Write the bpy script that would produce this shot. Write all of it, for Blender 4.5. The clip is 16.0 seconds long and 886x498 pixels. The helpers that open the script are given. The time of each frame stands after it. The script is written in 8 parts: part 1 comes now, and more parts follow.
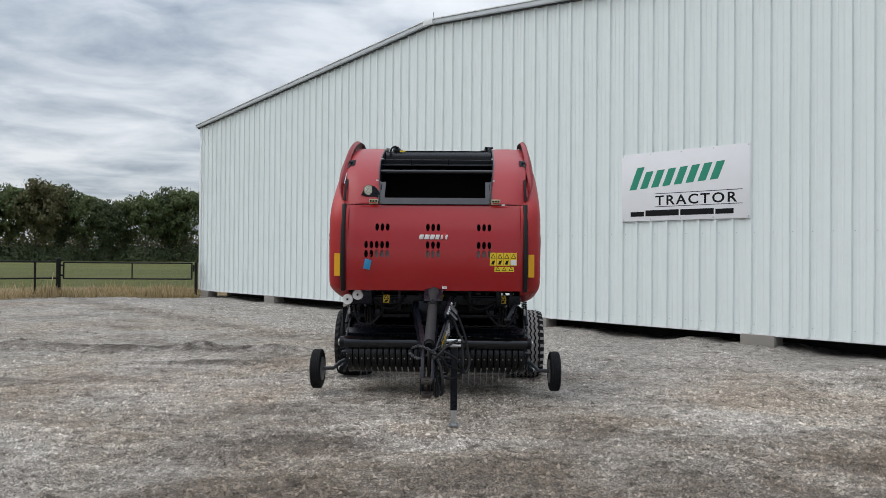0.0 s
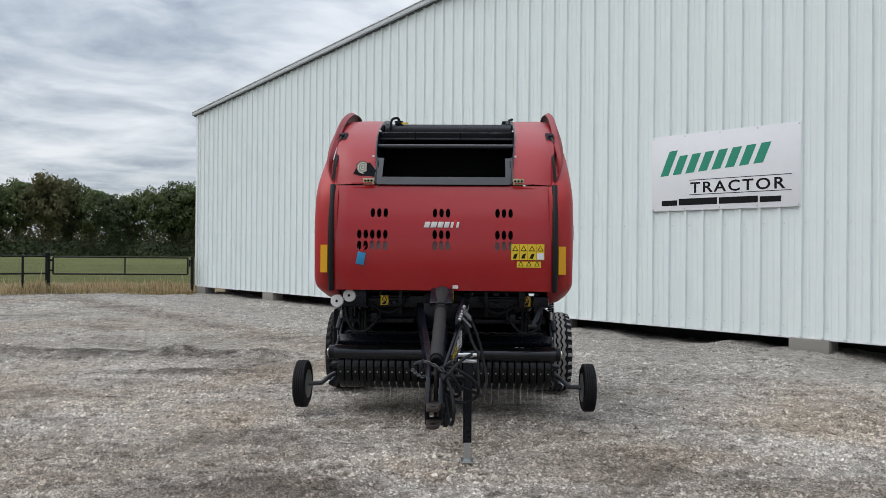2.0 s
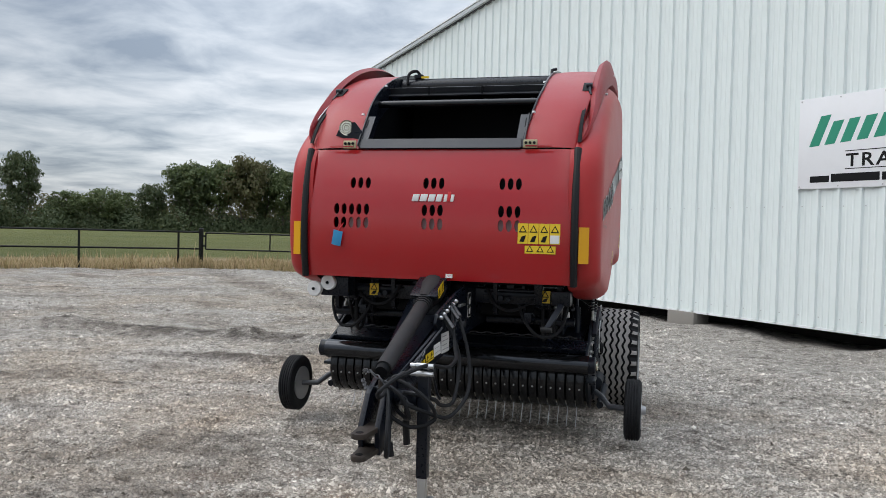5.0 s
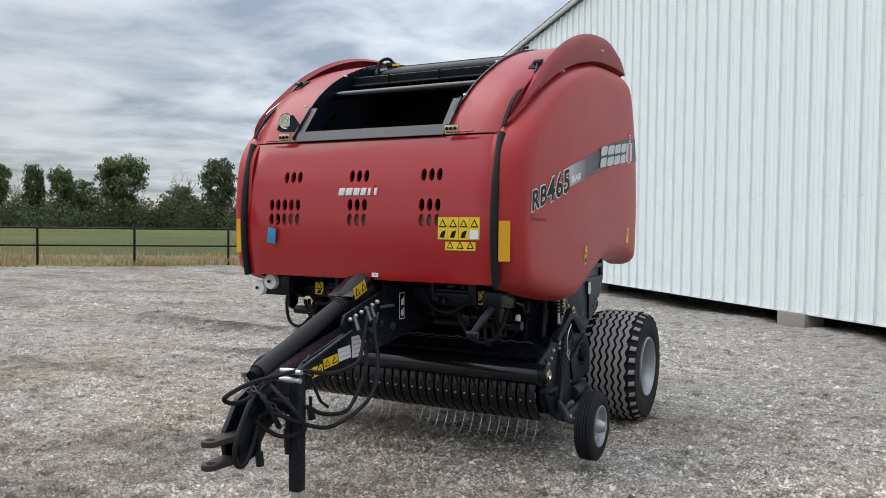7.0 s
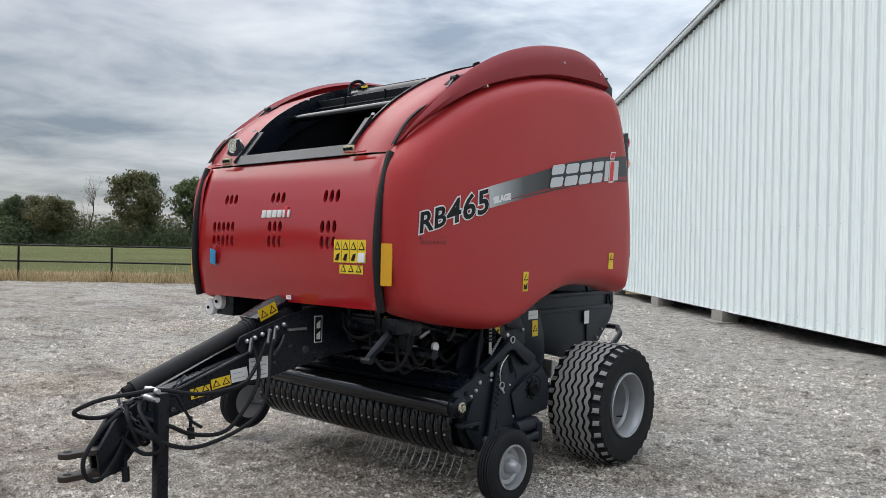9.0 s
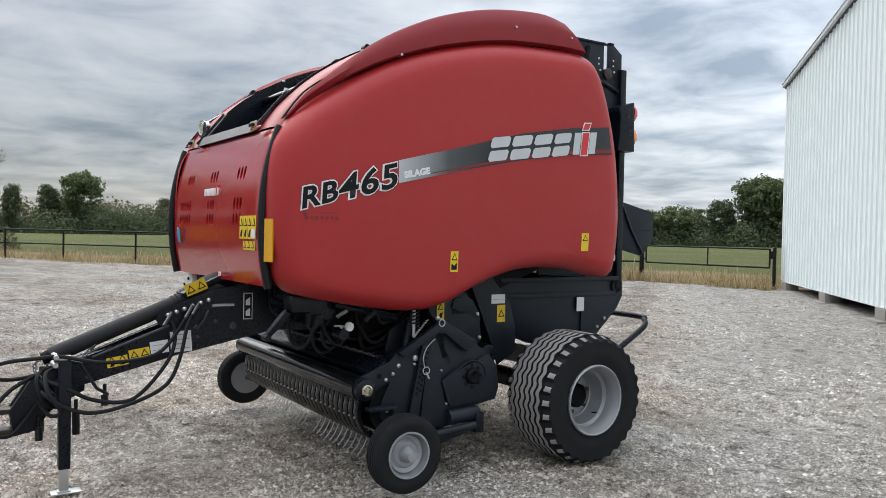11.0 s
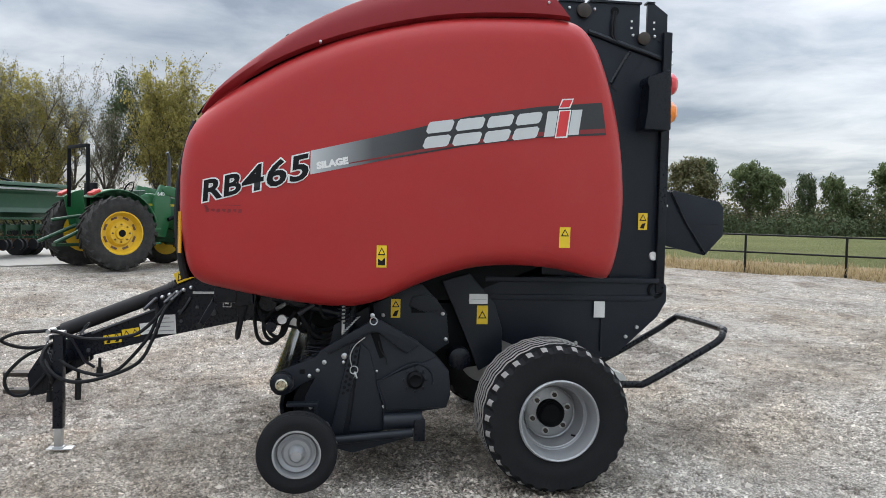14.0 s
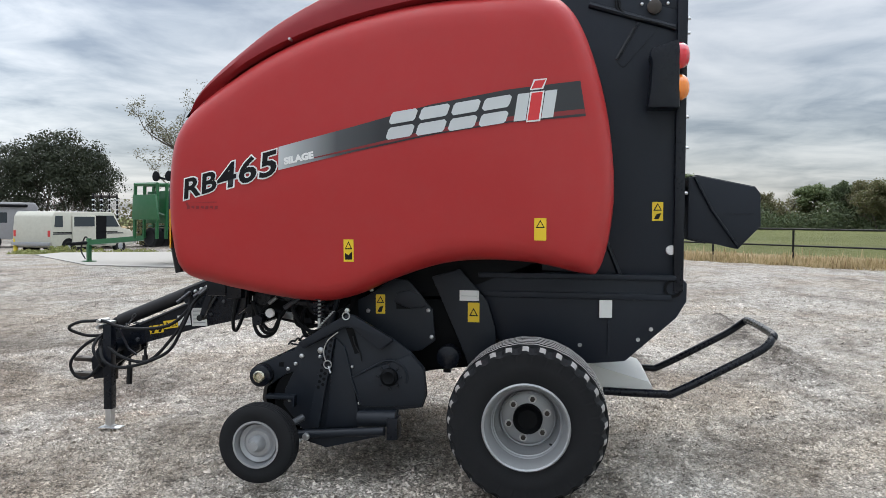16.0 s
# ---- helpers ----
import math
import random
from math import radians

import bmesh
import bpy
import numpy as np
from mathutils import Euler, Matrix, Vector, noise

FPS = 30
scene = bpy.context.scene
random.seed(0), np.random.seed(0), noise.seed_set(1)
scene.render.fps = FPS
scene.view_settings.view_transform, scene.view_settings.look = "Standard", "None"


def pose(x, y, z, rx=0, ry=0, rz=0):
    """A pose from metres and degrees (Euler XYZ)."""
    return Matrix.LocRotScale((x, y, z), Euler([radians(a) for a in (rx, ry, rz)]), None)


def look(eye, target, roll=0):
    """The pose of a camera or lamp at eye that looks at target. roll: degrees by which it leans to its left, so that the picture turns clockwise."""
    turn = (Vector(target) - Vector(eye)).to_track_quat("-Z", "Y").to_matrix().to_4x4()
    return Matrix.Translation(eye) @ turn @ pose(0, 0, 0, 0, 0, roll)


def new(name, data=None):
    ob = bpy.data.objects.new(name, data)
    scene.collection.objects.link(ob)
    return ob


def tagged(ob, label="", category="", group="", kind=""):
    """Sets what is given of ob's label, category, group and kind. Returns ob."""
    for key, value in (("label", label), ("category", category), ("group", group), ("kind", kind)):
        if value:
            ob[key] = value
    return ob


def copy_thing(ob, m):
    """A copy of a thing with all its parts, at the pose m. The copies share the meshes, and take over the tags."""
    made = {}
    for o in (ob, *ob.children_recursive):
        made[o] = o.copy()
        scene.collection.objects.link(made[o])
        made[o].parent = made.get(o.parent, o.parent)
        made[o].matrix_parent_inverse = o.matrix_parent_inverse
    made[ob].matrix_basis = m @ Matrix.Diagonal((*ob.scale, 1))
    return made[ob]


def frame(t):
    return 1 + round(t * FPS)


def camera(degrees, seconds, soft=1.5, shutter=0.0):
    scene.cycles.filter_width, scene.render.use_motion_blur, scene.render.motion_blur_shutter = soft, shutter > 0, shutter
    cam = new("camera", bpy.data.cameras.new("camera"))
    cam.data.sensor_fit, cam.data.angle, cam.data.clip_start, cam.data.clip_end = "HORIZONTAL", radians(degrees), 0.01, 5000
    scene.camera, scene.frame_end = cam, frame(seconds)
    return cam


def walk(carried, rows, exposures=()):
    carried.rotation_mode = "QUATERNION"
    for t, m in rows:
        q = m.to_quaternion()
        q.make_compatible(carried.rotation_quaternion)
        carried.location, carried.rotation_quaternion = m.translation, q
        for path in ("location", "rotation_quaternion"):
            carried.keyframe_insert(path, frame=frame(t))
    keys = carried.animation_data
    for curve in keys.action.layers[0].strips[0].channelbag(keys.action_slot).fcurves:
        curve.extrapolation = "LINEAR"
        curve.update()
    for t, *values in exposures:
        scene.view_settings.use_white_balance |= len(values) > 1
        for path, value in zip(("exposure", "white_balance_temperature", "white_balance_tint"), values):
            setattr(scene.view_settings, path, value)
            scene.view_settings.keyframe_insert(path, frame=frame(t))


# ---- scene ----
cam = camera(58.5, 16.0, soft=0.45)
METRES, EYE, TILT, LEAN, TURN = 12.149, 1.47, 0.0, 0.0, 0.0
ROWS = [
    (0.0, 0.0, 0.0, 0.0, -0.0, 0.54, -0.47),
    (0.5, -0.0001, 0.0282, -0.0023, 0.09, 0.54, -0.41),
    (1.0, -0.0002, 0.0581, -0.0009, 0.29, 0.45, -0.34),
    (1.5, -0.0024, 0.0902, -0.001, 0.47, 0.33, -0.43),
    (2.0, -0.0011, 0.1178, -0.0019, 0.64, 0.18, -0.5),
    (2.5, 0.001, 0.1449, -0.0012, 1.19, -0.01, -0.52),
    (3.0, 0.0033, 0.1688, -0.0014, 2.42, -0.2, -0.61),
    (3.5, 0.0191, 0.1851, -0.0017, 4.67, -0.47, -0.76),
    (4.0, 0.0451, 0.2003, -0.0003, 7.51, -0.78, -1.01),
    (6.5, 0.1758, 0.2871, -0.0029, 23.57, -1.9, -1.06),
    (7.0, 0.2048, 0.3056, 0.0004, 26.7, -1.85, -0.59),
    (7.5, 0.2305, 0.3264, 0.0, 29.88, -1.64, -0.32),
    (8.0, 0.2595, 0.3446, -0.0005, 33.18, -1.25, -0.32),
    (8.5, 0.2859, 0.3662, 0.0012, 36.7, -0.77, -0.54),
    (9.0, 0.3082, 0.3916, 0.0019, 40.43, -0.33, -1.0),
    (11.5, 0.4001, 0.5341, -0.0033, 59.03, -1.61, -0.92),
    (12.0, 0.4106, 0.5669, -0.0024, 63.09, -2.0, -0.75),
    (12.5, 0.4187, 0.6011, -0.0011, 67.51, -2.15, -0.86),
    (13.0, 0.4214, 0.6304, -0.0014, 71.97, -2.11, -1.14),
    (13.5, 0.4258, 0.6601, -0.0005, 76.41, -2.13, -1.34),
    (14.0, 0.4335, 0.6912, 0.0015, 80.66, -2.21, -1.34),
    (14.5, 0.4338, 0.7194, -0.0016, 84.88, -2.26, -1.23),
    (15.0, 0.4332, 0.749, -0.0007, 89.16, -2.15, -1.06),
    (15.5, 0.432, 0.78, 0.0005, 93.41, -2.0, -0.8),
    (16.0, 0.422, 0.8087, -0.0024, 97.55, -2.08, -0.38),
]
walk(cam, [(t, pose(0, 0, EYE, TILT, LEAN, TURN) @ pose(METRES * x, METRES * y, METRES * z, 90 + pitch, roll, yaw)) for t, x, y, z, yaw, pitch, roll in ROWS],
     [(0.0, 0.55), (3.5, 0.68), (7.0, 0.90), (9.0, 0.93), (12.5, 1.20), (16.0, 1.28)])

# exposure follows the clip camera's slow brightening
# ------------------------------------------------------------------ light
world = bpy.data.worlds.new("sky")
scene.world = world
world.use_nodes = True
wn, wl = world.node_tree.nodes, world.node_tree.links
wn.clear()


def wnode(kind, **vals):
    n = wn.new(kind)
    for k, v in vals.items():
        n.inputs[k].default_value = v
    return n


SUN_AZ, SUN_EL = 262.0, 48.0   # degrees clockwise from +y, and above the horizon
sky = wn.new("ShaderNodeTexSky")
sky.sky_type, sky.sun_disc = "NISHITA", False
sky.sun_elevation, sky.sun_rotation = radians(SUN_EL), radians(SUN_AZ)
tc = wn.new("ShaderNodeTexCoord")
sep = wn.new("ShaderNodeSeparateXYZ")
wl.new(tc.outputs["Generated"], sep.inputs[0])


def wmath(op, a, b=None):
    n = wn.new("ShaderNodeMath")
    n.operation = op
    for i, s in enumerate((a, b)):
        if s is None:
            continue
        if isinstance(s, (int, float)):
            n.inputs[i].default_value = s
        else:
            wl.new(s, n.inputs[i])
    return n.outputs[0]


# cloud deck: the way up is laid out on a flat layer overhead
den = wmath("ADD", wmath("MAXIMUM", sep.outputs[2], 0.0), 0.10)
com = wn.new("ShaderNodeCombineXYZ")
wl.new(wmath("DIVIDE", sep.outputs[0], den), com.inputs[0])
wl.new(wmath("DIVIDE", sep.outputs[1], den), com.inputs[1])
big = wnode("ShaderNodeTexNoise", Scale=0.62, Detail=5.0, Roughness=0.5, Distortion=0.25)
fine = wnode("ShaderNodeTexNoise", Scale=2.0, Detail=7.0, Roughness=0.55, Distortion=0.35)
wl.new(com.outputs[0], big.inputs["Vector"])
wl.new(com.outputs[0], fine.inputs["Vector"])
mixn = wmath("ADD", wmath("MULTIPLY", big.outputs["Fac"], 0.52), wmath("MULTIPLY", fine.outputs["Fac"], 0.48))
ramp = wn.new("ShaderNodeValToRGB")
wl.new(mixn, ramp.inputs[0])
el = ramp.color_ramp.elements
el[0].position, el[0].color = 0.38, (0.22, 0.26, 0.32, 1)
el[1].position, el[1].color = 0.63, (0.68, 0.70, 0.73, 1)
e2 = el.new(0.47)
e2.color = (0.40, 0.44, 0.49, 1)
e3 = el.new(0.54)
e3.color = (0.54, 0.57, 0.61, 1)
bg_sky = wnode("ShaderNodeBackground", Strength=0.10)
wl.new(sky.outputs[0], bg_sky.inputs[0])
bg_cloud = wnode("ShaderNodeBackground", Strength=0.92)
# an overcast sky is brightest overhead
up = wmath("MAXIMUM", sep.outputs[2], 0.0)
dome = wmath("ADD", wmath("MULTIPLY", wmath("ADD", wmath("MULTIPLY", up, 1.2), 0.2), up), 0.46)
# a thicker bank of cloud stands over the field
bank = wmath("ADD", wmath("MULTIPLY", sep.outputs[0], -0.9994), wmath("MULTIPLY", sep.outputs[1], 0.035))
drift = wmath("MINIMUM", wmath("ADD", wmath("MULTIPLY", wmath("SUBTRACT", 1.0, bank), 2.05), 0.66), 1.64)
# the unseen sky on this side is dimmed to darken the shed ribs' side faces
dim_side = wmath("MAXIMUM", wmath("ADD", wmath("MULTIPLY", sep.outputs[0], 0.68), wmath("MULTIPLY", sep.outputs[1], -0.73)), 0.0)
drift = wmath("MULTIPLY", drift, wmath("SUBTRACT", 1.0, wmath("MULTIPLY", dim_side, 0.42)))
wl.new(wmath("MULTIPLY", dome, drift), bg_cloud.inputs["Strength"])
wl.new(ramp.outputs[0], bg_cloud.inputs[0])
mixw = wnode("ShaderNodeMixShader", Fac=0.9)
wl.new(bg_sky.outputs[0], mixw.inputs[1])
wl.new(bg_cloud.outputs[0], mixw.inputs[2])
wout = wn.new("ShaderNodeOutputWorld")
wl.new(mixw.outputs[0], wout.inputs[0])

sun = new("sun", bpy.data.lights.new("sun", "SUN"))
sun.data.energy, sun.data.angle, sun.data.color = 0.85, radians(60), (1.0, 0.96, 0.90)
sa, se = radians(SUN_AZ), radians(SUN_EL)
sun.matrix_world = look((math.sin(sa) * math.cos(se) * 50, math.cos(sa) * math.cos(se) * 50, math.sin(se) * 50), (0, 0, 0))

# ------------------------------------------------------------------ materials


class Nodes:
    """A node material with a short way to add and join nodes."""

    def __init__(self, name):
        self.mat = bpy.data.materials.new(name)
        self.mat.use_nodes = True
        self.n, self.l = self.mat.node_tree.nodes, self.mat.node_tree.links
        self.bsdf = self.n["Principled BSDF"]
        self.coord = self.n.new("ShaderNodeTexCoord").outputs["Object"]

    def add(self, kind, links=(), **vals):
        node = self.n.new(kind)
        for k, v in vals.items():
            node.inputs[k.replace("_", " ")].default_value = v
        for k, s in dict(links).items():
            self.l.new(s, node.inputs[k])
        return node

    def math(self, op, a, b=0.0, clamp=False):
        node = self.n.new("ShaderNodeMath")
        node.operation, node.use_clamp = op, clamp
        for i, s in enumerate((a, b)):
            if isinstance(s, (int, float)):
                node.inputs[i].default_value = s
            else:
                self.l.new(s, node.inputs[i])
        return node.outputs[0]

    def noise(self, scale, detail=4.0, rough=0.55, vec=None, distort=0.0):
        node = self.add("ShaderNodeTexNoise", Scale=scale, Detail=detail, Roughness=rough, Distortion=distort)
        self.l.new(vec or self.coord, node.inputs["Vector"])
        return node.outputs["Fac"]

    def ramp(self, fac, *stops):
        node = self.n.new("ShaderNodeValToRGB")
        self.l.new(fac, node.inputs[0])
        els = node.color_ramp.elements
        els[0].position, els[0].color = stops[0][0], (*stops[0][1], 1)
        els[1].position, els[1].color = stops[-1][0], (*stops[-1][1], 1)
        for p, c in stops[1:-1]:
            els.new(p).color = (*c, 1)
        return node.outputs[0]

    def mix(self, fac, a, b, blend="MIX"):
        node = self.n.new("ShaderNodeMix")
        node.data_type, node.blend_type = "RGBA", blend
        for i, s in ((0, fac), (6, a), (7, b)):
            if isinstance(s, (int, float)):
                node.inputs[i].default_value = s
            elif isinstance(s, tuple):
                node.inputs[i].default_value = (*s, 1)
            else:
                self.l.new(s, node.inputs[i])
        return node.outputs[2]

    def bump(self, height, strength, dist=0.01, under=None):
        node = self.add("ShaderNodeBump", {"Height": height}, Strength=strength, Distance=dist)
        if under is not None:
            self.l.new(under, node.inputs["Normal"])
        self.l.new(node.outputs[0], self.bsdf.inputs["Normal"])
        return node.outputs[0]

    def set(self, **vals):
        for k, v in vals.items():
            sock = self.bsdf.inputs[k.replace("_", " ")]
            if hasattr(v, "is_output"):
                self.l.new(v, sock)
            else:
                sock.default_value = (*v, 1) if isinstance(v, tuple) and len(v) == 3 else v
        return self


def painted(name, colour, rough=0.4, metal=0.0, dirt=0.15, dirt_colour=(0.20, 0.17, 0.14), bump=0.03, coat=0.0, grain=60.0, spec=0.5):
    """Paint, rubber, plastic or bare metal with blotches, dust and a fine grain."""
    m = Nodes(name)
    blot = m.noise(2.3, 5.0, 0.6)
    fine = m.noise(grain, 3.0, 0.6)
    base = m.mix(m.math("MULTIPLY", blot, 0.22), colour, tuple(c * 0.72 for c in colour))
    dust = m.math("MULTIPLY", m.math("SUBTRACT", m.noise(7.0, 8.0, 0.7), 0.42, True), dirt * 4, True)
    base = m.mix(dust, base, dirt_colour)
    ro = m.math("ADD", m.math("MULTIPLY", m.math("ADD", m.math("MULTIPLY", fine, 0.5), m.math("MULTIPLY", blot, 0.5)), 0.25), rough - 0.12)
    m.set(Base_Color=base, Roughness=ro, Metallic=metal, Coat_Weight=coat, Coat_Roughness=0.12, Specular_IOR_Level=spec)
    m.bump(fine, bump, 0.004)
    return m.mat


RED = painted("red_plastic", (0.392, 0.0245, 0.0255), 0.40, dirt=0.05, dirt_colour=(0.33, 0.12, 0.11), bump=0.05, grain=140, spec=0.34)
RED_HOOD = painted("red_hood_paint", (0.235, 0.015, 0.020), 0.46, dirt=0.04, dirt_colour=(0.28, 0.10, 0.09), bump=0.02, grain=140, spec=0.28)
RED_GLOSS = painted("red_gloss_paint", (0.375, 0.0115, 0.0155), 0.15, dirt=0.03, dirt_colour=(0.28, 0.09, 0.08), bump=0.003, coat=0.42, spec=0.5)
RED_SATIN = painted("red_satin_paint", (0.30, 0.013, 0.017), 0.36, dirt=0.03, dirt_colour=(0.28, 0.09, 0.08), bump=0.01, spec=0.34)
SATIN = painted("satin_black_paint", (0.0095, 0.0130, 0.0195), 0.44, dirt=0.03, dirt_colour=(0.040, 0.042, 0.046), spec=0.30)
BLACK = painted("black_paint", (0.0050, 0.0070, 0.0122), 0.28, dirt=0.015, dirt_colour=(0.03, 0.03, 0.03), spec=0.27)
SILL = painted("slate_steel", (0.020, 0.023, 0.030), 0.42, metal=0.1, dirt=0.05)
BAFFLE = painted("pale_baffle", (0.36, 0.30, 0.30), 0.4, dirt=0.05)
# near-black; in the chamber, gaps, notches and holes it stands for shade
DARK = painted("dark_steel_and_shade", (0.0022, 0.0028, 0.0040), 0.6, dirt=0.02, dirt_colour=(0.02, 0.02, 0.018), spec=0.15)
CHARCOAL = painted("charcoal_plastic", (0.0090, 0.0126, 0.0208), 0.45, dirt=0.03, dirt_colour=(0.04, 0.04, 0.042), spec=0.28)
RUBBER = painted("black_rubber", (0.0115, 0.0122, 0.0142), 0.7, dirt=0.06, dirt_colour=(0.04, 0.038, 0.036), bump=0.1, spec=0.2)
FARM_RUBBER = painted("dusty_farm_rubber", (0.030, 0.029, 0.028), 0.85, dirt=0.25, dirt_colour=(0.11, 0.10, 0.09), bump=0.1, spec=0.2)
TREAD = painted("dusty_tread_rubber", (0.30, 0.29, 0.28), 0.9, dirt=0.3, dirt_colour=(0.42, 0.40, 0.38), bump=0.15)
SLEEVE = painted("worn_shaft_sleeve", (0.022, 0.022, 0.024), 0.62, dirt=0.15, dirt_colour=(0.075, 0.07, 0.065), bump=0.05, spec=0.25)
PAD = painted("worn_pale_concrete", (0.285, 0.272, 0.250), 0.85, dirt=0.2, dirt_colour=(0.27, 0.25, 0.22), bump=0.2)
SEAL = painted("black_seal", (0.008, 0.0085, 0.010), 0.5, dirt=0.02, dirt_colour=(0.04, 0.04, 0.04), spec=0.3)
SILVER = painted("silver_paint", (0.36, 0.37, 0.385), 0.40, metal=0.4, dirt=0.14, dirt_colour=(0.16, 0.145, 0.125))
ZINC = painted("zinc_steel", (0.55, 0.56, 0.57), 0.35, metal=0.9, dirt=0.1)
GLOSS_BLACK = painted("gloss_black_paint", (0.005, 0.006, 0.0080), 0.20, dirt=0.01, coat=0.25, bump=0.01, spec=0.3)
BRASS_ZINC = painted("yellow_plated_steel", (0.52, 0.47, 0.30), 0.35, metal=0.8, dirt=0.15, dirt_colour=(0.14, 0.12, 0.09))
ROLLER_STEEL = painted("polished_black_steel", (0.048, 0.051, 0.057), 0.13, metal=0.85, dirt=0.05, bump=0.01)
CHROME = painted("worn_chrome", (0.56, 0.54, 0.44), 0.2, metal=1.0, dirt=0.05)
GREYBAR = painted("grey_steel", (0.042, 0.046, 0.054), 0.42, metal=0.1, dirt=0.06)
YELLOW = painted("yellow_label", (0.80, 0.55, 0.02), 0.45, dirt=0.02, bump=0.0)
AMBER = painted("amber_reflector", (0.72, 0.36, 0.01), 0.3, dirt=0.02, bump=0.0)
WHITE = painted("white_label", (0.78, 0.78, 0.77), 0.45, dirt=0.02, bump=0.0)
PRINT_GREY = painted("grey_print", (0.40, 0.40, 0.41), 0.5, dirt=0.0, bump=0.0)
INK = painted("black_ink", (0.006, 0.0062, 0.0075), 0.45, dirt=0.0, bump=0.0, spec=0.2)


def fading_band():
    """Printed band that runs from silver to black along the machine."""
    m = Nodes("fading_band")
    y = m.add("ShaderNodeSeparateXYZ", {0: m.coord}).outputs[1]
    m.set(Base_Color=m.ramp(m.math("MULTIPLY", m.math("ADD", y, 1.05), 1.25), (0.0, (0.50, 0.52, 0.53)), (0.14, (0.33, 0.35, 0.36)), (0.42, (0.065, 0.07, 0.075)), (0.72, (0.018, 0.02, 0.024))), Roughness=0.4)
    return m.mat


FADE = fading_band()
SILVER_DECAL = painted("silver_decal", (0.55, 0.57, 0.58), 0.35, metal=0.2, dirt=0.0, bump=0.0)
RED_DECAL = painted("bright_red_decal", (0.62, 0.03, 0.035), 0.4, dirt=0.0, bump=0.0)
DARKRED_DECAL = painted("dark_red_decal", (0.20, 0.012, 0.016), 0.4, dirt=0.0, bump=0.0)
BLUE = painted("blue_tag", (0.03, 0.28, 0.55), 0.5, dirt=0.02)
LENS_RED = painted("red_lens", (0.62, 0.015, 0.03), 0.15, dirt=0.0, bump=0.0, coat=1.0)
LENS_ORANGE = painted("orange_lens", (0.85, 0.22, 0.01), 0.15, dirt=0.0, bump=0.0, coat=1.0)
SIGN_WHITE = painted("sign_white", (0.80, 0.81, 0.84), 0.5, dirt=0.02, bump=0.0)
SIGN_GREEN = painted("sign_green", (0.02, 0.27, 0.17), 0.45, dirt=0.0, bump=0.0)
STEEL_WHITE = painted("white_sheet_steel", (0.785, 0.850, 0.846), 0.58, dirt=0.03, dirt_colour=(0.55, 0.54, 0.50), bump=0.01, spec=0.22)
TRIM_WHITE = painted("white_trim", (0.80, 0.83, 0.84), 0.4, dirt=0.03)
TRIM_GREY = painted("pale_grey_trim", (0.56, 0.60, 0.63), 0.4, dirt=0.03)
CONCRETE = painted("pale_concrete", (0.24, 0.225, 0.205), 0.85, dirt=0.25, dirt_colour=(0.25, 0.23, 0.2), bump=0.3)
TRENCH_DARK = painted("dark_trench_shade", (0.035, 0.031, 0.028), 0.95, dirt=0.2, dirt_colour=(0.06, 0.05, 0.04), bump=0.6)
FENCE = painted("black_pipe_paint", (0.006, 0.007, 0.006), 0.5, dirt=0.03, spec=0.2)
GREEN = painted("green_paint", (0.008, 0.098, 0.030), 0.38, dirt=0.14, dirt_colour=(0.10, 0.13, 0.08), coat=0.2)
GREEN_DARK = painted("dark_green_paint", (0.006, 0.052, 0.022), 0.45, dirt=0.14, dirt_colour=(0.08, 0.09, 0.06))
WHEEL_YELLOW = painted("wheel_yellow", (0.72, 0.44, 0.02), 0.4, dirt=0.25, dirt_colour=(0.22, 0.13, 0.05))
POST_YELLOW = painted("post_yellow", (0.75, 0.58, 0.04), 0.5, dirt=0.1)
RAIL_PALE = painted("faded_rail_paint", (0.52, 0.43, 0.30), 0.6, dirt=0.2)
CREAM = painted("cream_van_paint", (0.50, 0.49, 0.42), 0.45, dirt=0.15)
CAMPER = painted("weathered_camper_skin", (0.30, 0.30, 0.31), 0.5, metal=0.1, dirt=0.2)
RED_BIT = painted("red_lamp_plastic", (0.55, 0.03, 0.03), 0.35)
RUST_DARK = painted("worn_dark_steel", (0.035, 0.028, 0.024), 0.5, metal=0.3, dirt=0.2, dirt_colour=(0.10, 0.075, 0.055))
RUST = painted("rusty_steel", (0.12, 0.06, 0.035), 0.8, dirt=0.3)
BARK = painted("grey_bark", (0.075, 0.062, 0.05), 0.95, dirt=0.3, bump=0.5, grain=25)
GLASS = Nodes("tinted_glass").set(Base_Color=(0.05, 0.06, 0.07), Roughness=0.06, IOR=1.5, Coat_Weight=0.6).mat
LAMP_GLASS = Nodes("lamp_glass").set(Base_Color=(0.66, 0.67, 0.58), Roughness=0.2, Coat_Weight=0.5).mat


def leafy(name, *tones, dapple=True, thin=0.35):
    m = Nodes(name)
    geo = m.n.new("ShaderNodeNewGeometry")
    per = m.ramp(geo.outputs["Random Per Island"], *[(i / max(1, len(tones) - 1), t) for i, t in enumerate(tones)])
    clump = m.noise(0.7, 3.0)
    col = m.mix(clump, per, m.mix(0.35, per, (0.02, 0.03, 0.012))) if dapple else per
    m.set(Base_Color=col, Roughness=0.75)
    if thin:
        # light shines through a leaf
        glow = m.add("ShaderNodeBsdfTranslucent", {"Color": col})
        both = m.add("ShaderNodeMixShader", {1: m.bsdf.outputs[0], 2: glow.outputs[0]}, Fac=thin)
        m.l.new(both.outputs[0], m.n["Material Output"].inputs[0])
    return m.mat


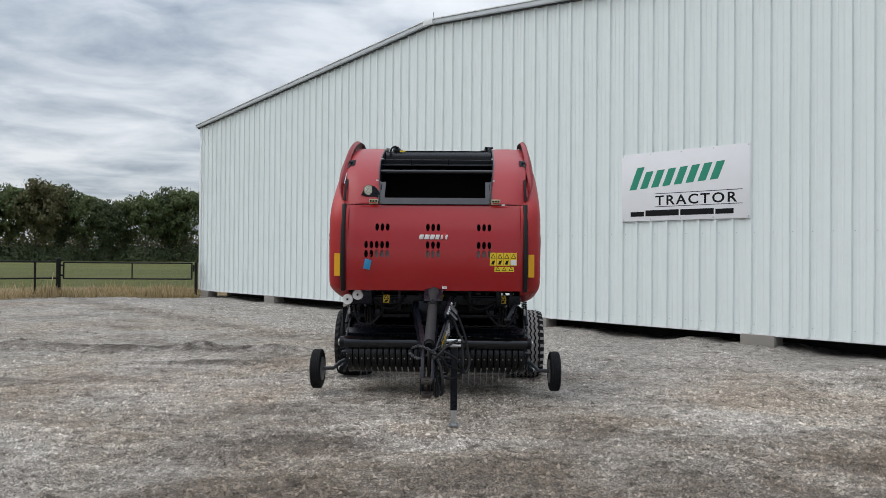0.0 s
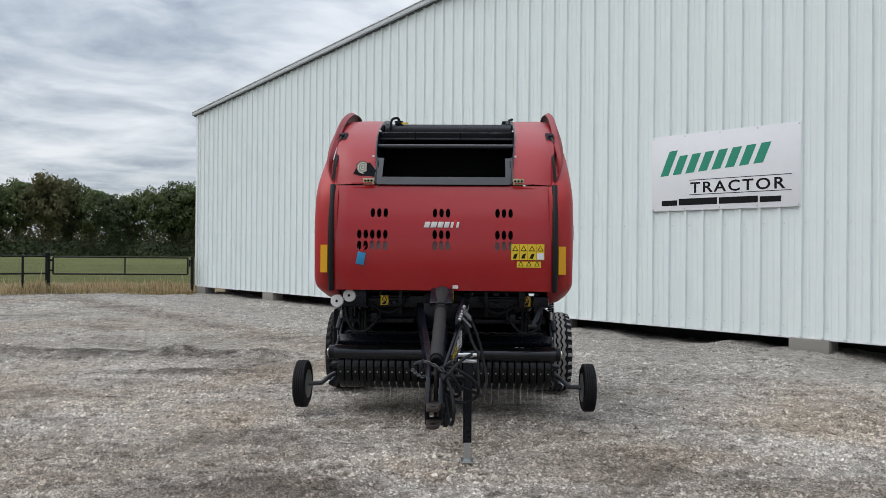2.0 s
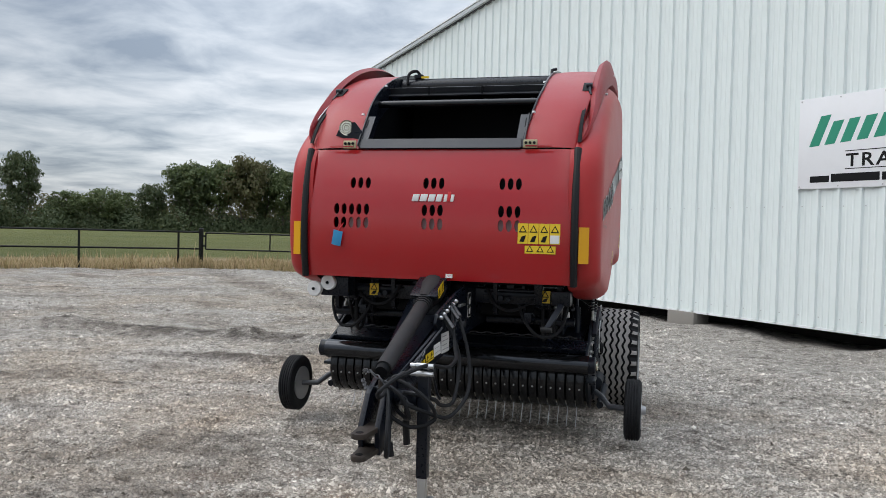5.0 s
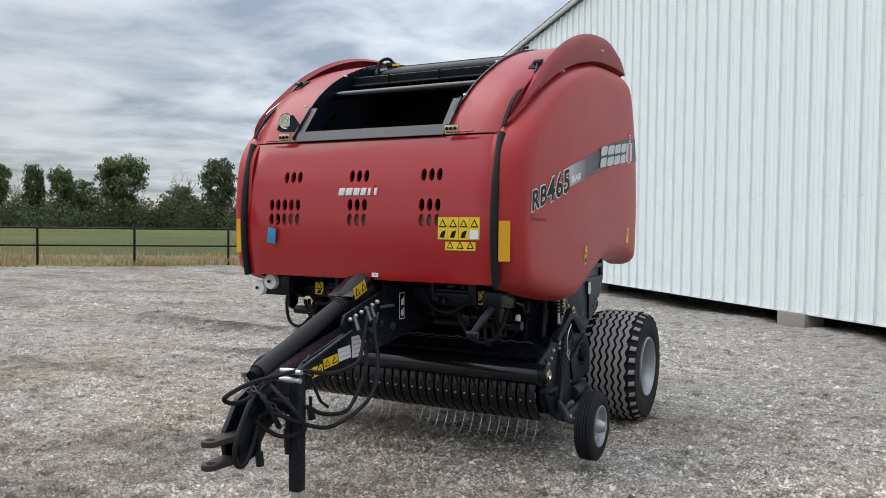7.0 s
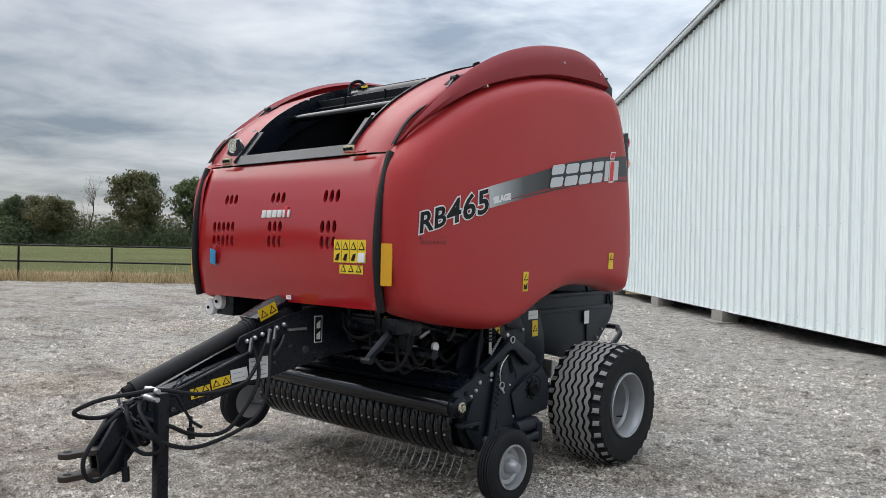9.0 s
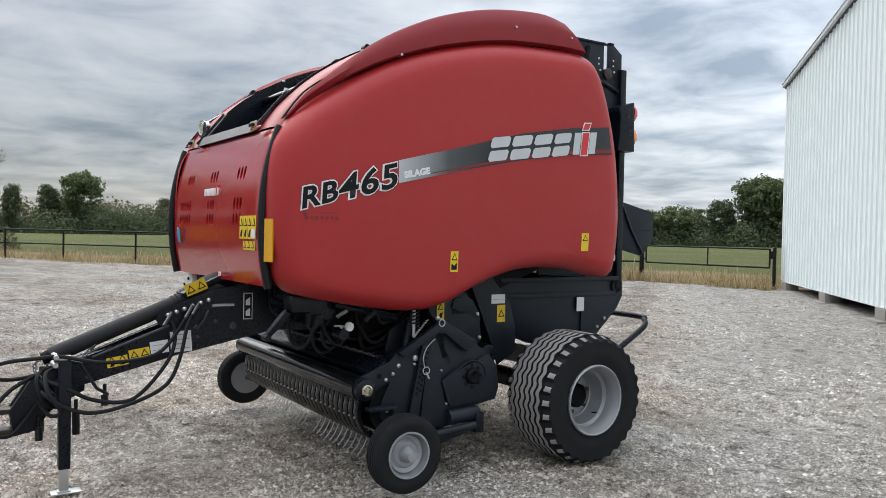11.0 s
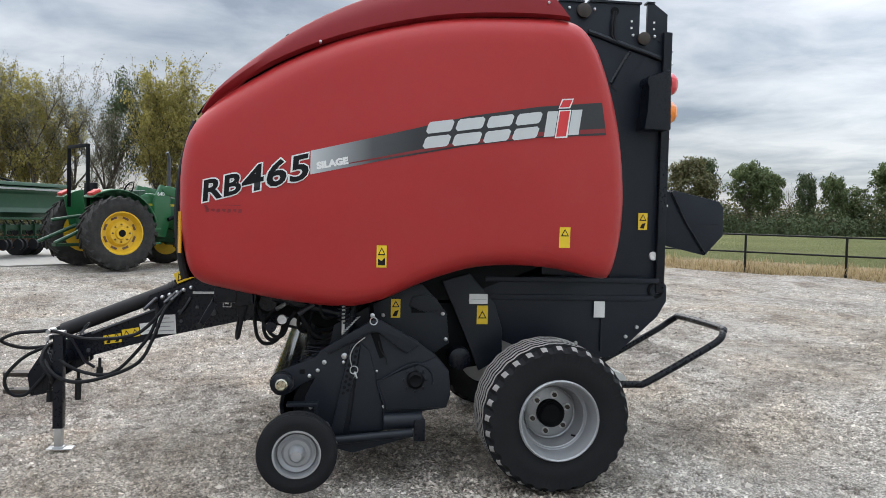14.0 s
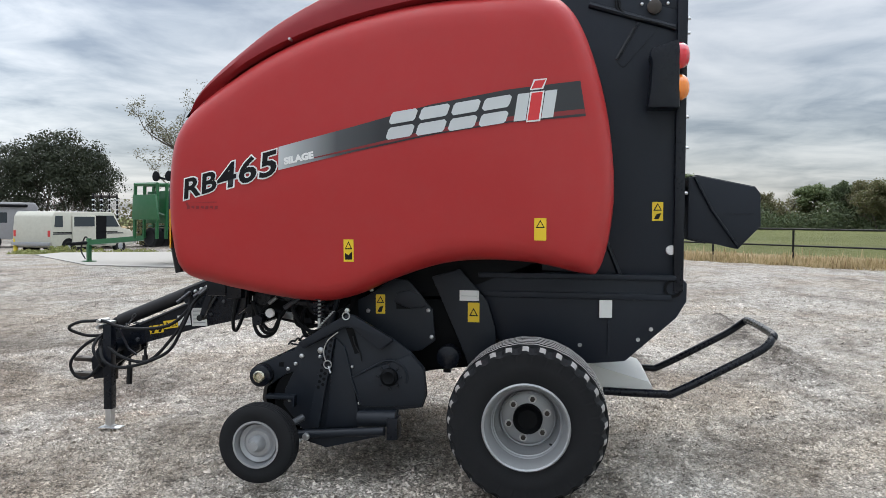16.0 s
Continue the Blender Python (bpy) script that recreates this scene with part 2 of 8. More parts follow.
LEAF_OAK = leafy("oak_leaves", (0.081, 0.117, 0.044), (0.111, 0.150, 0.056), (0.156, 0.176, 0.070))
LEAF_DARK = leafy("dark_leaves", (0.060, 0.086, 0.039), (0.081, 0.112, 0.048), (0.111, 0.127, 0.058))
LEAF_RUSSET = leafy("russet_leaves", (0.111, 0.111, 0.052), (0.156, 0.130, 0.061), (0.117, 0.137, 0.052))
LEAF_GOLD = leafy("gold_leaves", (0.30, 0.275, 0.085), (0.47, 0.39, 0.11), (0.215, 0.21, 0.07), thin=0.5)
LEAF_PALE = leafy("pale_leaves", (0.237, 0.225, 0.138), (0.350, 0.325, 0.225), (0.175, 0.169, 0.088))
LEAF_GREY = leafy("dull_grey_leaves", (0.14, 0.132, 0.085), (0.225, 0.205, 0.145), (0.105, 0.11, 0.062))
LEAF_ELM = leafy("dark_elm_leaves", (0.020, 0.028, 0.013), (0.034, 0.042, 0.018), (0.016, 0.023, 0.012), thin=0.12)
LEAF_WEED = leafy("weed_leaves", (0.16, 0.20, 0.05), (0.24, 0.26, 0.08), (0.30, 0.28, 0.12))
GRASS_DRY = leafy("dry_grass_blades", (0.42, 0.32, 0.18), (0.52, 0.40, 0.24), (0.30, 0.25, 0.12), (0.22, 0.15, 0.08), dapple=False)


def yard_tone(m):
    """Slow changes of tone over the yard: worn brown earth before the machine, turned-up soil with the ridges' painted
    shade, a wheel track and pale fines by the shed.
    """
    sp = m.add("ShaderNodeSeparateXYZ", {0: m.coord})
    X, Y = sp.outputs[0], sp.outputs[1]
    run = m.add("ShaderNodeMapping", {"Vector": m.coord})
    run.inputs["Scale"].default_value = (0.55, 0.85, 1.0)
    bands = m.noise(1.0, 7.0, 0.66, vec=run.outputs[0], distort=0.9)
    far = m.math("POWER", m.math("ADD", m.math("POWER", m.math("MULTIPLY", m.math("ADD", X, -2.4), 0.60), 2.0), m.math("POWER", m.math("ADD", Y, -2.6), 2.0)), 0.5)
    worn = m.math("MULTIPLY", m.math("SUBTRACT", 5.4, far), 0.26, True)
    damp = m.math("ADD", bands, m.math("MULTIPLY", worn, 0.30))
    tone = m.ramp(damp, (0.38, (1.46, 1.44, 1.415)), (0.50, (1.26, 1.235, 1.20)), (0.61, (0.92, 0.87, 0.815)), (0.74, (0.55, 0.49, 0.43)))
    # brown earth worked into the stone in broad patches
    brown = m.ramp(m.noise(0.38, 6.0, 0.64, distort=0.7), (0.44, (1.04, 1.04, 1.04)), (0.56, (1.0, 0.955, 0.90)), (0.70, (0.84, 0.755, 0.66)))
    tone = m.mix(1.0, tone, brown, "MULTIPLY")
    wander = m.math("MULTIPLY", m.math("SUBTRACT", m.noise(1.1, 5.0, 0.6), 0.5), 1.3)
    rough_edge = m.ramp(m.noise(3.1, 6.0, 0.72), (0.38, (0, 0, 0)), (0.54, (1, 1, 1)))
    # distance from the line along which cars pass the machine towards the gate
    lane = m.math("ADD", m.math("ADD", m.math("MULTIPLY", m.math("ADD", X, 0.64), 0.77), m.math("MULTIPLY", m.math("ADD", Y, -12.4), 0.64)), m.math("MULTIPLY", wander, 0.55))
    beyond_machine = m.math("MULTIPLY", m.math("ADD", Y, -9.8), 0.8, True)
    pale = m.math("MULTIPLY", m.math("MULTIPLY", m.math("ADD", lane, -0.05), 1.4, True), beyond_machine)
    tone = m.mix(m.math("MULTIPLY", pale, 0.85), tone, (1.42, 1.41, 1.40))
    rut = m.math("MULTIPLY", m.math("SUBTRACT", 1.0, m.math("MULTIPLY", m.math("ABSOLUTE", m.math("ADD", lane, 0.42)), 2.1), True), beyond_machine)
    tone = m.mix(m.math("MULTIPLY", m.math("MULTIPLY", rut, rough_edge), 0.75), tone, (0.62, 0.56, 0.50))
    rut = m.math("MULTIPLY", m.math("SUBTRACT", 1.0, m.math("MULTIPLY", m.math("ABSOLUTE", m.math("ADD", lane, -1.75)), 2.6), True), beyond_machine)
    tone = m.mix(m.math("MULTIPLY", m.math("MULTIPLY", rut, rough_edge), 0.35), tone, (0.80, 0.74, 0.68))
    # dark soil turned up along the scraped ridges, with their shadow side painted in
    for y0, xa, xb, k, deep in ((12.25, -7.2, -1.9, 2.2, 1.0), (10.65, -4.3, -1.8, 3.0, 0.9), (7.6, -2.4, -0.7, 2.8, 0.8), (6.4, -2.3, -0.2, 2.6, 0.6), (9.1, -6.0, -3.4, 3.0, 0.6)):
        off = m.math("ABSOLUTE", m.math("ADD", m.math("ADD", Y, -y0), m.math("MULTIPLY", wander, 0.5)))
        line = m.math("SUBTRACT", 1.0, m.math("MULTIPLY", off, k), True)
        span = m.math("MULTIPLY", m.math("MULTIPLY", m.math("ADD", X, -xa), 1.5, True), m.math("MULTIPLY", m.math("SUBTRACT", xb, X), 1.5, True))
        line = m.math("MULTIPLY", m.math("MULTIPLY", line, span), rough_edge)
        tone = m.mix(m.math("MULTIPLY", line, deep), tone, (0.24, 0.20, 0.17))
    # random specks: moisture and the shadows between stones, put into the colour
    dark_specks = m.ramp(m.noise(7.0, 7.0, 0.74), (0.35, (0.34, 0.312, 0.285)), (0.45, (0.92, 0.90, 0.88)), (0.62, (1.30, 1.295, 1.285)))
    return m.mix(1.0, tone, dark_specks, "MULTIPLY")


def chip_stone():
    m = Nodes("limestone_chips")
    geo = m.n.new("ShaderNodeNewGeometry")
    tones = ((0.12, 0.110, 0.098), (0.33, 0.312, 0.288), (0.44, 0.419, 0.392), (0.19, 0.176, 0.159), (0.37, 0.351, 0.327), (0.54, 0.518, 0.488), (0.24, 0.224, 0.204))
    per = m.ramp(geo.outputs["Random Per Island"], *[(i / 6, t) for i, t in enumerate(tones)])
    m.set(Base_Color=m.mix(1.0, per, yard_tone(m), "MULTIPLY"), Roughness=0.72, Specular_IOR_Level=0.5)
    m.bump(m.noise(240.0, 4.0, 0.7), 0.4, 0.004)
    return m.mat


STONE = chip_stone()

# ------------------------------------------------------------------ plan of the yard
GATE_LINE = (Vector((-8.28, 26.55)), Vector((-12.65, 26.04)))
FENCE_LINE = (Vector((-12.65, 26.04)), Vector((-35.3, 5.8)))


def ground_material():
    m = Nodes("yard_ground")
    pos = m.coord
    sp = m.add("ShaderNodeSeparateXYZ", {0: pos})
    X, Y = sp.outputs[0], sp.outputs[1]

    def beyond(a, b):
        d = (b - a).normalized()
        nx, ny = d.y, -d.x
        return m.math("ADD", m.math("ADD", m.math("MULTIPLY", X, nx), m.math("MULTIPLY", Y, ny)), -(nx * a.x + ny * a.y))

    ragged = m.math("MULTIPLY", m.math("SUBTRACT", m.noise(0.9, 6.0, 0.65), 0.5), 2.2)
    out = m.math("MAXIMUM", beyond(*GATE_LINE), beyond(*FENCE_LINE))
    edge = m.math("ADD", out, ragged)
    to_dry = m.math("ADD", m.math("MULTIPLY", edge, 1.6), 0.6, True)
    to_field = m.math("MULTIPLY", m.math("ADD", edge, -6.5), 0.5, True)
    # crushed limestone: chips and fines
    vor = m.add("ShaderNodeTexVoronoi", {"Vector": pos}, Scale=52.0)
    vor2 = m.add("ShaderNodeTexVoronoi", {"Vector": pos}, Scale=95.0)
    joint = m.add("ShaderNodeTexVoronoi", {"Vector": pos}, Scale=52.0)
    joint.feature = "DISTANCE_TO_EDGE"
    chips = m.ramp(m.add("ShaderNodeSeparateColor", {0: vor.outputs["Color"]}).outputs[0],
                   (0.0, (0.10, 0.091, 0.080)), (0.3, (0.27, 0.254, 0.234)), (0.7, (0.44, 0.419, 0.392)), (1.0, (0.60, 0.577, 0.545)))
    small = m.ramp(m.add("ShaderNodeSeparateColor", {0: vor2.outputs["Color"]}).outputs[1], (0.0, (0.10, 0.091, 0.080)), (0.5, (0.32, 0.304, 0.282)), (1.0, (0.58, 0.558, 0.528)))
    chips = m.mix(m.ramp(m.noise(9.0, 3.0, 0.6), (0.42, (0, 0, 0)), (0.58, (1, 1, 1))), chips, small)
    fines = m.ramp(m.noise(60.0, 6.0, 0.7), (0.3, (0.25, 0.237, 0.220)), (0.7, (0.50, 0.482, 0.458)))
    patch = m.noise(0.45, 7.0, 0.62, distort=0.6)
    stone = m.mix(m.ramp(patch, (0.40, (0, 0, 0)), (0.62, (1, 1, 1))), chips, fines)
    # dark soil colour between the chips, which also stands for the shade there
    soil_shade = m.ramp(m.math("MULTIPLY", joint.outputs["Distance"], m.math("ADD", m.noise(5.0, 4.0, 0.6), 0.5)), (0.02, (1, 1, 1)), (0.13, (0, 0, 0)))
    stone = m.mix(m.math("MULTIPLY", soil_shade, 0.75), stone, (0.075, 0.066, 0.057))
    # reddish earth before the hitch
    red = m.math("ADD", m.math("POWER", m.math("MULTIPLY", m.math("ADD", X, 0.6), 0.75), 2.0), m.math("POWER", m.math("MULTIPLY", m.math("ADD", Y, -6.7), 1.3), 2.0))
    red = m.math("MULTIPLY", m.math("SUBTRACT", 1.0, red, True), m.ramp(m.noise(2.4, 6.0, 0.7), (0.45, (0, 0, 0)), (0.62, (1, 1, 1))))
    stone = m.mix(m.math("MULTIPLY", red, 0.6), stone, (0.20, 0.135, 0.10))
    # bare brown soil where the yard meets the fence corner
    bare = m.math("ADD", m.math("POWER", m.math("MULTIPLY", m.math("ADD", X, 25.5), 0.30), 2.0), m.math("POWER", m.math("MULTIPLY", m.math("ADD", Y, -8.2), 0.42), 2.0))
    bare = m.math("MULTIPLY", m.math("SUBTRACT", 1.0, bare, True), m.ramp(m.noise(1.3, 6.0, 0.7), (0.36, (0, 0, 0)), (0.52, (1, 1, 1))))
    stone = m.mix(m.math("MULTIPLY", bare, 0.9), stone, (0.115, 0.085, 0.062))
    stone = m.mix(1.0, stone, yard_tone(m), "MULTIPLY")
    dry = m.ramp(m.noise(3.0, 8.0, 0.7), (0.3, (0.20, 0.15, 0.085)), (0.7, (0.42, 0.33, 0.20)))
    field = m.ramp(m.noise(0.08, 6.0, 0.6), (0.3, (0.092, 0.105, 0.037)), (0.7, (0.15, 0.155, 0.058)))
    col = m.mix(to_field, m.mix(to_dry, stone, dry), field)
    m.set(Base_Color=col, Roughness=0.8, Specular_IOR_Level=m.math("SUBTRACT", 0.42, m.math("MULTIPLY", to_dry, 0.34)))
    h = m.math("ADD", m.math("MULTIPLY", vor.outputs["Distance"], -1.2), m.math("MULTIPLY", m.noise(90.0, 4.0, 0.7), 0.6))
    b1 = m.bump(h, 0.9, 0.035)
    b2 = m.bump(m.noise(19.0, 5.0, 0.65), 0.8, 0.07, under=b1)
    m.bump(m.noise(5.0, 6.0, 0.6), 0.6, 0.08, under=b2)
    return m.mat


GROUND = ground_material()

# ------------------------------------------------------------------ mesh helpers


class G:
    """Gathers vertices and faces of one mesh."""

    def __init__(self):
        self.v, self.f = [], []

    def add(self, verts, faces):
        k = len(self.v)
        self.v += [tuple(p) for p in verts]
        self.f += [tuple(i + k for i in f) for f in faces]
        return self

    def box(self, c, s, m=None):
        pts = [Vector(((i - .5) * s[0], (j - .5) * s[1], (k - .5) * s[2])) for i in (0, 1) for j in (0, 1) for k in (0, 1)]
        if m is not None:
            pts = [m.to_3x3() @ p for p in pts]
        pts = [p + Vector(c) for p in pts]
        return self.add(pts, [(0, 1, 3, 2), (4, 6, 7, 5), (0, 4, 5, 1), (2, 3, 7, 6), (0, 2, 6, 4), (1, 5, 7, 3)])

    def prism(self, poly, axis, a, b):
        """A flat outline, pushed along an axis from a to b."""
        put = {"x": lambda u, v, w: (w, u, v), "y": lambda u, v, w: (u, w, v), "z": lambda u, v, w: (u, v, w)}[axis]
        n = len(poly)
        pts = [put(u, v, a) for u, v in poly] + [put(u, v, b) for u, v in poly]
        return self.add(pts, [tuple(range(n - 1, -1, -1)), tuple(range(n, 2 * n))] + [(i, (i + 1) % n, n + (i + 1) % n, n + i) for i in range(n)])

    def tube(self, pts, r, n=8, closed=False):
        pts = [Vector(p) for p in pts]
        rs = r if isinstance(r, (list, tuple)) else [r] * len(pts)
        rings, side = [], None
        for i, p in enumerate(pts):
            t = (pts[min(i + 1, len(pts) - 1)] - pts[max(i - 1, 0)]).normalized()
            if side is None:
                side = t.orthogonal().normalized()
            side = (side - t * side.dot(t)).normalized()
            up = t.cross(side)
            rings.append([p + (side * math.cos(k * math.tau / n) + up * math.sin(k * math.tau / n)) * rs[i] for k in range(n)])
        faces = [(i * n + k, i * n + (k + 1) % n, (i + 1) * n + (k + 1) % n, (i + 1) * n + k) for i in range(len(pts) - 1) for k in range(n)]
        faces += [tuple(range(n - 1, -1, -1)), tuple((len(pts) - 1) * n + k for k in range(n))]
        return self.add([q for ring in rings for q in ring], faces)

    def lathe(self, prof, o=(0, 0, 0), axis="x", n=32, caps=True):
        """Profile of (along, radius) turned round an axis through o."""
        put = {"x": lambda a, c, s: (a, c, s), "y": lambda a, c, s: (c, a, s), "z": lambda a, c, s: (c, s, a)}[axis]
        pts = [Vector(put(a, r * math.cos(k * math.tau / n), r * math.sin(k * math.tau / n))) + Vector(o) for a, r in prof for k in range(n)]
        faces = [(i * n + k, (i + 1) * n + k, (i + 1) * n + (k + 1) % n, i * n + (k + 1) % n) for i in range(len(prof) - 1) for k in range(n)]
        for i, (a, r) in ((0, prof[0]), (len(prof) - 1, prof[-1])):
            if caps and r > 1e-5:
                faces.append(tuple(i * n + k for k in range(n)))
        return self.add(pts, faces)

    def sheet(self, rows, closed=False):
        """A skin over rows of points."""
        w = len(rows[0])
        faces = [(i * w + j, i * w + (j + 1) % w, (i + 1) * w + (j + 1) % w, (i + 1) * w + j) for i in range(len(rows) - 1) for j in range(w if closed else w - 1)]
        return self.add([p for r in rows for p in r], faces)


def mesh_of(name, g, material, bevel=0.0, smooth=35.0, segs=2):
    me = bpy.data.meshes.new(name)
    me.from_pydata(g.v, [], g.f)
    bm = bmesh.new()
    bm.from_mesh(me)
    if bevel:
        bmesh.ops.remove_doubles(bm, verts=bm.verts, dist=1e-5)
        sharp = [e for e in bm.edges if len(e.link_faces) == 2 and e.calc_face_angle(0) > 0.5]
        bmesh.ops.bevel(bm, geom=sharp, offset=bevel, segments=segs, affect="EDGES", profile=0.6, clamp_overlap=True)
    bmesh.ops.recalc_face_normals(bm, faces=bm.faces)
    bm.to_mesh(me)
    bm.free()
    if smooth:
        me.shade_smooth()
        me.set_sharp_from_angle(angle=radians(smooth))
    me.materials.append(material)
    return me


def part(name, g, material, parent, label="", bevel=0.0, smooth=35.0, segs=2):
    ob = new(name, mesh_of(name, g, material, bevel, smooth, segs))
    ob.parent = parent
    return tagged(ob, label)


def thing(name, m, label, category, group="", kind=""):
    ob = new(name)
    ob.empty_display_size = 0.2
    ob.matrix_world = m
    return tagged(ob, label, category, group, kind)


def solo(name, g, material, label, category="", kind="", group="", bevel=0.0, smooth=35.0):
    """A thing that is one mesh."""
    return tagged(new(name, mesh_of(name, g, material, bevel, smooth)), label, category, group, kind)


def spline(ctrl, per=6, closed=False):
    """Catmull-Rom through control points of any size."""
    n, out = len(ctrl), []
    last = n if closed else n - 1
    at = (lambda i: ctrl[i % n]) if closed else (lambda i: ctrl[max(0, min(n - 1, i))])
    for i in range(last):
        p = [at(i + k) for k in (-1, 0, 1, 2)]
        for s in range(per):
            t = s / per
            out.append(tuple(.5 * (2 * b + (c - a) * t + (2 * a - 5 * b + 4 * c - d) * t * t + (3 * b - a - 3 * c + d) * t ** 3) for a, b, c, d in zip(*p)))
    if not closed:
        out.append(tuple(ctrl[-1]))
    return out


def lettering(name, text, size, material, parent, m, depth=0.002, shear=0.0, bold=0.0, label="", squeeze=1.0, space=1.0, fit=0.0):
    """Words in the built-in font, as a mesh."""
    cu = bpy.data.curves.new(name, "FONT")
    cu.body, cu.size, cu.extrude, cu.shear, cu.offset, cu.space_character = text, size, depth, shear, bold, space
    cu.resolution_u = 3
    tmp = new(name + "_curve", cu)
    bpy.context.view_layer.update()
    me = bpy.data.meshes.new_from_object(tmp.evaluated_get(bpy.context.evaluated_depsgraph_get()))
    bpy.data.objects.remove(tmp)
    bpy.data.curves.remove(cu)
    if fit:
        us = [v.co.x for v in me.vertices]
        squeeze = fit / (max(us) - min(us))
        me.transform(Matrix.Translation((-min(us) - max(0.0, bold), 0, 0)))
    me.transform(m @ Matrix.Diagonal((squeeze, 1, 1, 1)))
    me.materials.clear()
    me.materials.append(material)
    ob = new(name, me)
    ob.parent = parent
    return tagged(ob, label)


# ------------------------------------------------------------------ ground


def rise(x, y):
    """Height of the yard: nearly flat, banked towards the fence, with ruts and a bank along the shed."""
    far = max(0.0, min(1.0, (math.hypot(x - 1, y - 8) - 8) / 14))
    h = 0.035 * far * far * (3 - 2 * far)
    if x < -9:
        h += 0.11 * min(1.0, (-9 - x) / 5) * max(0.0, min(1.0, (13 - y) / 5))
    if x < -21 and y < 0:
        h -= 0.34 * min(1.0, (-21 - x) / 5) * min(1.0, -y / 6)
    level = 1 - 0.85 * max(0.0, min(1.0, (-12 - x) / 2)) * max(0.0, min(1.0, (7 - y) / 2))
    base = h
    q = noise.noise((x * 0.5, y * 0.5, 3.1))
    h += 0.042 * noise.noise((x * 0.45 + y * 0.12, y * 1.5, 5.5))
    h += 0.03 * q + 0.018 * noise.noise((x * 1.7, y * 1.7, 7.7)) + 0.022 * noise.noise((x * 4.3, y * 4.3, 1.7)) + 0.013 * noise.noise((x * 8.5, y * 8.5, 4.1))
    h = base + (h - base) * level
    near = math.hypot(x - 0.2, y - 8.6)
    if near < 3.2:
        h *= max(0.15, (near / 3.2) ** 2)
    # low ridges of scraped gravel beside the machine
    wob = 0.18 * noise.noise((x * 0.9, 2.2, 0.3))
    for y0, xa, xb, hh, ww in ((12.25, -7.2, -2.0, 0.12, 0.20), (10.65, -4.2, -1.9, 0.065, 0.18), (7.6, -2.4, -0.8, 0.045, 0.15), (6.4, -2.3, -0.3, 0.035, 0.15), (9.15, -6.0, -3.4, 0.04, 0.2)):
        if xa < x < xb and abs(y - y0) < 1.0:
            end = min(1.0, (x - xa) / 0.6, (xb - x) / 0.6)
            h += hh * end * math.exp(-((y - y0 - wob) / ww) ** 2) * (0.65 + 0.7 * noise.noise((x * 1.6, y * 2.0, 8.8)))
    # heaps of gravel against the shed's piers
    for cx, cy, hh, rr in ((1.0, 17.1, 0.09, 0.9), (2.5, 15.7, 0.12, 0.8), (4.5, 13.3, 0.13, 0.8), (5.5, 12.6, 0.10, 0.6), (7.0, 10.9, 0.09, 0.9)):
        d2 = ((x - cx) ** 2 + (y - cy) ** 2) / (rr * rr)
        if d2 < 6:
            h += hh * math.exp(-d2) * (0.8 + 0.5 * noise.noise((x * 2.2, y * 2.2, 4.4)))
    return h


def build_ground():
    fine_x = [-14 + i * 0.25 for i in range(34)] + [-5.5 + i * 0.065 for i in range(177)] + [6.1 + i * 0.25 for i in range(19)]
    fine_y = [-4 + i * 0.25 for i in range(24)] + [2.0 + i * 0.065 for i in range(185)] + [14.1 + i * 0.25 for i in range(52)]
    xs = [-3000, -1200, -500, -250, -140, -90, -65, -50, -42, -36, -32, -29, -26, -23, -20.5, -18.5, -17, -16, -15] + fine_x + [11.5, 13, 16, 20, 28, 40, 70, 140, 300, 900, 3000]
    ys = [-3000, -900, -300, -120, -60, -35, -24, -17, -13, -10, -8, -6.5, -5.2, -4.5] + fine_y + [27.5, 28.5, 30, 33, 38, 46, 60, 85, 120, 180, 300, 600, 1400, 3000]
    rows = [[(x, y, rise(x, y) if abs(x) < 60 and -40 < y < 70 else 0.1) for x in xs] for y in ys]
    return solo("ground", G().sheet(rows), GROUND, "grey crushed-limestone yard with damp brown patches and a green field", "ground", "structure", smooth=60)


build_ground()


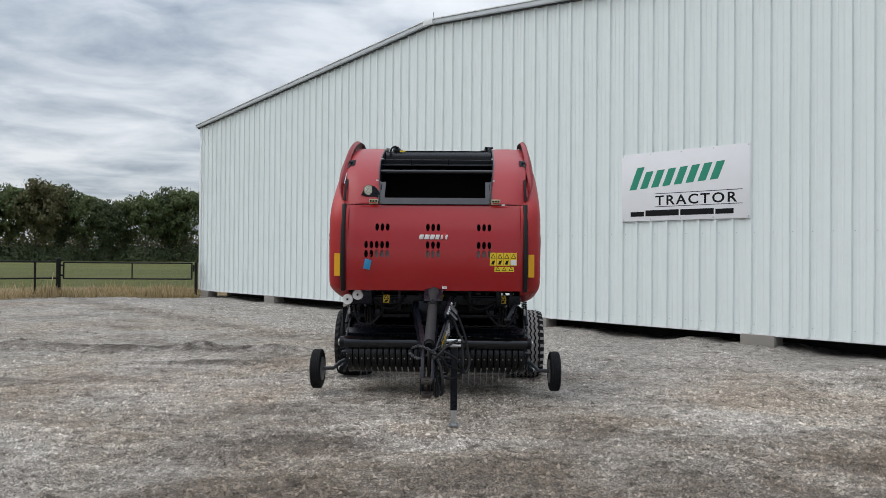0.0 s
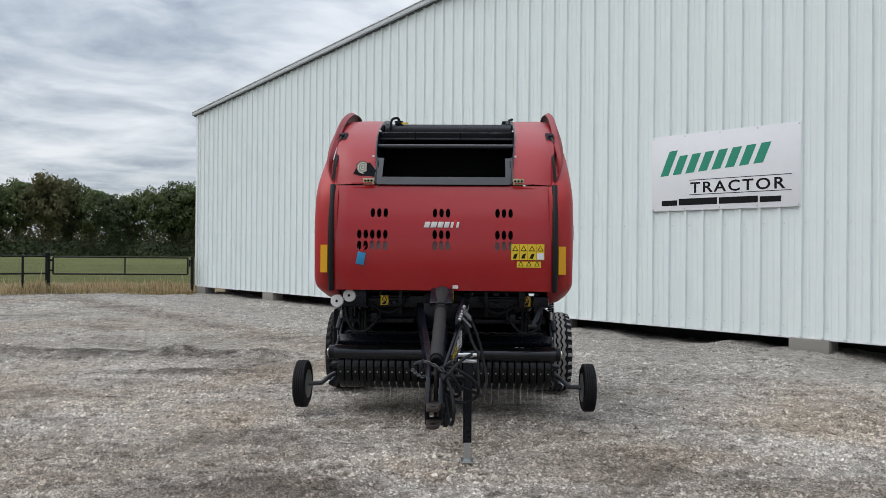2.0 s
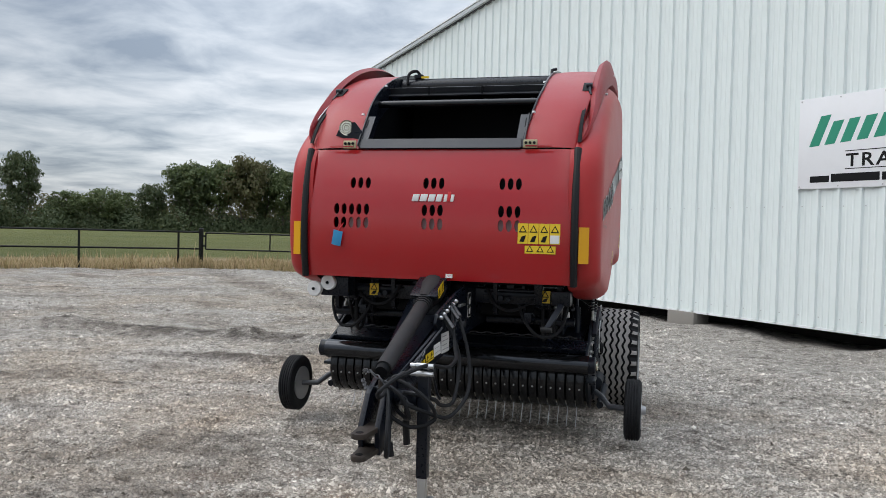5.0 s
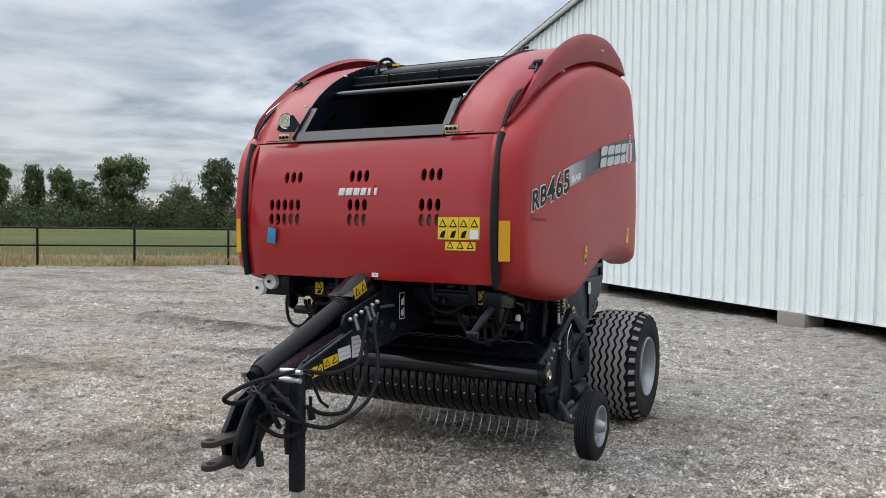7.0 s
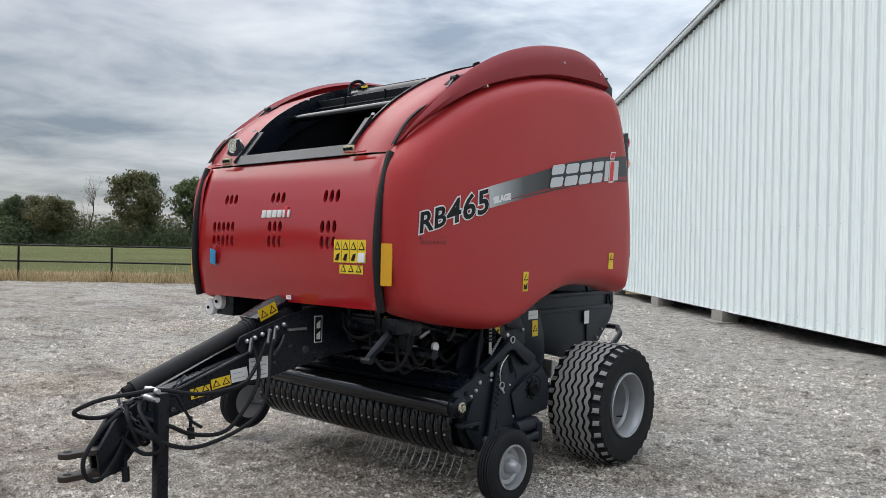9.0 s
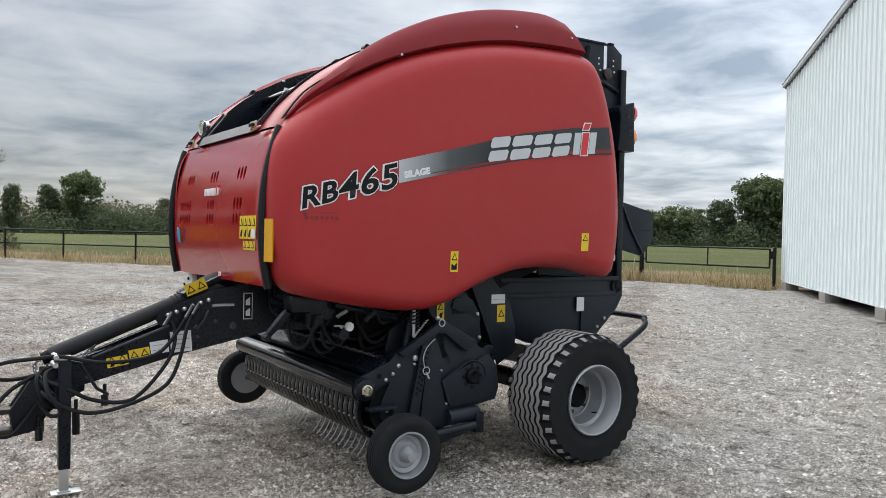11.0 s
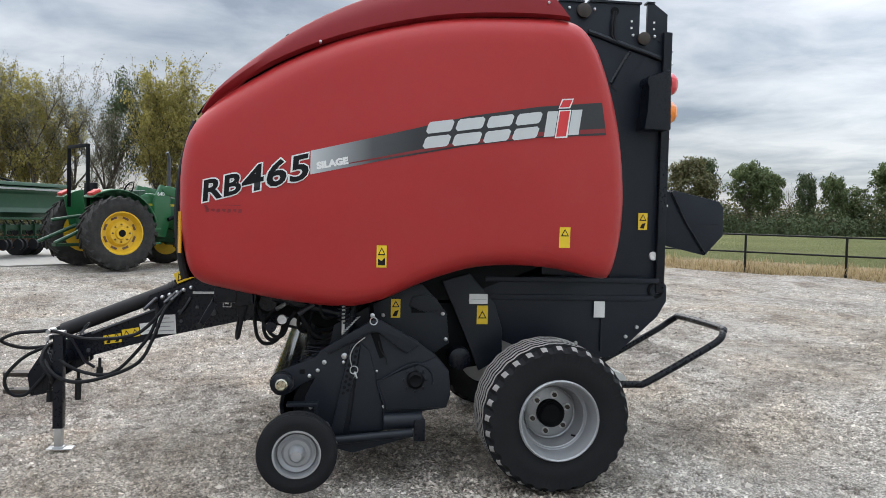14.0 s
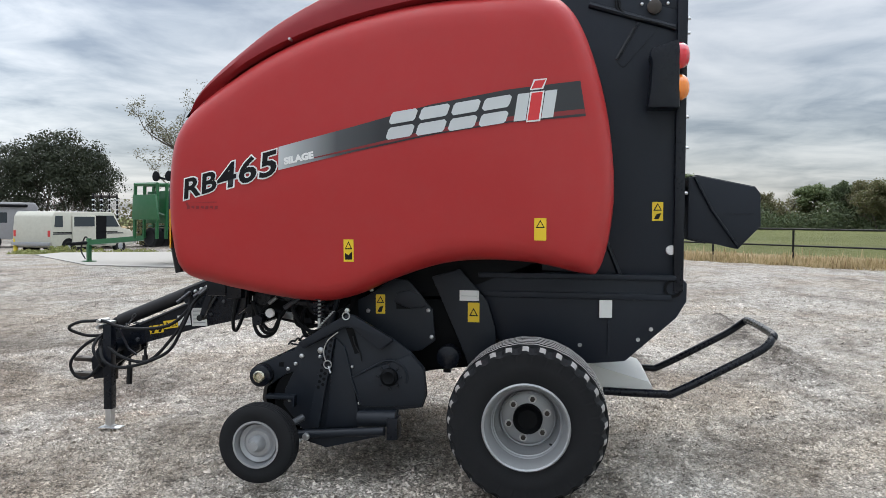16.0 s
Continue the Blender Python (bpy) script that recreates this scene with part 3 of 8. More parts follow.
def stones_near():
    """Loose limestone chips on the yard round the path and the machine."""
    rng = np.random.default_rng(5)
    base = np.array([(1, 0, 0), (-1, 0, 0), (0, 1, 0), (0, -1, 0), (0, 0, 1)], float)
    tri = np.array([(0, 2, 4), (2, 1, 4), (1, 3, 4), (3, 0, 4)])
    pts = []
    while len(pts) < 170000:
        x, y = rng.uniform(-8, 8), rng.uniform(2.2, 18.5)
        # thickest where the walk passes closest
        ring = math.hypot((x - 0.4) / 1.1, y - 8.0)
        dens = 1.0 if ring < 3.9 else max(0.06, 1.0 - (ring - 3.9) * 0.42)
        dens *= 0.45 + 0.7 * max(0, noise.noise((x * 0.6, y * 0.6, 9.0)) + 0.45)
        if y < 5.5 and abs(x) > 1.0 + 0.5 * y:
            continue
        if y > 10.2 and 0.77 * (x + 0.64) + 0.64 * (y - 12.4) > 0.25:
            dens *= 0.4
        if rng.random() < dens:
            if (x + 8.27) * 0.7314 + (y - 26.97) * 0.682 < -0.6:
                pts.append((x, y))
    near = len(pts)
    # larger lumps, thinly spread over the whole yard
    while len(pts) < near + 62000:
        x, y = rng.uniform(-12, 9), rng.uniform(2.5, 24)
        if noise.noise((x * 0.5, y * 1.4, 6.0)) + rng.uniform(-0.35, 0.35) > 0.0 and (x + 8.27) * 0.7314 + (y - 26.97) * 0.682 < -0.6:
            pts.append((x, y))
    pts = np.array(pts)
    n = len(pts)
    size = 0.0052 + 0.0095 * rng.random(n) ** 2.0 + (rng.random(n) > 0.975) * 0.008
    size[near:] = 0.010 + 0.016 * rng.random(n - near) ** 2.2
    ang = rng.uniform(0, math.tau, n)
    z = np.array([rise(x, y) for x, y in pts])
    jig = base[None] * (0.65 + 0.7 * rng.random((n, 5, 1))) + rng.normal(0, 0.16, (n, 5, 3))
    jig[:, 4, :2] += rng.normal(0, 0.35, (n, 2))
    jig *= np.array([1.15, 0.85, 0.88]) * size[:, None, None]
    c, s = np.cos(ang)[:, None], np.sin(ang)[:, None]
    V = np.stack([jig[..., 0] * c - jig[..., 1] * s + pts[:, :1], jig[..., 0] * s + jig[..., 1] * c + pts[:, 1:2], jig[..., 2] + (z - size * 0.16)[:, None]], -1).reshape(-1, 3)
    F = (tri[None] + (np.arange(n) * 5)[:, None, None]).reshape(-1, 3)
    me = bpy.data.meshes.new("gravel")
    me.from_pydata(V.tolist(), [], F.tolist())
    me.materials.append(STONE)
    tagged(new("gravel", me), "loose pale grey limestone chips scattered on the yard", "gravel", kind="stuff")


stones_near()

# ------------------------------------------------------------------ steel shed
SHED_O, SHED_A = Vector((-8.27, 26.97, 0)), -47.0
RIDGE_S, SHED_W, EAVE_Z, RIDGE_Z, SKIRT_Z = 11.7, 23.4, 5.86, 6.92, 0.28


def roof_z(s):
    return EAVE_Z + (RIDGE_Z - EAVE_Z) * (1 - abs(s - RIDGE_S) / RIDGE_S)


def build_shed():
    # local frame: x along the gable wall, -y out towards the yard, z up
    shed = thing("wall_gable", Matrix.Translation(SHED_O) @ pose(0, 0, 0, 0, 0, SHED_A), "white ribbed sheet-steel gable wall of a large shed", "wall", kind="structure")
    step = 0.305
    # one sheet: three tall ribs and two low stiffening folds between each pair
    prof = []
    for k in range(3):
        b = k * step
        prof += [(b + 0.000, 0.0), (b + 0.014, -0.036), (b + 0.050, -0.036), (b + 0.064, 0.0), (b + 0.125, 0.0), (b + 0.133, -0.005), (b + 0.150, -0.005), (b + 0.158, 0.0),
                 (b + 0.215, 0.0), (b + 0.223, -0.005), (b + 0.240, -0.005), (b + 0.248, 0.0)]
    prof.append((3 * step, 0.0))
    count = int(SHED_W / (3 * step)) + 1
    for i in range(count):
        s0 = i * 3 * step - 0.139
        pr = [(max(u, -s0), v) for u, v in prof if -0.03 <= s0 + u <= SHED_W]
        g = G().sheet([[(s0 + u, v - 0.0004 * (i % 2), SKIRT_Z) for u, v in pr], [(s0 + u, v - 0.0004 * (i % 2), roof_z(s0 + u) - 0.02) for u, v in pr]])
        part("wall_panel", g, STEEL_WHITE, shed, smooth=0)
        sc = G()
        for z in (0.42, 1.9):
            for k in range(3):
                u = s0 + k * step + 0.095
                if 0.1 < u < SHED_W:
                    sc.lathe([(-0.008, 0.007), (-0.001, 0.008)], (u, 0, z), "y", 6)
        part("screw_row", sc, ZINC, shed, smooth=0)
    # backing, corner trim and base angle
    part("wall_core", G().prism([(0.02, SKIRT_Z + 0.02), (SHED_W - 0.02, SKIRT_Z + 0.02), (SHED_W - 0.02, EAVE_Z - 0.05), (RIDGE_S, RIDGE_Z - 0.05), (0.02, EAVE_Z - 0.05)], "y", 0.03, 0.2), CHARCOAL, shed)
    part("corner_trim", G().box((0.03, -0.02, (SKIRT_Z + EAVE_Z) / 2), (0.12, 0.06, EAVE_Z - SKIRT_Z - 0.02)), TRIM_WHITE, shed, bevel=0.004)
    part("base_trim", G().box((SHED_W / 2, 0.0, SKIRT_Z - 0.015), (SHED_W, 0.03, 0.03)), TRIM_WHITE, shed)
    for a, b in ((-0.18, RIDGE_S), (RIDGE_S, SHED_W + 0.18)):
        za, zb = roof_z(a), roof_z(b)
        part("rake_trim", G().prism([(a, za - 0.06), (b, zb - 0.06), (b, zb + 0.035), (a, za + 0.035)], "y", -0.13, 0.05), TRIM_GREY, shed, bevel=0.01)
        part("rake_edge", G().prism([(a, za + 0.038), (b, zb + 0.038), (b, zb + 0.06), (a, za + 0.06)], "y", -0.15, 0.05), TRIM_WHITE, shed)
        # grey strip painted for the line of shadow under the trim
        part("rake_shadow_strip", G().prism([(a, za - 0.085), (b, zb - 0.085), (b, zb - 0.06), (a, za - 0.06)], "y", -0.06, 0.03), GREYBAR, shed)
    part("ridge_cap", G().prism([(RIDGE_S - 0.16, RIDGE_Z - 0.078), (RIDGE_S, RIDGE_Z - 0.064), (RIDGE_S + 0.16, RIDGE_Z - 0.078), (RIDGE_S + 0.16, RIDGE_Z + 0.058), (RIDGE_S, RIDGE_Z + 0.072), (RIDGE_S - 0.16, RIDGE_Z + 0.058)], "y", -0.157, 0.05), TRIM_WHITE, shed, bevel=0.004)
    part("ridge_pin", G().tube([(RIDGE_S + 0.15, -0.1, RIDGE_Z + 0.03), (RIDGE_S + 0.15, -0.1, RIDGE_Z + 0.19)], 0.012), ZINC, shed)
    # roof and the other walls, which close the shed
    roof = thing("roof_shed", shed.matrix_world.copy(), "low-pitched white metal shed roof", "roof", kind="structure")
    for a, b in ((-0.15, RIDGE_S), (RIDGE_S, SHED_W + 0.15)):
        part("roof_sheet", G().prism([(a, roof_z(a) + 0.005), (b, roof_z(b) + 0.005), (b, roof_z(b) + 0.055), (a, roof_z(a) + 0.055)], "y", 0.055, 30.1), STEEL_WHITE, roof)
    side = thing("wall_side", shed.matrix_world.copy(), "white ribbed sheet-steel side walls of the shed", "wall", kind="structure")
    for s in (0.05, SHED_W - 0.05):
        part("side_sheet", G().box((s, 15.1, (SKIRT_Z + EAVE_Z) / 2), (0.08, 29.6, EAVE_Z - SKIRT_Z)), STEEL_WHITE, side)
    part("rear_sheet", G().box((SHED_W / 2, 30, (SKIRT_Z + EAVE_Z) / 2), (SHED_W - 0.2, 0.08, EAVE_Z - SKIRT_Z)), STEEL_WHITE, side)
    dirt = thing("foundation_trench", shed.matrix_world.copy(), "dark filler for the shade in the open trench under the shed wall", "foundation", kind="structure")
    # recessed dark box, added for the darkness below the wall's skirt
    part("trench_filler", G().box((SHED_W / 2, 1.2, 0.12), (SHED_W, 0.4, 0.5)), TRENCH_DARK, dirt)
    # concrete piers
    pier = None
    for s in (0.45, 4.62, 8.65, 14.95, 19.55):
        m = shed.matrix_world @ Matrix.Translation((s, 0.10, 0))
        if pier is None:
            pier = thing("pier", m, "square pale concrete pier under the shed wall", "pier", "shed piers")
            part("pier_block", G().box((0, 0, 0.08), (0.56, 0.34, 0.36)), CONCRETE, pier, bevel=0.015)
            part("pier_footing", G().box((0, -0.05, -0.02), (0.78, 0.55, 0.14)), CONCRETE, pier, bevel=0.03)
        else:
            copy_thing(pier, m)
    return shed


SHED = build_shed()


def build_sign():
    """The dealer's board: its name is drawn as plain strokes."""
    w, h = 2.44, 1.215
    m = SHED.matrix_world @ Matrix.Translation((16.98, -0.036, 2.135)) @ pose(0, 0, 0, 90, 0, 0)
    sign = thing("wall_sign", m, "white rectangular dealer sign with green and black lettering on the wall", "sign")
    part("board", G().box((w / 2, h / 2, 0.004), (w, h, 0.008)), SIGN_WHITE, sign, bevel=0.002)
    z = 0.0095
    # slanting green strokes in place of the name

    for k in range(8):
        x, lo, hi = 0.16 + k * 0.225, 0.56 + 0.014 * k, 0.86 + 0.014 * k + (0.10 if k == 0 else 0.0)
        part("name_bar", G().add([(x, lo, z), (x + 0.15, lo + 0.01, z), (x + 0.15 + (hi - lo) * 0.42, hi + 0.01, z), (x + (hi - lo) * 0.42, hi, z)], [(0, 1, 2, 3)]), SIGN_GREEN, sign, "slanting green bar", smooth=0)
    for y in (0.475, 0.245):
        part("rule_line", G().box((1.50, y, z - 0.001), (1.62, 0.010, 0.003)), INK, sign)
    lettering("lettering", "TRACTOR", 0.235, INK, sign, Matrix.Translation((0.70, 0.275, z - 0.001)), 0.001, label="black spaced capitals", squeeze=1.22, space=1.22, bold=0.004)
    # web line as bars
    x = 0.19
    for wd, ht in ((0.28, 0.085), (0.66, 0.105), (0.62, 0.10), (0.32, 0.085)):
        part("text_bar", G().box((x + wd / 2, 0.082 + ht / 2, z - 0.001), (wd, ht, 0.003)), INK, sign)
        x += wd + 0.03
    for u in (0.03, 0.6, 1.2, 1.8, 2.41):
        for v in (0.03, 1.185):
            part("screw_head", G().lathe([(0.008, 0.012), (0.013, 0.009)], (u, v, 0), "z", 8), ZINC, sign)


build_sign()

# ------------------------------------------------------------------ round baler
# local frame: x to its side, y to the rear, z up; the origin is on the ground between the wheels
BALER = thing("round_baler", pose(-0.04, 9.45, 0, 0, 0, -1.6), "red and black round hay baler with dusty tyres, parked on gravel", "baler")

SIDE_OUTLINE = spline([(-1.715, 1.55), (-1.70, 1.80), (-1.64, 1.96), (-1.48, 2.12), (-1.18, 2.31), (-0.80, 2.465), (-0.35, 2.57), (0.05, 2.60), (0.33, 2.60),
                       (0.46, 2.54), (0.56, 2.37), (0.655, 2.05), (0.70, 1.70), (0.69, 1.42), (0.635, 1.20), (0.56, 1.175), (0.32, 1.225), (0.05, 1.24),
                       (-0.18, 1.215), (-0.42, 1.135), (-0.64, 1.04), (-0.85, 1.00), (-1.15, 1.03), (-1.45, 1.085), (-1.63, 1.15), (-1.695, 1.33)], 4, True)
SIDE_OUTLINE = [(y if y < -0.45 else -0.45 + (y + 0.45) * 1.035, 1.8 + (z - 1.8) * (1.035 if z > 1.8 else 1.018)) for y, z in SIDE_OUTLINE]
SIDE_OUTLINE = [(y - 0.022 * max(0.0, min(1.0, (-1.35 - y) / 0.25)), z) for y, z in SIDE_OUTLINE]
_o = np.array(SIDE_OUTLINE)
_oa, _ob = _o, np.roll(_o, -1, 0)


def side_depth(y, z):
    """How far the bulging side panel stands out at a place inside its outline."""
    p = np.array((y, z))
    d = _ob - _oa
    t = np.clip(((p - _oa) * d).sum(1) / (d * d).sum(1), 0, 1)
    dist = np.sqrt((((_oa + d * t[:, None]) - p) ** 2).sum(1).min())
    k = min(dist / (0.085 + 0.045 * max(0.0, min(1.0, (z - 1.2) / 0.5))), 1.0)
    return 0.898 + 0.142 * math.sqrt(max(0.0, 1 - (1 - k) ** 2)) + 0.03 * min(dist / 0.6, 1.0)


def add_side_panels():
    cy, cz = -0.45, 1.80
    for sgn in (1, -1):
        rows = [[(0.845 * sgn, cy + (y - cy) * 0.995, cz + (z - cz) * 0.995) for y, z in SIDE_OUTLINE]]
        for s in (0.0, 0.004, 0.012, 0.03, 0.055, 0.09, 0.14, 0.22, 0.35, 0.55, 0.8):
            row = []
            for y, z in SIDE_OUTLINE:
                yy, zz = y + (cy - y) * s, z + (cz - z) * s
                row.append((sgn * (side_depth(yy, zz) if s else 0.898), yy, zz))
            rows.append(row)
        g = G().sheet(rows, True)
        n, k = len(SIDE_OUTLINE), len(g.v)
        g.v.append((sgn * side_depth(cy, cz), cy, cz))
        g.f += [(k - n + i, k - n + (i + 1) % n, k) for i in range(n)]
        panel = part("side_panel", g, RED, BALER, "bulging matt red plastic side panel", smooth=50)
        add_side_marks(panel, sgn)
        # arched hood over the panel, with a rolled lip
        low = spline([(-1.625, 2.03), (-1.50, 2.15), (-1.18, 2.345), (-0.80, 2.495), (-0.35, 2.60), (0.05, 2.635), (0.30, 2.635), (0.375, 2.625)], 6)
        top = spline([(-1.632, 2.035), (-1.53, 2.165), (-1.29, 2.37), (-1.04, 2.54), (-0.72, 2.69), (-0.36, 2.79), (0.02, 2.83), (0.23, 2.80)], 6)
        rows = [[], [], [], [], [], []]
        for i, ((ly, lz), (ty, tz)) in enumerate(zip(low, top)):
            r = min(1.0, i / (0.28 * len(low)))
            py, pz = ly + (cy - ly) * (0.03 + 0.04 * r), lz + (cz - lz) * (0.03 + 0.04 * r) - 0.03 * r
            xl = side_depth(py, pz) + 0.004 - 0.034 * r - 0.075 * (1 - r) ** 1.5
            xt = xl - 0.008 + (0.957 - xl + 0.008) * r
            rows[0].append(((xl - 0.05 * r) * sgn, ly + 0.01, lz - 0.012))
            rows[1].append((xl * sgn, ly, lz))
            rows[2].append(((xl * 0.45 + xt * 0.55 + 0.006 + 0.016 * r) * sgn, (ly + ty) / 2, (lz + tz) / 2))
            rows[3].append(((xt + 0.004 + 0.012 * r) * sgn, ty, tz - 0.012))
            rows[4].append((xt * sgn, ty, tz))
            rows[5].append(((xt - 0.035 * r) * sgn, ty + 0.01, tz - 0.02))
        rows += [[(x - 0.012 * sgn, y, z - 0.014) for x, y, z in r] for r in rows[4:1:-1]]
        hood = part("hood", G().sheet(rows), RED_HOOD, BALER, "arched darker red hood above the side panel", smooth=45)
        hood_bolts = [(-1.0, 2.42), (-0.2, 2.70), (0.25, 2.70)]
        for y, z in hood_bolts:
            part("hood_bolt", G().lathe([(0.975, 0.008), (1.012, 0.008), (1.014, 0.004)] if sgn > 0 else [(-1.014, 0.004), (-1.012, 0.008), (-0.975, 0.008)], (0, y, z), "x", 8), ZINC, hood)


def on_side(sgn, poly, lift=0.004):
    """A flat outline in (y, z) draped over the side panel: a fan of small quads."""
    return [(sgn * (side_depth(y, z) + lift), y, z) for y, z in poly]


def draped_strip(g, sgn, lower, upper, lift, n=24):
    """A band between two curves, given as two end points or more each."""
    rows = []
    for curve in (lower, upper):
        rows.append(curve)
    out = []
    for i in range(n + 1):
        t = i / n
        a, b = [tuple(np.interp(t, np.linspace(0, 1, len(c)), [p[k] for p in c]) for k in (0, 1)) for c in rows]
        out.append([(a[0] + (b[0] - a[0]) * s, a[1] + (b[1] - a[1]) * s) for s in (0, 0.5, 1)])
    return g.sheet([on_side(sgn, r, lift) for r in out])


def drape_mesh(ob, sgn, lift):
    """Lays a flat mesh, built in the (y, z) plane, on to the side panel."""
    for v in ob.data.vertices:
        out = v.co.x
        v.co.x = sgn * (side_depth(v.co.y, v.co.z) + lift + abs(out))


def add_side_marks(panel, sgn):
    flip = 1 if sgn > 0 else -1
    # on the far side the band is mirrored so that it still rises to the rear
    band_lo = [(-1.04, 1.705), (-0.62, 1.80), (-0.20, 1.885), (0.20, 1.945), (0.59, 1.975)]
    band_hi = [(-1.04, 1.83), (-0.62, 1.935), (-0.20, 2.045), (0.20, 2.115), (0.56, 2.155)]
    part("decal_band", draped_strip(G(), sgn, [(-0.62, 1.80)] + band_lo[2:], [(-0.62, 1.935)] + band_hi[2:], 0.003), FADE, panel, "black printed band", smooth=60)
    part("decal_fade", draped_strip(G(), sgn, band_lo[:2], band_hi[:2], 0.003), FADE, panel, "silver end of the printed band", smooth=60)
    part("decal_red_line", draped_strip(G(), sgn, [(-0.85, 1.765), (-0.20, 1.893), (0.20, 1.952), (0.585, 1.988)], [(-0.85, 1.770), (-0.20, 1.915), (0.20, 1.975), (0.583, 2.012)], 0.0045), DARKRED_DECAL, panel, smooth=60)
    # maker's mark: slanting silver blocks with a gap, and two bars with a red one between
    for a, b in ((-0.445, -0.305), (-0.285, -0.135), (-0.115, 0.025), (0.045, 0.185)):
        za, zb, h, sl = 1.862 + 0.128 * (a + 0.44), 1.862 + 0.128 * (b + 0.44), 0.145, 0.03
        for lo, hi in ((0.0, 0.44), (0.56, 1.0)):
            c = 0.012
            outer = [(a + sl * lo + c, za + h * lo), (b + sl * lo - c, zb + h * lo), (b + sl * lo, zb + h * lo + c), (b + sl * hi, zb + h * hi - c), (b + sl * hi - c, zb + h * hi), (a + sl * hi + c, za + h * hi), (a + sl * hi, za + h * hi - c), (a + sl * lo, za + h * lo + c)]
            part("mark_block", G().add(on_side(sgn, outer, 0.0085), [tuple(range(8))]), SILVER_DECAL, panel, "slanting silver block of the printed mark", smooth=0)
    for a, w, z0, z1, mt, lift in ((0.225, 0.06, 1.95, 2.09, SILVER_DECAL, 0.005), (0.365, 0.06, 1.965, 2.105, SILVER_DECAL, 0.005), (0.288, 0.072, 1.945, 2.10, WHITE, 0.006), (0.295, 0.057, 1.953, 2.094, RED_DECAL, 0.0075), (0.305, 0.068, 2.108, 2.163, WHITE, 0.006), (0.312, 0.054, 2.115, 2.156, RED_DECAL, 0.0075)):
        sl = 0.02
        pts = on_side(sgn, [(a, z0), (a + w, z0 + 0.006), (a + w + sl, z1 + 0.006), (a + sl, z1)], lift)
        part("mark_bar", G().add(pts, [(0, 1, 2, 3)]), mt, panel, smooth=0)
    # model number, white edge below black figures
    lift_up = 0.264
    slope = Matrix(((1, 0, 0, 0), (lift_up * sgn, 1, 0, 0), (0, 0, 1, 0), (0, 0, 0, 1)))
    across = Matrix(((0, 0, 1, 0), (sgn, 0, 0, 0), (0, 1, 0, 0), (0, 0, 0, 1)))
    for mt, bold, lift in ((WHITE, 0.0115, 0.0035), (INK, 0.0042, 0.006)):
        for txt, dy, dz, size, wide in (("RB", 0.0, 0.0, 0.150, 0.188), ("465", 0.200, -0.006, 0.185, 0.338)):
            if sgn > 0:
                m = Matrix.Translation((0, -1.590, 1.551)) @ across @ slope @ pose(dy, dz, 0)
            else:
                m = Matrix.Translation((0, -1.050, 1.704)) @ across @ slope @ pose(dy, dz, 0)
            ob = lettering("model_number", txt, size, mt, panel, m, 0.0, 0.05, bold, fit=wide + 2 * bold, space=1.08)
            drape_mesh(ob, sgn, lift)
    m = Matrix.Translation((0, -1.005, 1.735)) @ Matrix(((0, 0, 1, 0), (1, 0, 0, 0), (0, 1, 0, 0), (0, 0, 0, 1))) @ pose(0, 0, 0, 0, 0, 12)
    if sgn > 0:
        ob = lettering("word_mark", "SILAGE", 0.048, WHITE, panel, m, 0.0, 0.1, 0.0030, squeeze=1.12)
        drape_mesh(ob, sgn, 0.0055)
        for k in range(7):
            a = -1.58 + k * 0.028
            pts = on_side(sgn, [(a, 1.492 + 0.01 * (k % 2)), (a + 0.018, 1.494), (a + 0.02, 1.512), (a + 0.002, 1.512)], 0.003)
            part("text_bar", G().add(pts, [(0, 1, 2, 3)]), DARKRED_DECAL, panel, smooth=0)
        pts = on_side(sgn, [(-1.59, 1.53), (-1.57, 1.495), (-1.56, 1.495), (-1.572, 1.53), (-1.40, 1.535), (-1.40, 1.53)], 0.003)
        part("text_bar", G().add(pts, [tuple(range(6))]), DARKRED_DECAL, panel, smooth=0)
    warning(panel, sgn, (-0.68, 1.215), (0.055, 0.12))
    warning(panel, sgn, (0.335, 1.34), (0.062, 0.115), plain=True)


def warning(parent, sgn, at, size, plain=False):
    """A small yellow pictogram label on the side panel."""
    y, z = at
    w, h = size
    lab = part("warning_label", G().add(on_side(sgn, [(y, z), (y + w, z), (y + w, z + h), (y, z + h)], 0.003), [(0, 1, 2, 3)]), YELLOW, parent, "small yellow warning label", smooth=0)
    tri = on_side(sgn, [(y + w * .12, z + h * .56), (y + w * .88, z + h * .56), (y + w * .5, z + h * .92)], 0.0045)
    part("pictogram", G().add(tri, [(0, 1, 2)]), INK, lab, smooth=0)
    tri = on_side(sgn, [(y + w * .26, z + h * .61), (y + w * .74, z + h * .61), (y + w * .5, z + h * .84)], 0.006)
    part("pictogram", G().add(tri, [(0, 1, 2)]), YELLOW, lab, smooth=0)
    if not plain:
        bar = on_side(sgn, [(y + w * .15, z + h * .1), (y + w * .85, z + h * .1), (y + w * .85, z + h * .46), (y + w * .5, z + h * .3), (y + w * .15, z + h * .4)], 0.0045)
        part("pictogram", G().add(bar, [tuple(range(5))]), INK, lab, smooth=0)


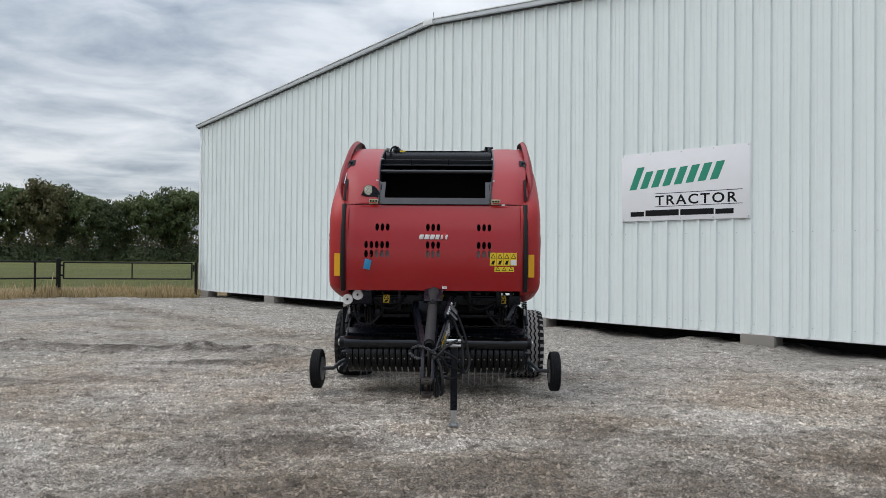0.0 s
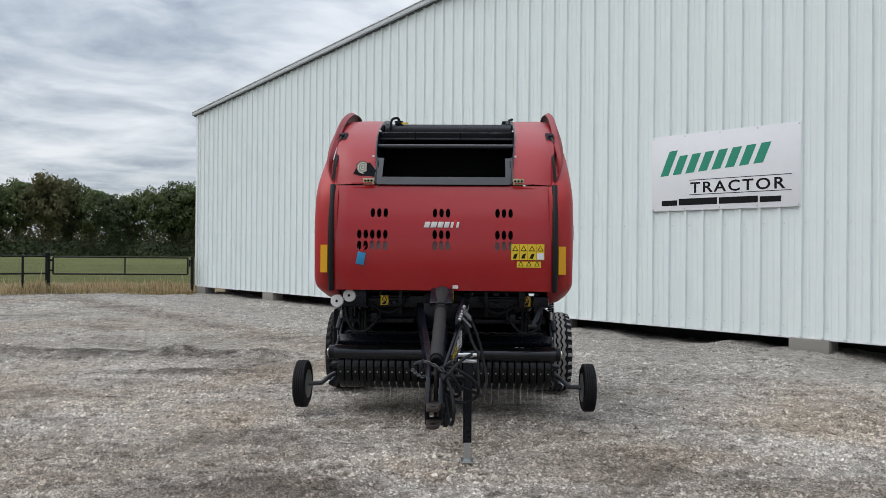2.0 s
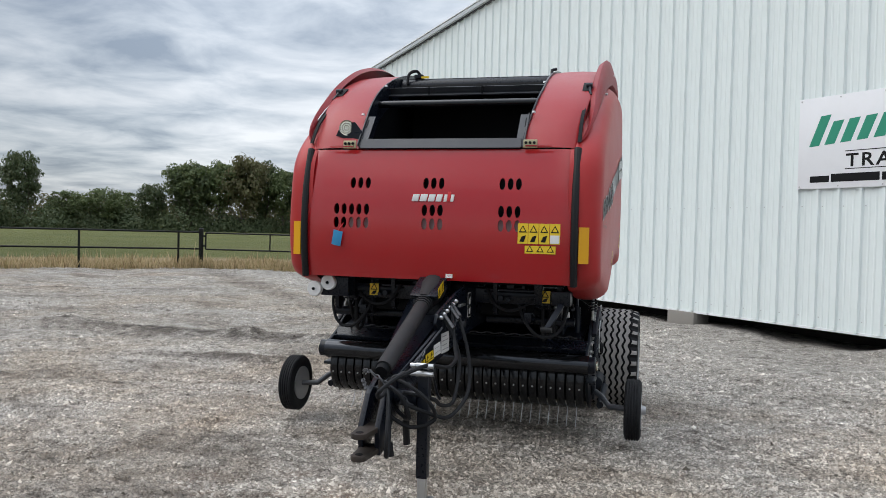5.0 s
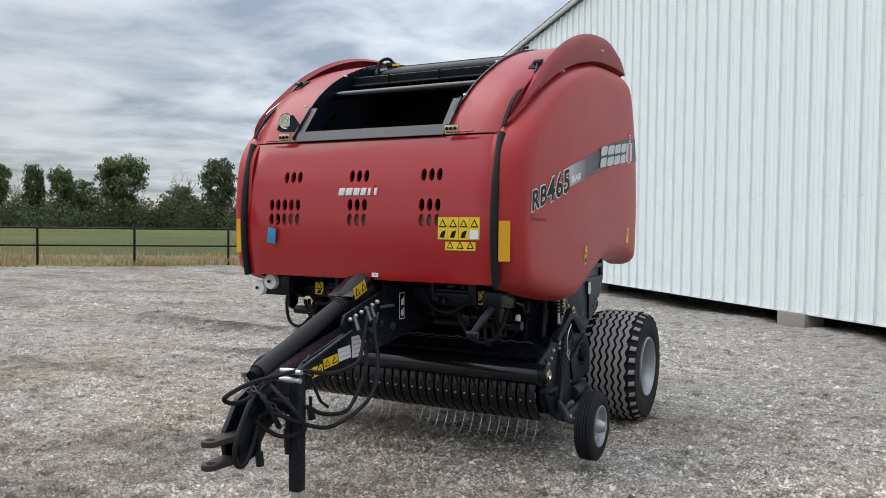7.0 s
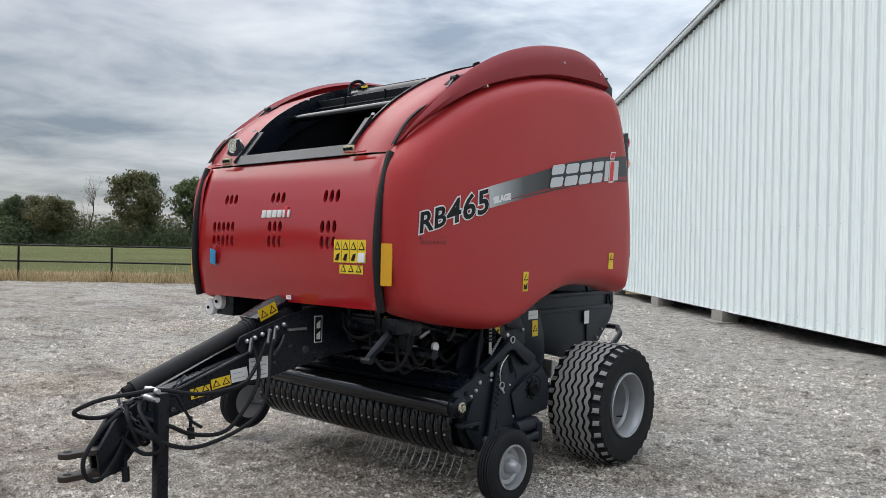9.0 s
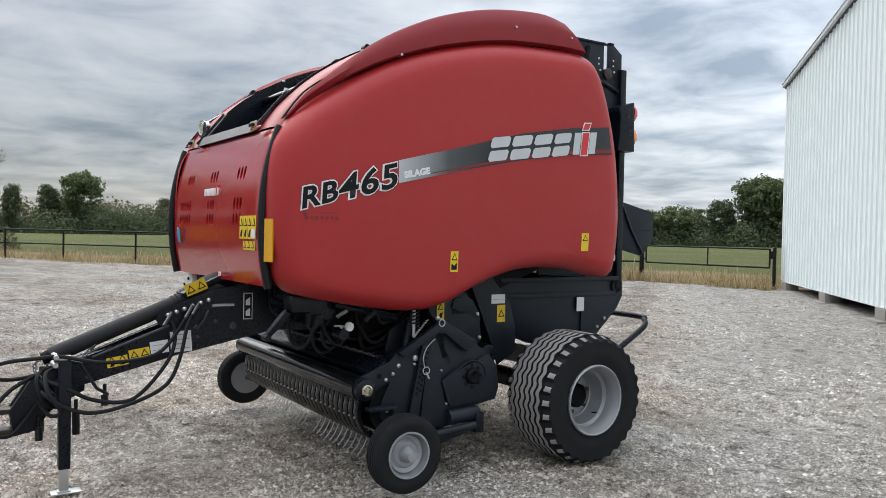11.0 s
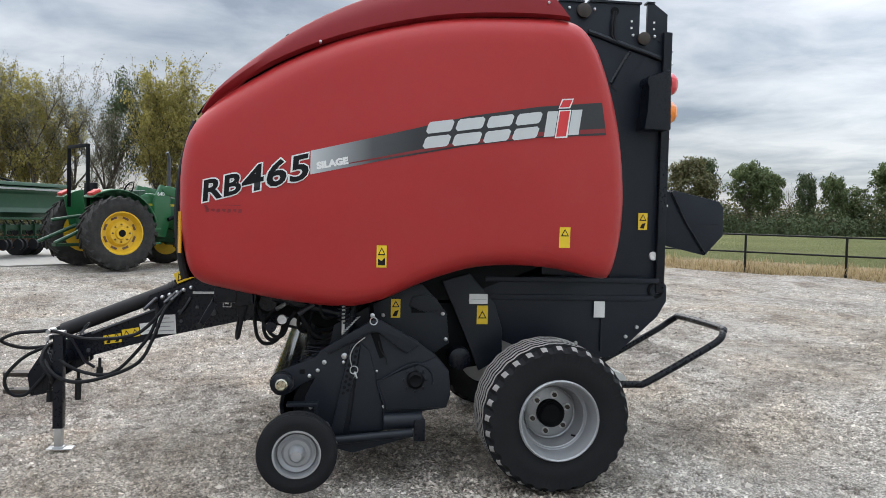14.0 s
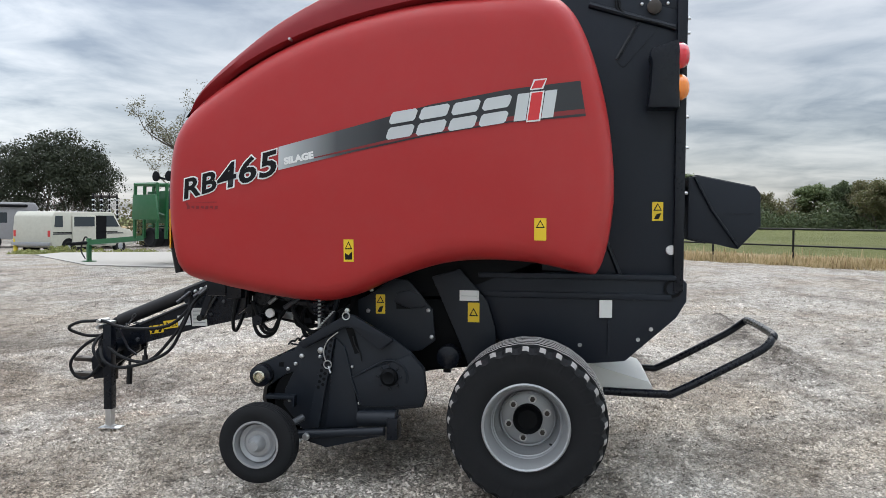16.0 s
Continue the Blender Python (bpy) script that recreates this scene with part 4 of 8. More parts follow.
add_side_panels()
for s in (1, -1):
    # dark backing, added so that no sky shows between hood and panel
    part("panel_backing", G().prism([(-1.60, 1.22), (-1.60, 1.98), (-1.44, 2.15), (-1.15, 2.34), (-0.80, 2.49), (-0.40, 2.61), (0.05, 2.66), (0.30, 2.65), (0.42, 2.56), (0.52, 2.30), (0.60, 1.80), (0.58, 1.32), (0.0, 1.28), (-0.6, 1.10), (-1.3, 1.12)], "x", s * 0.80, s * 0.84), DARK, BALER)
    # dark filler for the shade in the gap beside the hood
    part("gap_filler", G().prism([(-1.60, 1.99), (-1.47, 2.10), (-1.12, 2.34), (-0.70, 2.54), (-0.36, 2.63), (0.02, 2.70), (0.21, 2.70), (0.37, 2.63), (0.40, 2.52), (-0.40, 2.50), (-1.12, 2.26)], "x", s * 0.84, s * 0.945), DARK, BALER)


def label_plate(parent, m, w, h, material, rows=0, tri=0, label=""):
    """A flat label in its own plane (x, y) with triangles and bars of print."""
    def lay(poly, up):
        return [m @ Vector((u, v, up)) for u, v in poly]
    lab = part("label", G().add(lay([(0, 0), (w, 0), (w, h), (0, h)], 0.0), [(0, 1, 2, 3)]), material, parent, label, smooth=0)
    for k in range(tri):
        c = w * (k + .5) / tri
        r = min(w / tri, h) * 0.40
        top = h * (0.72 if rows else 0.5)
        part("pictogram", G().add(lay([(c - r, top - r * .8), (c + r, top - r * .8), (c, top + r)], 0.0015), [(0, 1, 2)]), INK, lab, smooth=0)
        part("pictogram", G().add(lay([(c - r * .62, top - r * .56), (c + r * .62, top - r * .56), (c, top + r * .55)], 0.003), [(0, 1, 2)]), material, lab, smooth=0)
        if rows:
            part("pictogram", G().add(lay([(c - r * .8, h * .1), (c + r * .3, h * .08), (c + r * .8, h * .42), (c - r * .2, h * .36)], 0.0015), [(0, 1, 2, 3)]), INK, lab, smooth=0)
    if not tri:
        for k in range(rows):
            v = h * (k + .7) / (rows + .6)
            part("text_bar", G().add(lay([(w * .1, v), (w * (.9 - .2 * (k % 2)), v), (w * (.9 - .2 * (k % 2)), v + h * .05), (w * .1, v + h * .05)], 0.0015), [(0, 1, 2, 3)]), PRINT_GREY, lab, smooth=0)
    return lab


# front curve of the machine, (y, z) from the lower edge of the front panel to the top of the arch
FRONT = [(-1.735, 1.13), (-1.765, 1.30), (-1.775, 1.50), (-1.755, 1.72), (-1.705, 1.92), (-1.665, 2.01), (-1.55, 2.16), (-1.36, 2.33), (-1.10, 2.485), (-0.80, 2.605), (-0.50, 2.68), (-0.25, 2.715)]
FC = [(y + 0.03, z) for y, z in spline(FRONT, 8)]


def front_y(z):
    return float(np.interp(z, [p[1] for p in FC], [p[0] for p in FC]))


def add_front():
    lo, hi = 1.135, 1.975
    zs = np.linspace(lo, hi, 22)
    # panel with an inward fold at the edges
    rows = [[(x, front_y(lo) + 0.05, lo + 0.004) for x in np.linspace(-0.872, 0.872, 30)]]
    rows += [[(x, front_y(z) + (0.012 if abs(x) > 0.865 else 0), z) for x in np.linspace(-0.872, 0.872, 30)] for z in zs]
    rows += [[(x, front_y(hi) + 0.06, hi - 0.002) for x in np.linspace(-0.872, 0.872, 30)]]
    back = [[(x, y + 0.02, z) for x, y, z in r] for r in rows[::-1]]
    g = G().sheet(rows + back + [rows[0]])
    panel = part("front_panel", g, RED_GLOSS, BALER, "glossy red front panel with oval vent holes", smooth=40)
    # oval holes cut right through
    cut = G()
    def oval(x, z):
        n = 14
        pts = [(x + 0.0185 * math.cos(k * math.tau / n), z + 0.037 * math.sin(k * math.tau / n)) for k in range(n)]
        cut.prism(pts, "y", -1.90, -1.60)
    for cx in (-0.508, -0.010, 0.487):
        for k in (-1, 0, 1):
            oval(cx + k * 0.052, 1.753)
            oval(cx + k * 0.052, 1.580)
            oval(cx + k * 0.052, 1.492)
    for z in (1.580, 1.492):
        for k in (-3, -2):
            oval(-0.508 + k * 0.052, z)
    cutter = new("cutter", mesh_of("cutter", cut, DARK, smooth=0))
    cutter.parent = BALER
    mod = panel.modifiers.new("cut", "BOOLEAN")
    mod.object, mod.operation, mod.solver = cutter, "DIFFERENCE", "EXACT"
    bpy.context.view_layer.update()
    me = bpy.data.meshes.new_from_object(panel.evaluated_get(bpy.context.evaluated_depsgraph_get()))
    panel.modifiers.clear()
    panel.data = me
    bpy.data.objects.remove(cutter)
    me.shade_smooth()
    me.set_sharp_from_angle(angle=radians(40))
    part("baffle", G().sheet([[(x, front_y(z) + 0.034, z) for x in (-0.585, 0.0, 0.585)] for z in (1.44, 1.48, 1.525)] + [[(x, front_y(z) + 0.039, z) for x in (-0.585, 0.0, 0.585)] for z in (1.525, 1.48, 1.44)]), BAFFLE, panel, "pale sheet behind the lowest holes")
    # small raised maker's badge as plain blocks
    for a, b in ((-0.150, -0.102), (-0.098, -0.047), (-0.043, 0.005), (0.009, 0.052)):
        part("badge_block", G().prism([(a, 1.637), (b - 0.006, 1.637), (b + 0.006, 1.682), (a + 0.012, 1.682)], "y", front_y(1.66) - 0.008, front_y(1.66) + 0.004), WHITE, panel, "white block of the badge", bevel=0.003)
    for a, mt, top in ((0.062, WHITE, 1.682), (0.084, RED_DECAL, 1.70), (0.106, WHITE, 1.682)):
        part("badge_bar", G().prism([(a, 1.637), (a + 0.02, 1.637), (a + 0.028, top), (a + 0.008, top)], "y", front_y(1.66) - 0.008, front_y(1.66) + 0.004), mt, panel, bevel=0.002)
    face = lambda x, z: Matrix.Translation((x, front_y(z) - 0.004, z)) @ pose(0, 0, 0, 90, 0, 0)
    for k in range(4):
        label_plate(panel, face(0.545 + k * 0.066, 1.385), 0.063, 0.125, YELLOW, 1, 1, "yellow pictogram warning label")
    part("label", G().box((0.545 + 3 * 0.066 + 0.0315, front_y(1.41) - 0.0065, 1.415), (0.055, 0.003, 0.05)), WHITE, panel)
    label_plate(panel, face(0.59, 1.325), 0.19, 0.057, YELLOW, 0, 3, "yellow pictogram warning label")
    mini = part("label", G().box((0.105, front_y(1.16) - 0.004, 1.165), (0.045, 0.003, 0.025)), WHITE, panel)
    part("pictogram", G().add([(0.092, front_y(1.16) - 0.007, 1.172), (0.105, front_y(1.16) - 0.007, 1.160), (0.118, front_y(1.16) - 0.007, 1.172), (0.105, front_y(1.16) - 0.007, 1.166)], [(0, 1, 2, 3)]), RED_DECAL, mini)
    # blue tag on a string
    tag = part("tag", G().box((0, 0, 0), (0.065, 0.003, 0.10)), BLUE, panel, "blue card tag on a string", bevel=0.001)
    tag.matrix_local = Matrix.Translation((-0.648, front_y(1.38) - 0.02, 1.388)) @ pose(0, 0, 0, 8, 12, 0)
    part("string", G().tube([(-0.640, front_y(1.43) - 0.018, 1.438), (-0.628, front_y(1.45) - 0.008, 1.462), (-0.615, front_y(1.47) + 0.01, 1.488)], 0.003, 5), RED_DECAL, panel)
    for s in (1, -1):
        # rubber seal up both edges of the front panel
        pts = [(0.891 * s, y - 0.002, z) for y, z in FC if z < 1.985]
        part("edge_seal", G().tube(pts, 0.023, 10), SEAL, BALER, "black rubber edge seal")
        # red quarter panel that curves up to the top of the arch
        arc = [p for p in FC if p[1] > 1.995]
        arc = [(front_y(1.982), 1.982)] + arc
        rows = []
        for x, off in ((0.545, 0.03), (0.545, 0.0), (0.60, -0.006), (0.74, -0.008), (0.868, 0.0), (0.882, 0.012), (0.882, 0.05)):
            row = []
            for i, (y, z) in enumerate(arc):
                a, b = arc[max(0, i - 1)], arc[min(len(arc) - 1, i + 1)]
                ny, nz = -(b[1] - a[1]), b[0] - a[0]
                ln = math.hypot(ny, nz)
                # the panel leans outward with height
                lean = 0.052 * max(0.0, min(1.0, (z - 2.02) / 0.42))
                row.append((s * (x + lean), y - ny / ln * off, z - nz / ln * off))
            rows.append(row)
        quarter = part("quarter_panel", G().sheet(rows), RED_SATIN, BALER, "curved red upper front panel", smooth=45)
        # black arched lip along the opening
        rows = []
        for x, off in ((0.548, -0.015), (0.538, -0.015), (0.538, 0.16), (0.548, 0.16)):
            row = []
            for i, (y, z) in enumerate(arc):
                a, b = arc[max(0, i - 1)], arc[min(len(arc) - 1, i + 1)]
                ny, nz = -(b[1] - a[1]), b[0] - a[0]
                ln = math.hypot(ny, nz)
                lean = 0.052 * max(0.0, min(1.0, (z - 2.02) / 0.42))
                row.append((s * (x + lean), y - ny / ln * off, z - nz / ln * off))
            rows.append(row)
        part("arch_lip", G().sheet(rows + [rows[0]]), BLACK, BALER, "black arched inner lip")
        for y, z in ((-1.50, 2.225), (-1.05, 2.50)):
            part("panel_bolt", G().lathe([(0.0, 0.013), (0.012, 0.010)], (s * 0.585, y - 0.005, z), "z", 8), ZINC, quarter)
        # dark strip laid on for the shaded gap by the hood, and a bright tube for its highlight
        gap = spline([(-1.648, 2.015), (-1.53, 2.165), (-1.37, 2.278), (-1.21, 2.368)], 5)
        part("gap_strip", G().sheet([[(s * x, y - d, z + d) for y, z in gap] for x, d in ((0.884, 0.0), (0.886, 0.005), (0.906, 0.005), (0.908, 0.0))]), DARK, BALER, "dark strip laid on for the shaded gap beside the quarter panel")
        if s < 0:
            part("gap_highlight", G().tube([(s * (0.918 + 0.001 * i), y - 0.006, z + 0.006) for i, (y, z) in enumerate(gap[6:])], 0.005, 6), ZINC, BALER, "bright tube for the highlight along the gap")
        # latch set in a dark notch of the quarter panel
        part("latch_pocket", G().prism([(-1.22, 2.41), (-1.15, 2.46), (-1.10, 2.485), (-1.15, 2.42)], "x", s * 0.862, s * 0.915), DARK, BALER)
        part("latch", G().lathe([(-0.02, 0.020), (0.02, 0.020)], (s * 0.905, -1.17, 2.450), "x", 10).tube([(s * 0.905, -1.17, 2.450), (s * 0.92, -1.25, 2.375)], 0.010, 6), BLACK, BALER, "black panel latch")
        # strut bars at the sides of the opening and their hinge plates
        # angle bar: one flange faces forward, one stands out, with a slot near the top
        part("strut_bar", G().prism([(-1.660, 2.00), (-1.652, 1.995), (-1.480, 2.212), (-1.488, 2.218)], "x", s * 0.500, s * 0.552).prism([(-1.680, 2.008), (-1.660, 1.995), (-1.488, 2.212), (-1.497, 2.226)], "x", s * 0.552, s * 0.558), SILL, BALER, "dark grey steel angle strut beside the opening")
        part("strut_slot", G().prism([(-1.558, 2.130), (-1.554, 2.127), (-1.503, 2.191), (-1.507, 2.194)], "x", s * 0.536, s * 0.544), DARK, BALER)
        part("hinge_pin", G().tube([(s * 0.57, -1.700, 1.992), (s * 0.735, -1.698, 1.992)], 0.006, 8), RED_GLOSS, BALER, "red hinge pin")
        hinge = part("hinge_plate", G().box((s * 0.60, -1.695, 2.005), (0.088, 0.012, 0.052)), BRASS_ZINC, BALER, "yellow-plated hinge plate", bevel=0.004)
        for k in (-1, 0, 1):
            part("hinge_bolt", G().lathe([(-1.712, 0.009), (-1.704, 0.009)], (s * 0.60 + k * 0.026, 0, 2.01), "y", 8), DARK, hinge)
        # amber reflector on the forward edge of the side panel
        part("amber_reflector", G().prism([(s * 0.919, -1.744), (s * 0.978, -1.722), (s * 0.975, -1.714), (s * 0.916, -1.736)][::s], "z", 1.272, 1.493), AMBER, BALER, "amber reflector strip")
    # sill below the opening
    part("sill", G().prism([(-1.676, 1.984), (-1.668, 1.982), (-1.632, 2.042), (-1.58, 2.046), (-1.58, 2.052), (-1.637, 2.048)], "x", -0.535, 0.535), SILL, BALER, "dark grey steel sill of the opening")
    # work lamp on a plate above the hinge
    lamp = part("work_lamp", G().lathe([(-1.618, 0.056), (-1.622, 0.068), (-1.575, 0.068), (-1.55, 0.040)], (-0.668, 0, 2.135), "y", 24), CHROME, BALER, "round work lamp with a bright rim and ringed pale lens")
    part("lens", G().lathe([(-1.627, 0.0), (-1.627, 0.054), (-1.61, 0.058)], (-0.668, 0, 2.135), "y", 24), LAMP_GLASS, lamp)
    for r in (0.020, 0.040):
        part("lens_ring", G().lathe([(-1.630, r - 0.003), (-1.631, r + 0.003), (-1.625, r + 0.003)], (-0.668, 0, 2.135), "y", 20, caps=False), CHROME, lamp)
    part("bracket", G().prism([(-0.735, 2.045), (-0.56, 2.03), (-0.56, 2.10), (-0.60, 2.15), (-0.668, 2.21), (-0.735, 2.17)], "y", -1.578, -1.572), BLACK, lamp)
    for x in (-0.60, -0.575):
        part("bracket_bolt", G().lathe([(-1.590, 0.009), (-1.578, 0.009)], (x, 0, 2.065), "y", 8), ZINC, lamp)
    at = Vector((-0.668, -1.60, 2.135))
    lamp.matrix_local = Matrix.Translation(at) @ pose(0, 0, 0, 0, 0, 12) @ Matrix.Scale(0.76, 4) @ Matrix.Translation(-at) @ Matrix.Translation((0.01, 0, -0.01))
    part("lamp_bracket", G().prism([(-0.735, 2.075), (-0.575, 2.02), (-0.548, 2.02), (-0.548, 2.10), (-0.60, 2.165), (-0.70, 2.15)], "y", -1.612, -1.606), BLACK, BALER, "black bracket behind the work lamp")


add_front()


def add_chamber():
    # rollers, belts and cross bars seen in the opening
    part("top_roller", G().lathe([(-0.588, 0.05), (-0.583, 0.075), (0.583, 0.075), (0.588, 0.05)], (0, -0.64, 2.555), "x", 24), BLACK, BALER, "black top belt roller")
    for k in range(6):
        x = -0.485 + k * 0.194
        part("belt", G().prism([(-0.735, 2.49), (-0.722, 2.56), (-0.675, 2.625), (-0.60, 2.638), (0.30, 2.60), (0.30, 2.58), (-0.60, 2.626), (-0.665, 2.612), (-0.71, 2.555), (-0.722, 2.49)], "x", x - 0.093, x + 0.093), DARK, BALER, "black rubber bale belt")
    part("cross_bar", G().prism([(-0.985, 2.445), (-0.978, 2.438), (-0.905, 2.462), (-0.955, 2.508), (-0.962, 2.505), (-0.925, 2.468)], "x", -0.59, 0.59), GREYBAR, BALER, "dark grey folded steel cross bar")
    part("cross_tube", G().tube([(-0.585, -1.19, 2.347), (0.585, -1.19, 2.347)], 0.026, 14), GLOSS_BLACK, BALER, "black cross tube")
    for x in (-0.28, 0.12):
        part("clip", G().box((x, -0.972, 2.475), (0.008, 0.014, 0.075)), DARK, BALER)
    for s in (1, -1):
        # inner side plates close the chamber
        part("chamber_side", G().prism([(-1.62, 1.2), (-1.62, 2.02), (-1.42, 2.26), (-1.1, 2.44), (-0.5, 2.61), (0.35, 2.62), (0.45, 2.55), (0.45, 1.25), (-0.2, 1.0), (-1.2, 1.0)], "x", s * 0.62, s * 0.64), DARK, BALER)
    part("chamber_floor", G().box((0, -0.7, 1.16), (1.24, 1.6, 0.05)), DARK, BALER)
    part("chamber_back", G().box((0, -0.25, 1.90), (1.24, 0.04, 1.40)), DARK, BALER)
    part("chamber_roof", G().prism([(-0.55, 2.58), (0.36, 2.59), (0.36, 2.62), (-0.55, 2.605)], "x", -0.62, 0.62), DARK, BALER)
    # hydraulic fittings on top
    for s in (-1,):
        part("hose_loop", G().tube(spline([(s * 0.50 - 0.03, -0.72, 2.58), (s * 0.50 - 0.02, -0.71, 2.66), (s * 0.50 + 0.03, -0.67, 2.685), (s * 0.50 + 0.05, -0.61, 2.64)], 5), 0.012, 6), RUBBER, BALER)
    part("pin_clip", G().tube([(0.57, -0.62, 2.62), (0.57, -0.60, 2.68), (0.60, -0.58, 2.69)], 0.012, 6), BLACK, BALER)
    part("fitting_block", G().box((-0.455, -0.66, 2.645), (0.07, 0.045, 0.03)), BLACK, BALER, bevel=0.005)
    part("fitting_tag", G().box((-0.40, -0.685, 2.635), (0.06, 0.006, 0.016)), YELLOW, BALER)


add_chamber()


def wheel(sgn, x_in, x_out, y, z, r, rim_r, tread, name, material_rim):
    """A tyre with a zigzag-ribbed tread on a dished steel rim."""
    w = part(name, G().lathe([(x_in, rim_r * 0.9), (x_in, rim_r * 1.05), (x_in + 0.03, rim_r * 1.02), ((x_in + x_out) / 2, rim_r * 0.82), (x_out - 0.03, rim_r * 1.02), (x_out, rim_r * 1.05), (x_out, rim_r * 0.97), (x_out - 0.02, rim_r * 0.93),
                              (x_out - 0.05, rim_r * 0.88)] + ([(x_out - 0.10, rim_r * 0.86), (x_out - 0.11, rim_r * 0.80), (x_out - 0.19, rim_r * 0.76), (x_out - 0.215, rim_r * 0.70), (x_out - 0.20, rim_r * 0.58), (x_out - 0.20, 0.02)] if r > 0.3 else [(x_out - 0.035, rim_r * 0.83), (x_out - 0.045, rim_r * 0.66), (x_out - 0.035, rim_r * 0.56), (x_out - 0.035, 0.02)]), (0, y, z), "x", 40), material_rim, BALER, "silver dished steel wheel rim")
    w.scale.x = sgn
    wide, mid = x_out - x_in, (x_in + x_out) / 2
    if tread:
        # ribs with zigzag sides
        nseg, ribs = 232, 8
        rows = []
        tw = wide * 0.98
        for i in range(nseg):
            a = i * math.tau / nseg
            zig = math.sin(i * math.tau / 8) * 0.0085
            block = (0.0, 0.6, 1.0, 1.0, 1.0, 0.6, 0.0, 0.0)[i % 8]
            prof = [(-wide * .47, rim_r * 1.0), (-wide * .52, rim_r * 1.25), (-wide * .53, (rim_r + r) / 2), (-wide * .515, r * 0.885)]
            for k in range(ribs):
                c0, c1 = -tw / 2 + k * tw / ribs, -tw / 2 + (k + 1) * tw / ribs
                z0 = 0 if k == 0 else zig
                z1 = 0 if k == ribs - 1 else zig
                if k == 0:
                    # rounded shoulder cut into blocks
                    prof += [(c0 - 0.012, r * (0.893 + 0.015 * block)), (c0 - 0.008, r * (0.905 + 0.035 * block)), (c1 - 0.009 + z1, r * (0.955 + 0.025 * block)), (c1 - 0.005 + z1, r - 0.030)]
                elif k == ribs - 1:
                    prof += [(c0 + 0.005 + z0, r - 0.030), (c0 + 0.009 + z0, r * (0.955 + 0.025 * block)), (c1 + 0.008, r * (0.905 + 0.035 * block)), (c1 + 0.012, r * (0.893 + 0.015 * block))]
                else:
                    rr = r * (1 - 0.018 * ((k - 3.5) / 3.5) ** 4)
                    prof += [(c0 + 0.005 + z0, rr - 0.022), (c0 + 0.009 + z0, rr), (c1 - 0.009 + z1, rr), (c1 - 0.005 + z1, rr - 0.022)]
            prof += [(wide * .515, r * 0.885), (wide * .53, (rim_r + r) / 2), (wide * .52, rim_r * 1.25), (wide * .47, rim_r * 1.0)]
            rows.append([(mid + u, y + q * math.cos(a), z + q * math.sin(a)) for u, q in prof])
        rows.append(rows[0])
        g = G().sheet(rows)
        tyre = part("tyre", g, RUBBER, w, "worn black flotation tyre with zigzag tread", smooth=30)
        tyre.data.materials.append(TREAD)
        wide_n = len(rows[0]) - 1
        for i, p in enumerate(tyre.data.polygons):
            k, turn = i % wide_n, (i // wide_n) % 8
            if (k - 5) % 4 == 0 and 0 <= (k - 5) // 4 < ribs and (0 < (k - 5) // 4 < ribs - 1 or 1 <= turn <= 3) and sgn > 0:
                p.material_index = 1
        part("rim_edge", G().lathe([(x_out - 0.012, rim_r * 1.0), (x_out + 0.006, rim_r * 1.045), (x_out + 0.012, rim_r * 1.015), (x_out + 0.006, rim_r * 0.975), (x_out - 0.012, rim_r * 0.955)], (0, y, z), "x", 48, caps=False), SILVER, w, "rolled silver rim edge")
        part("rim_ring", G().lathe([(x_out - 0.115, rim_r * 0.81), (x_out - 0.098, rim_r * 0.835), (x_out - 0.092, rim_r * 0.865)], (0, y, z), "x", 48, caps=False), SILVER, w)
        part("rim_ring", G().lathe([(x_out - 0.205, rim_r * 0.70), (x_out - 0.193, rim_r * 0.675), (x_out - 0.198, rim_r * 0.645)], (0, y, z), "x", 40, caps=False), SILVER, w)
        part("valve_stem", G().tube([(x_out - 0.15, y + rim_r * 0.55, z - rim_r * 0.56), (x_out - 0.11, y + rim_r * 0.60, z - rim_r * 0.53)], 0.006, 6), DARK, w, "black valve stem")
        for k in range(6):
            a = k * math.tau / 6 + 0.3
            part("bolt_washer", G().lathe([(x_out - 0.2005, 0.022), (x_out - 0.194, 0.021), (x_out - 0.194, 0.012)], (0, y + 0.104 * math.cos(a), z + 0.104 * math.sin(a)), "x", 12), ZINC, w)
            part("wheel_bolt", G().lathe([(x_out - 0.205, 0.013), (x_out - 0.178, 0.013), (x_out - 0.176, 0.007)], (0, y + 0.104 * math.cos(a), z + 0.104 * math.sin(a)), "x", 6), RUST_DARK, w)
        part("hub", G().lathe([(x_out - 0.21, 0.078), (x_out - 0.16, 0.076), (x_out - 0.15, 0.066), (x_out - 0.165, 0.05), (x_out - 0.165, 0.0)], (0, y, z), "x", 24), DARK, w, "black open hub")
    else:
        prof = [(-wide * .42, rim_r), (-wide * .5, rim_r * 1.3), (-wide * .5, r * 0.85), (-wide * .42, r * 0.955)]
        for k in range(5):
            c0, c1 = (-.40 + k * .16) * wide, (-.40 + (k + 1) * .16) * wide
            prof += [(c0 + 0.002, r - 0.008), (c0 + 0.004, r - 0.001 * abs(k - 2)), (c1 - 0.004, r - 0.001 * abs(k - 2)), (c1 - 0.002, r - 0.008)]
        prof += [(wide * .42, r * 0.955), (wide * .5, r * 0.85), (wide * .5, rim_r * 1.3), (wide * .42, rim_r)]
        part("tyre", G().lathe([(mid + u, q) for u, q in prof], (0, y, z), "x", 48, caps=False), RUBBER, w, "black ribbed rubber tyre", smooth=30)
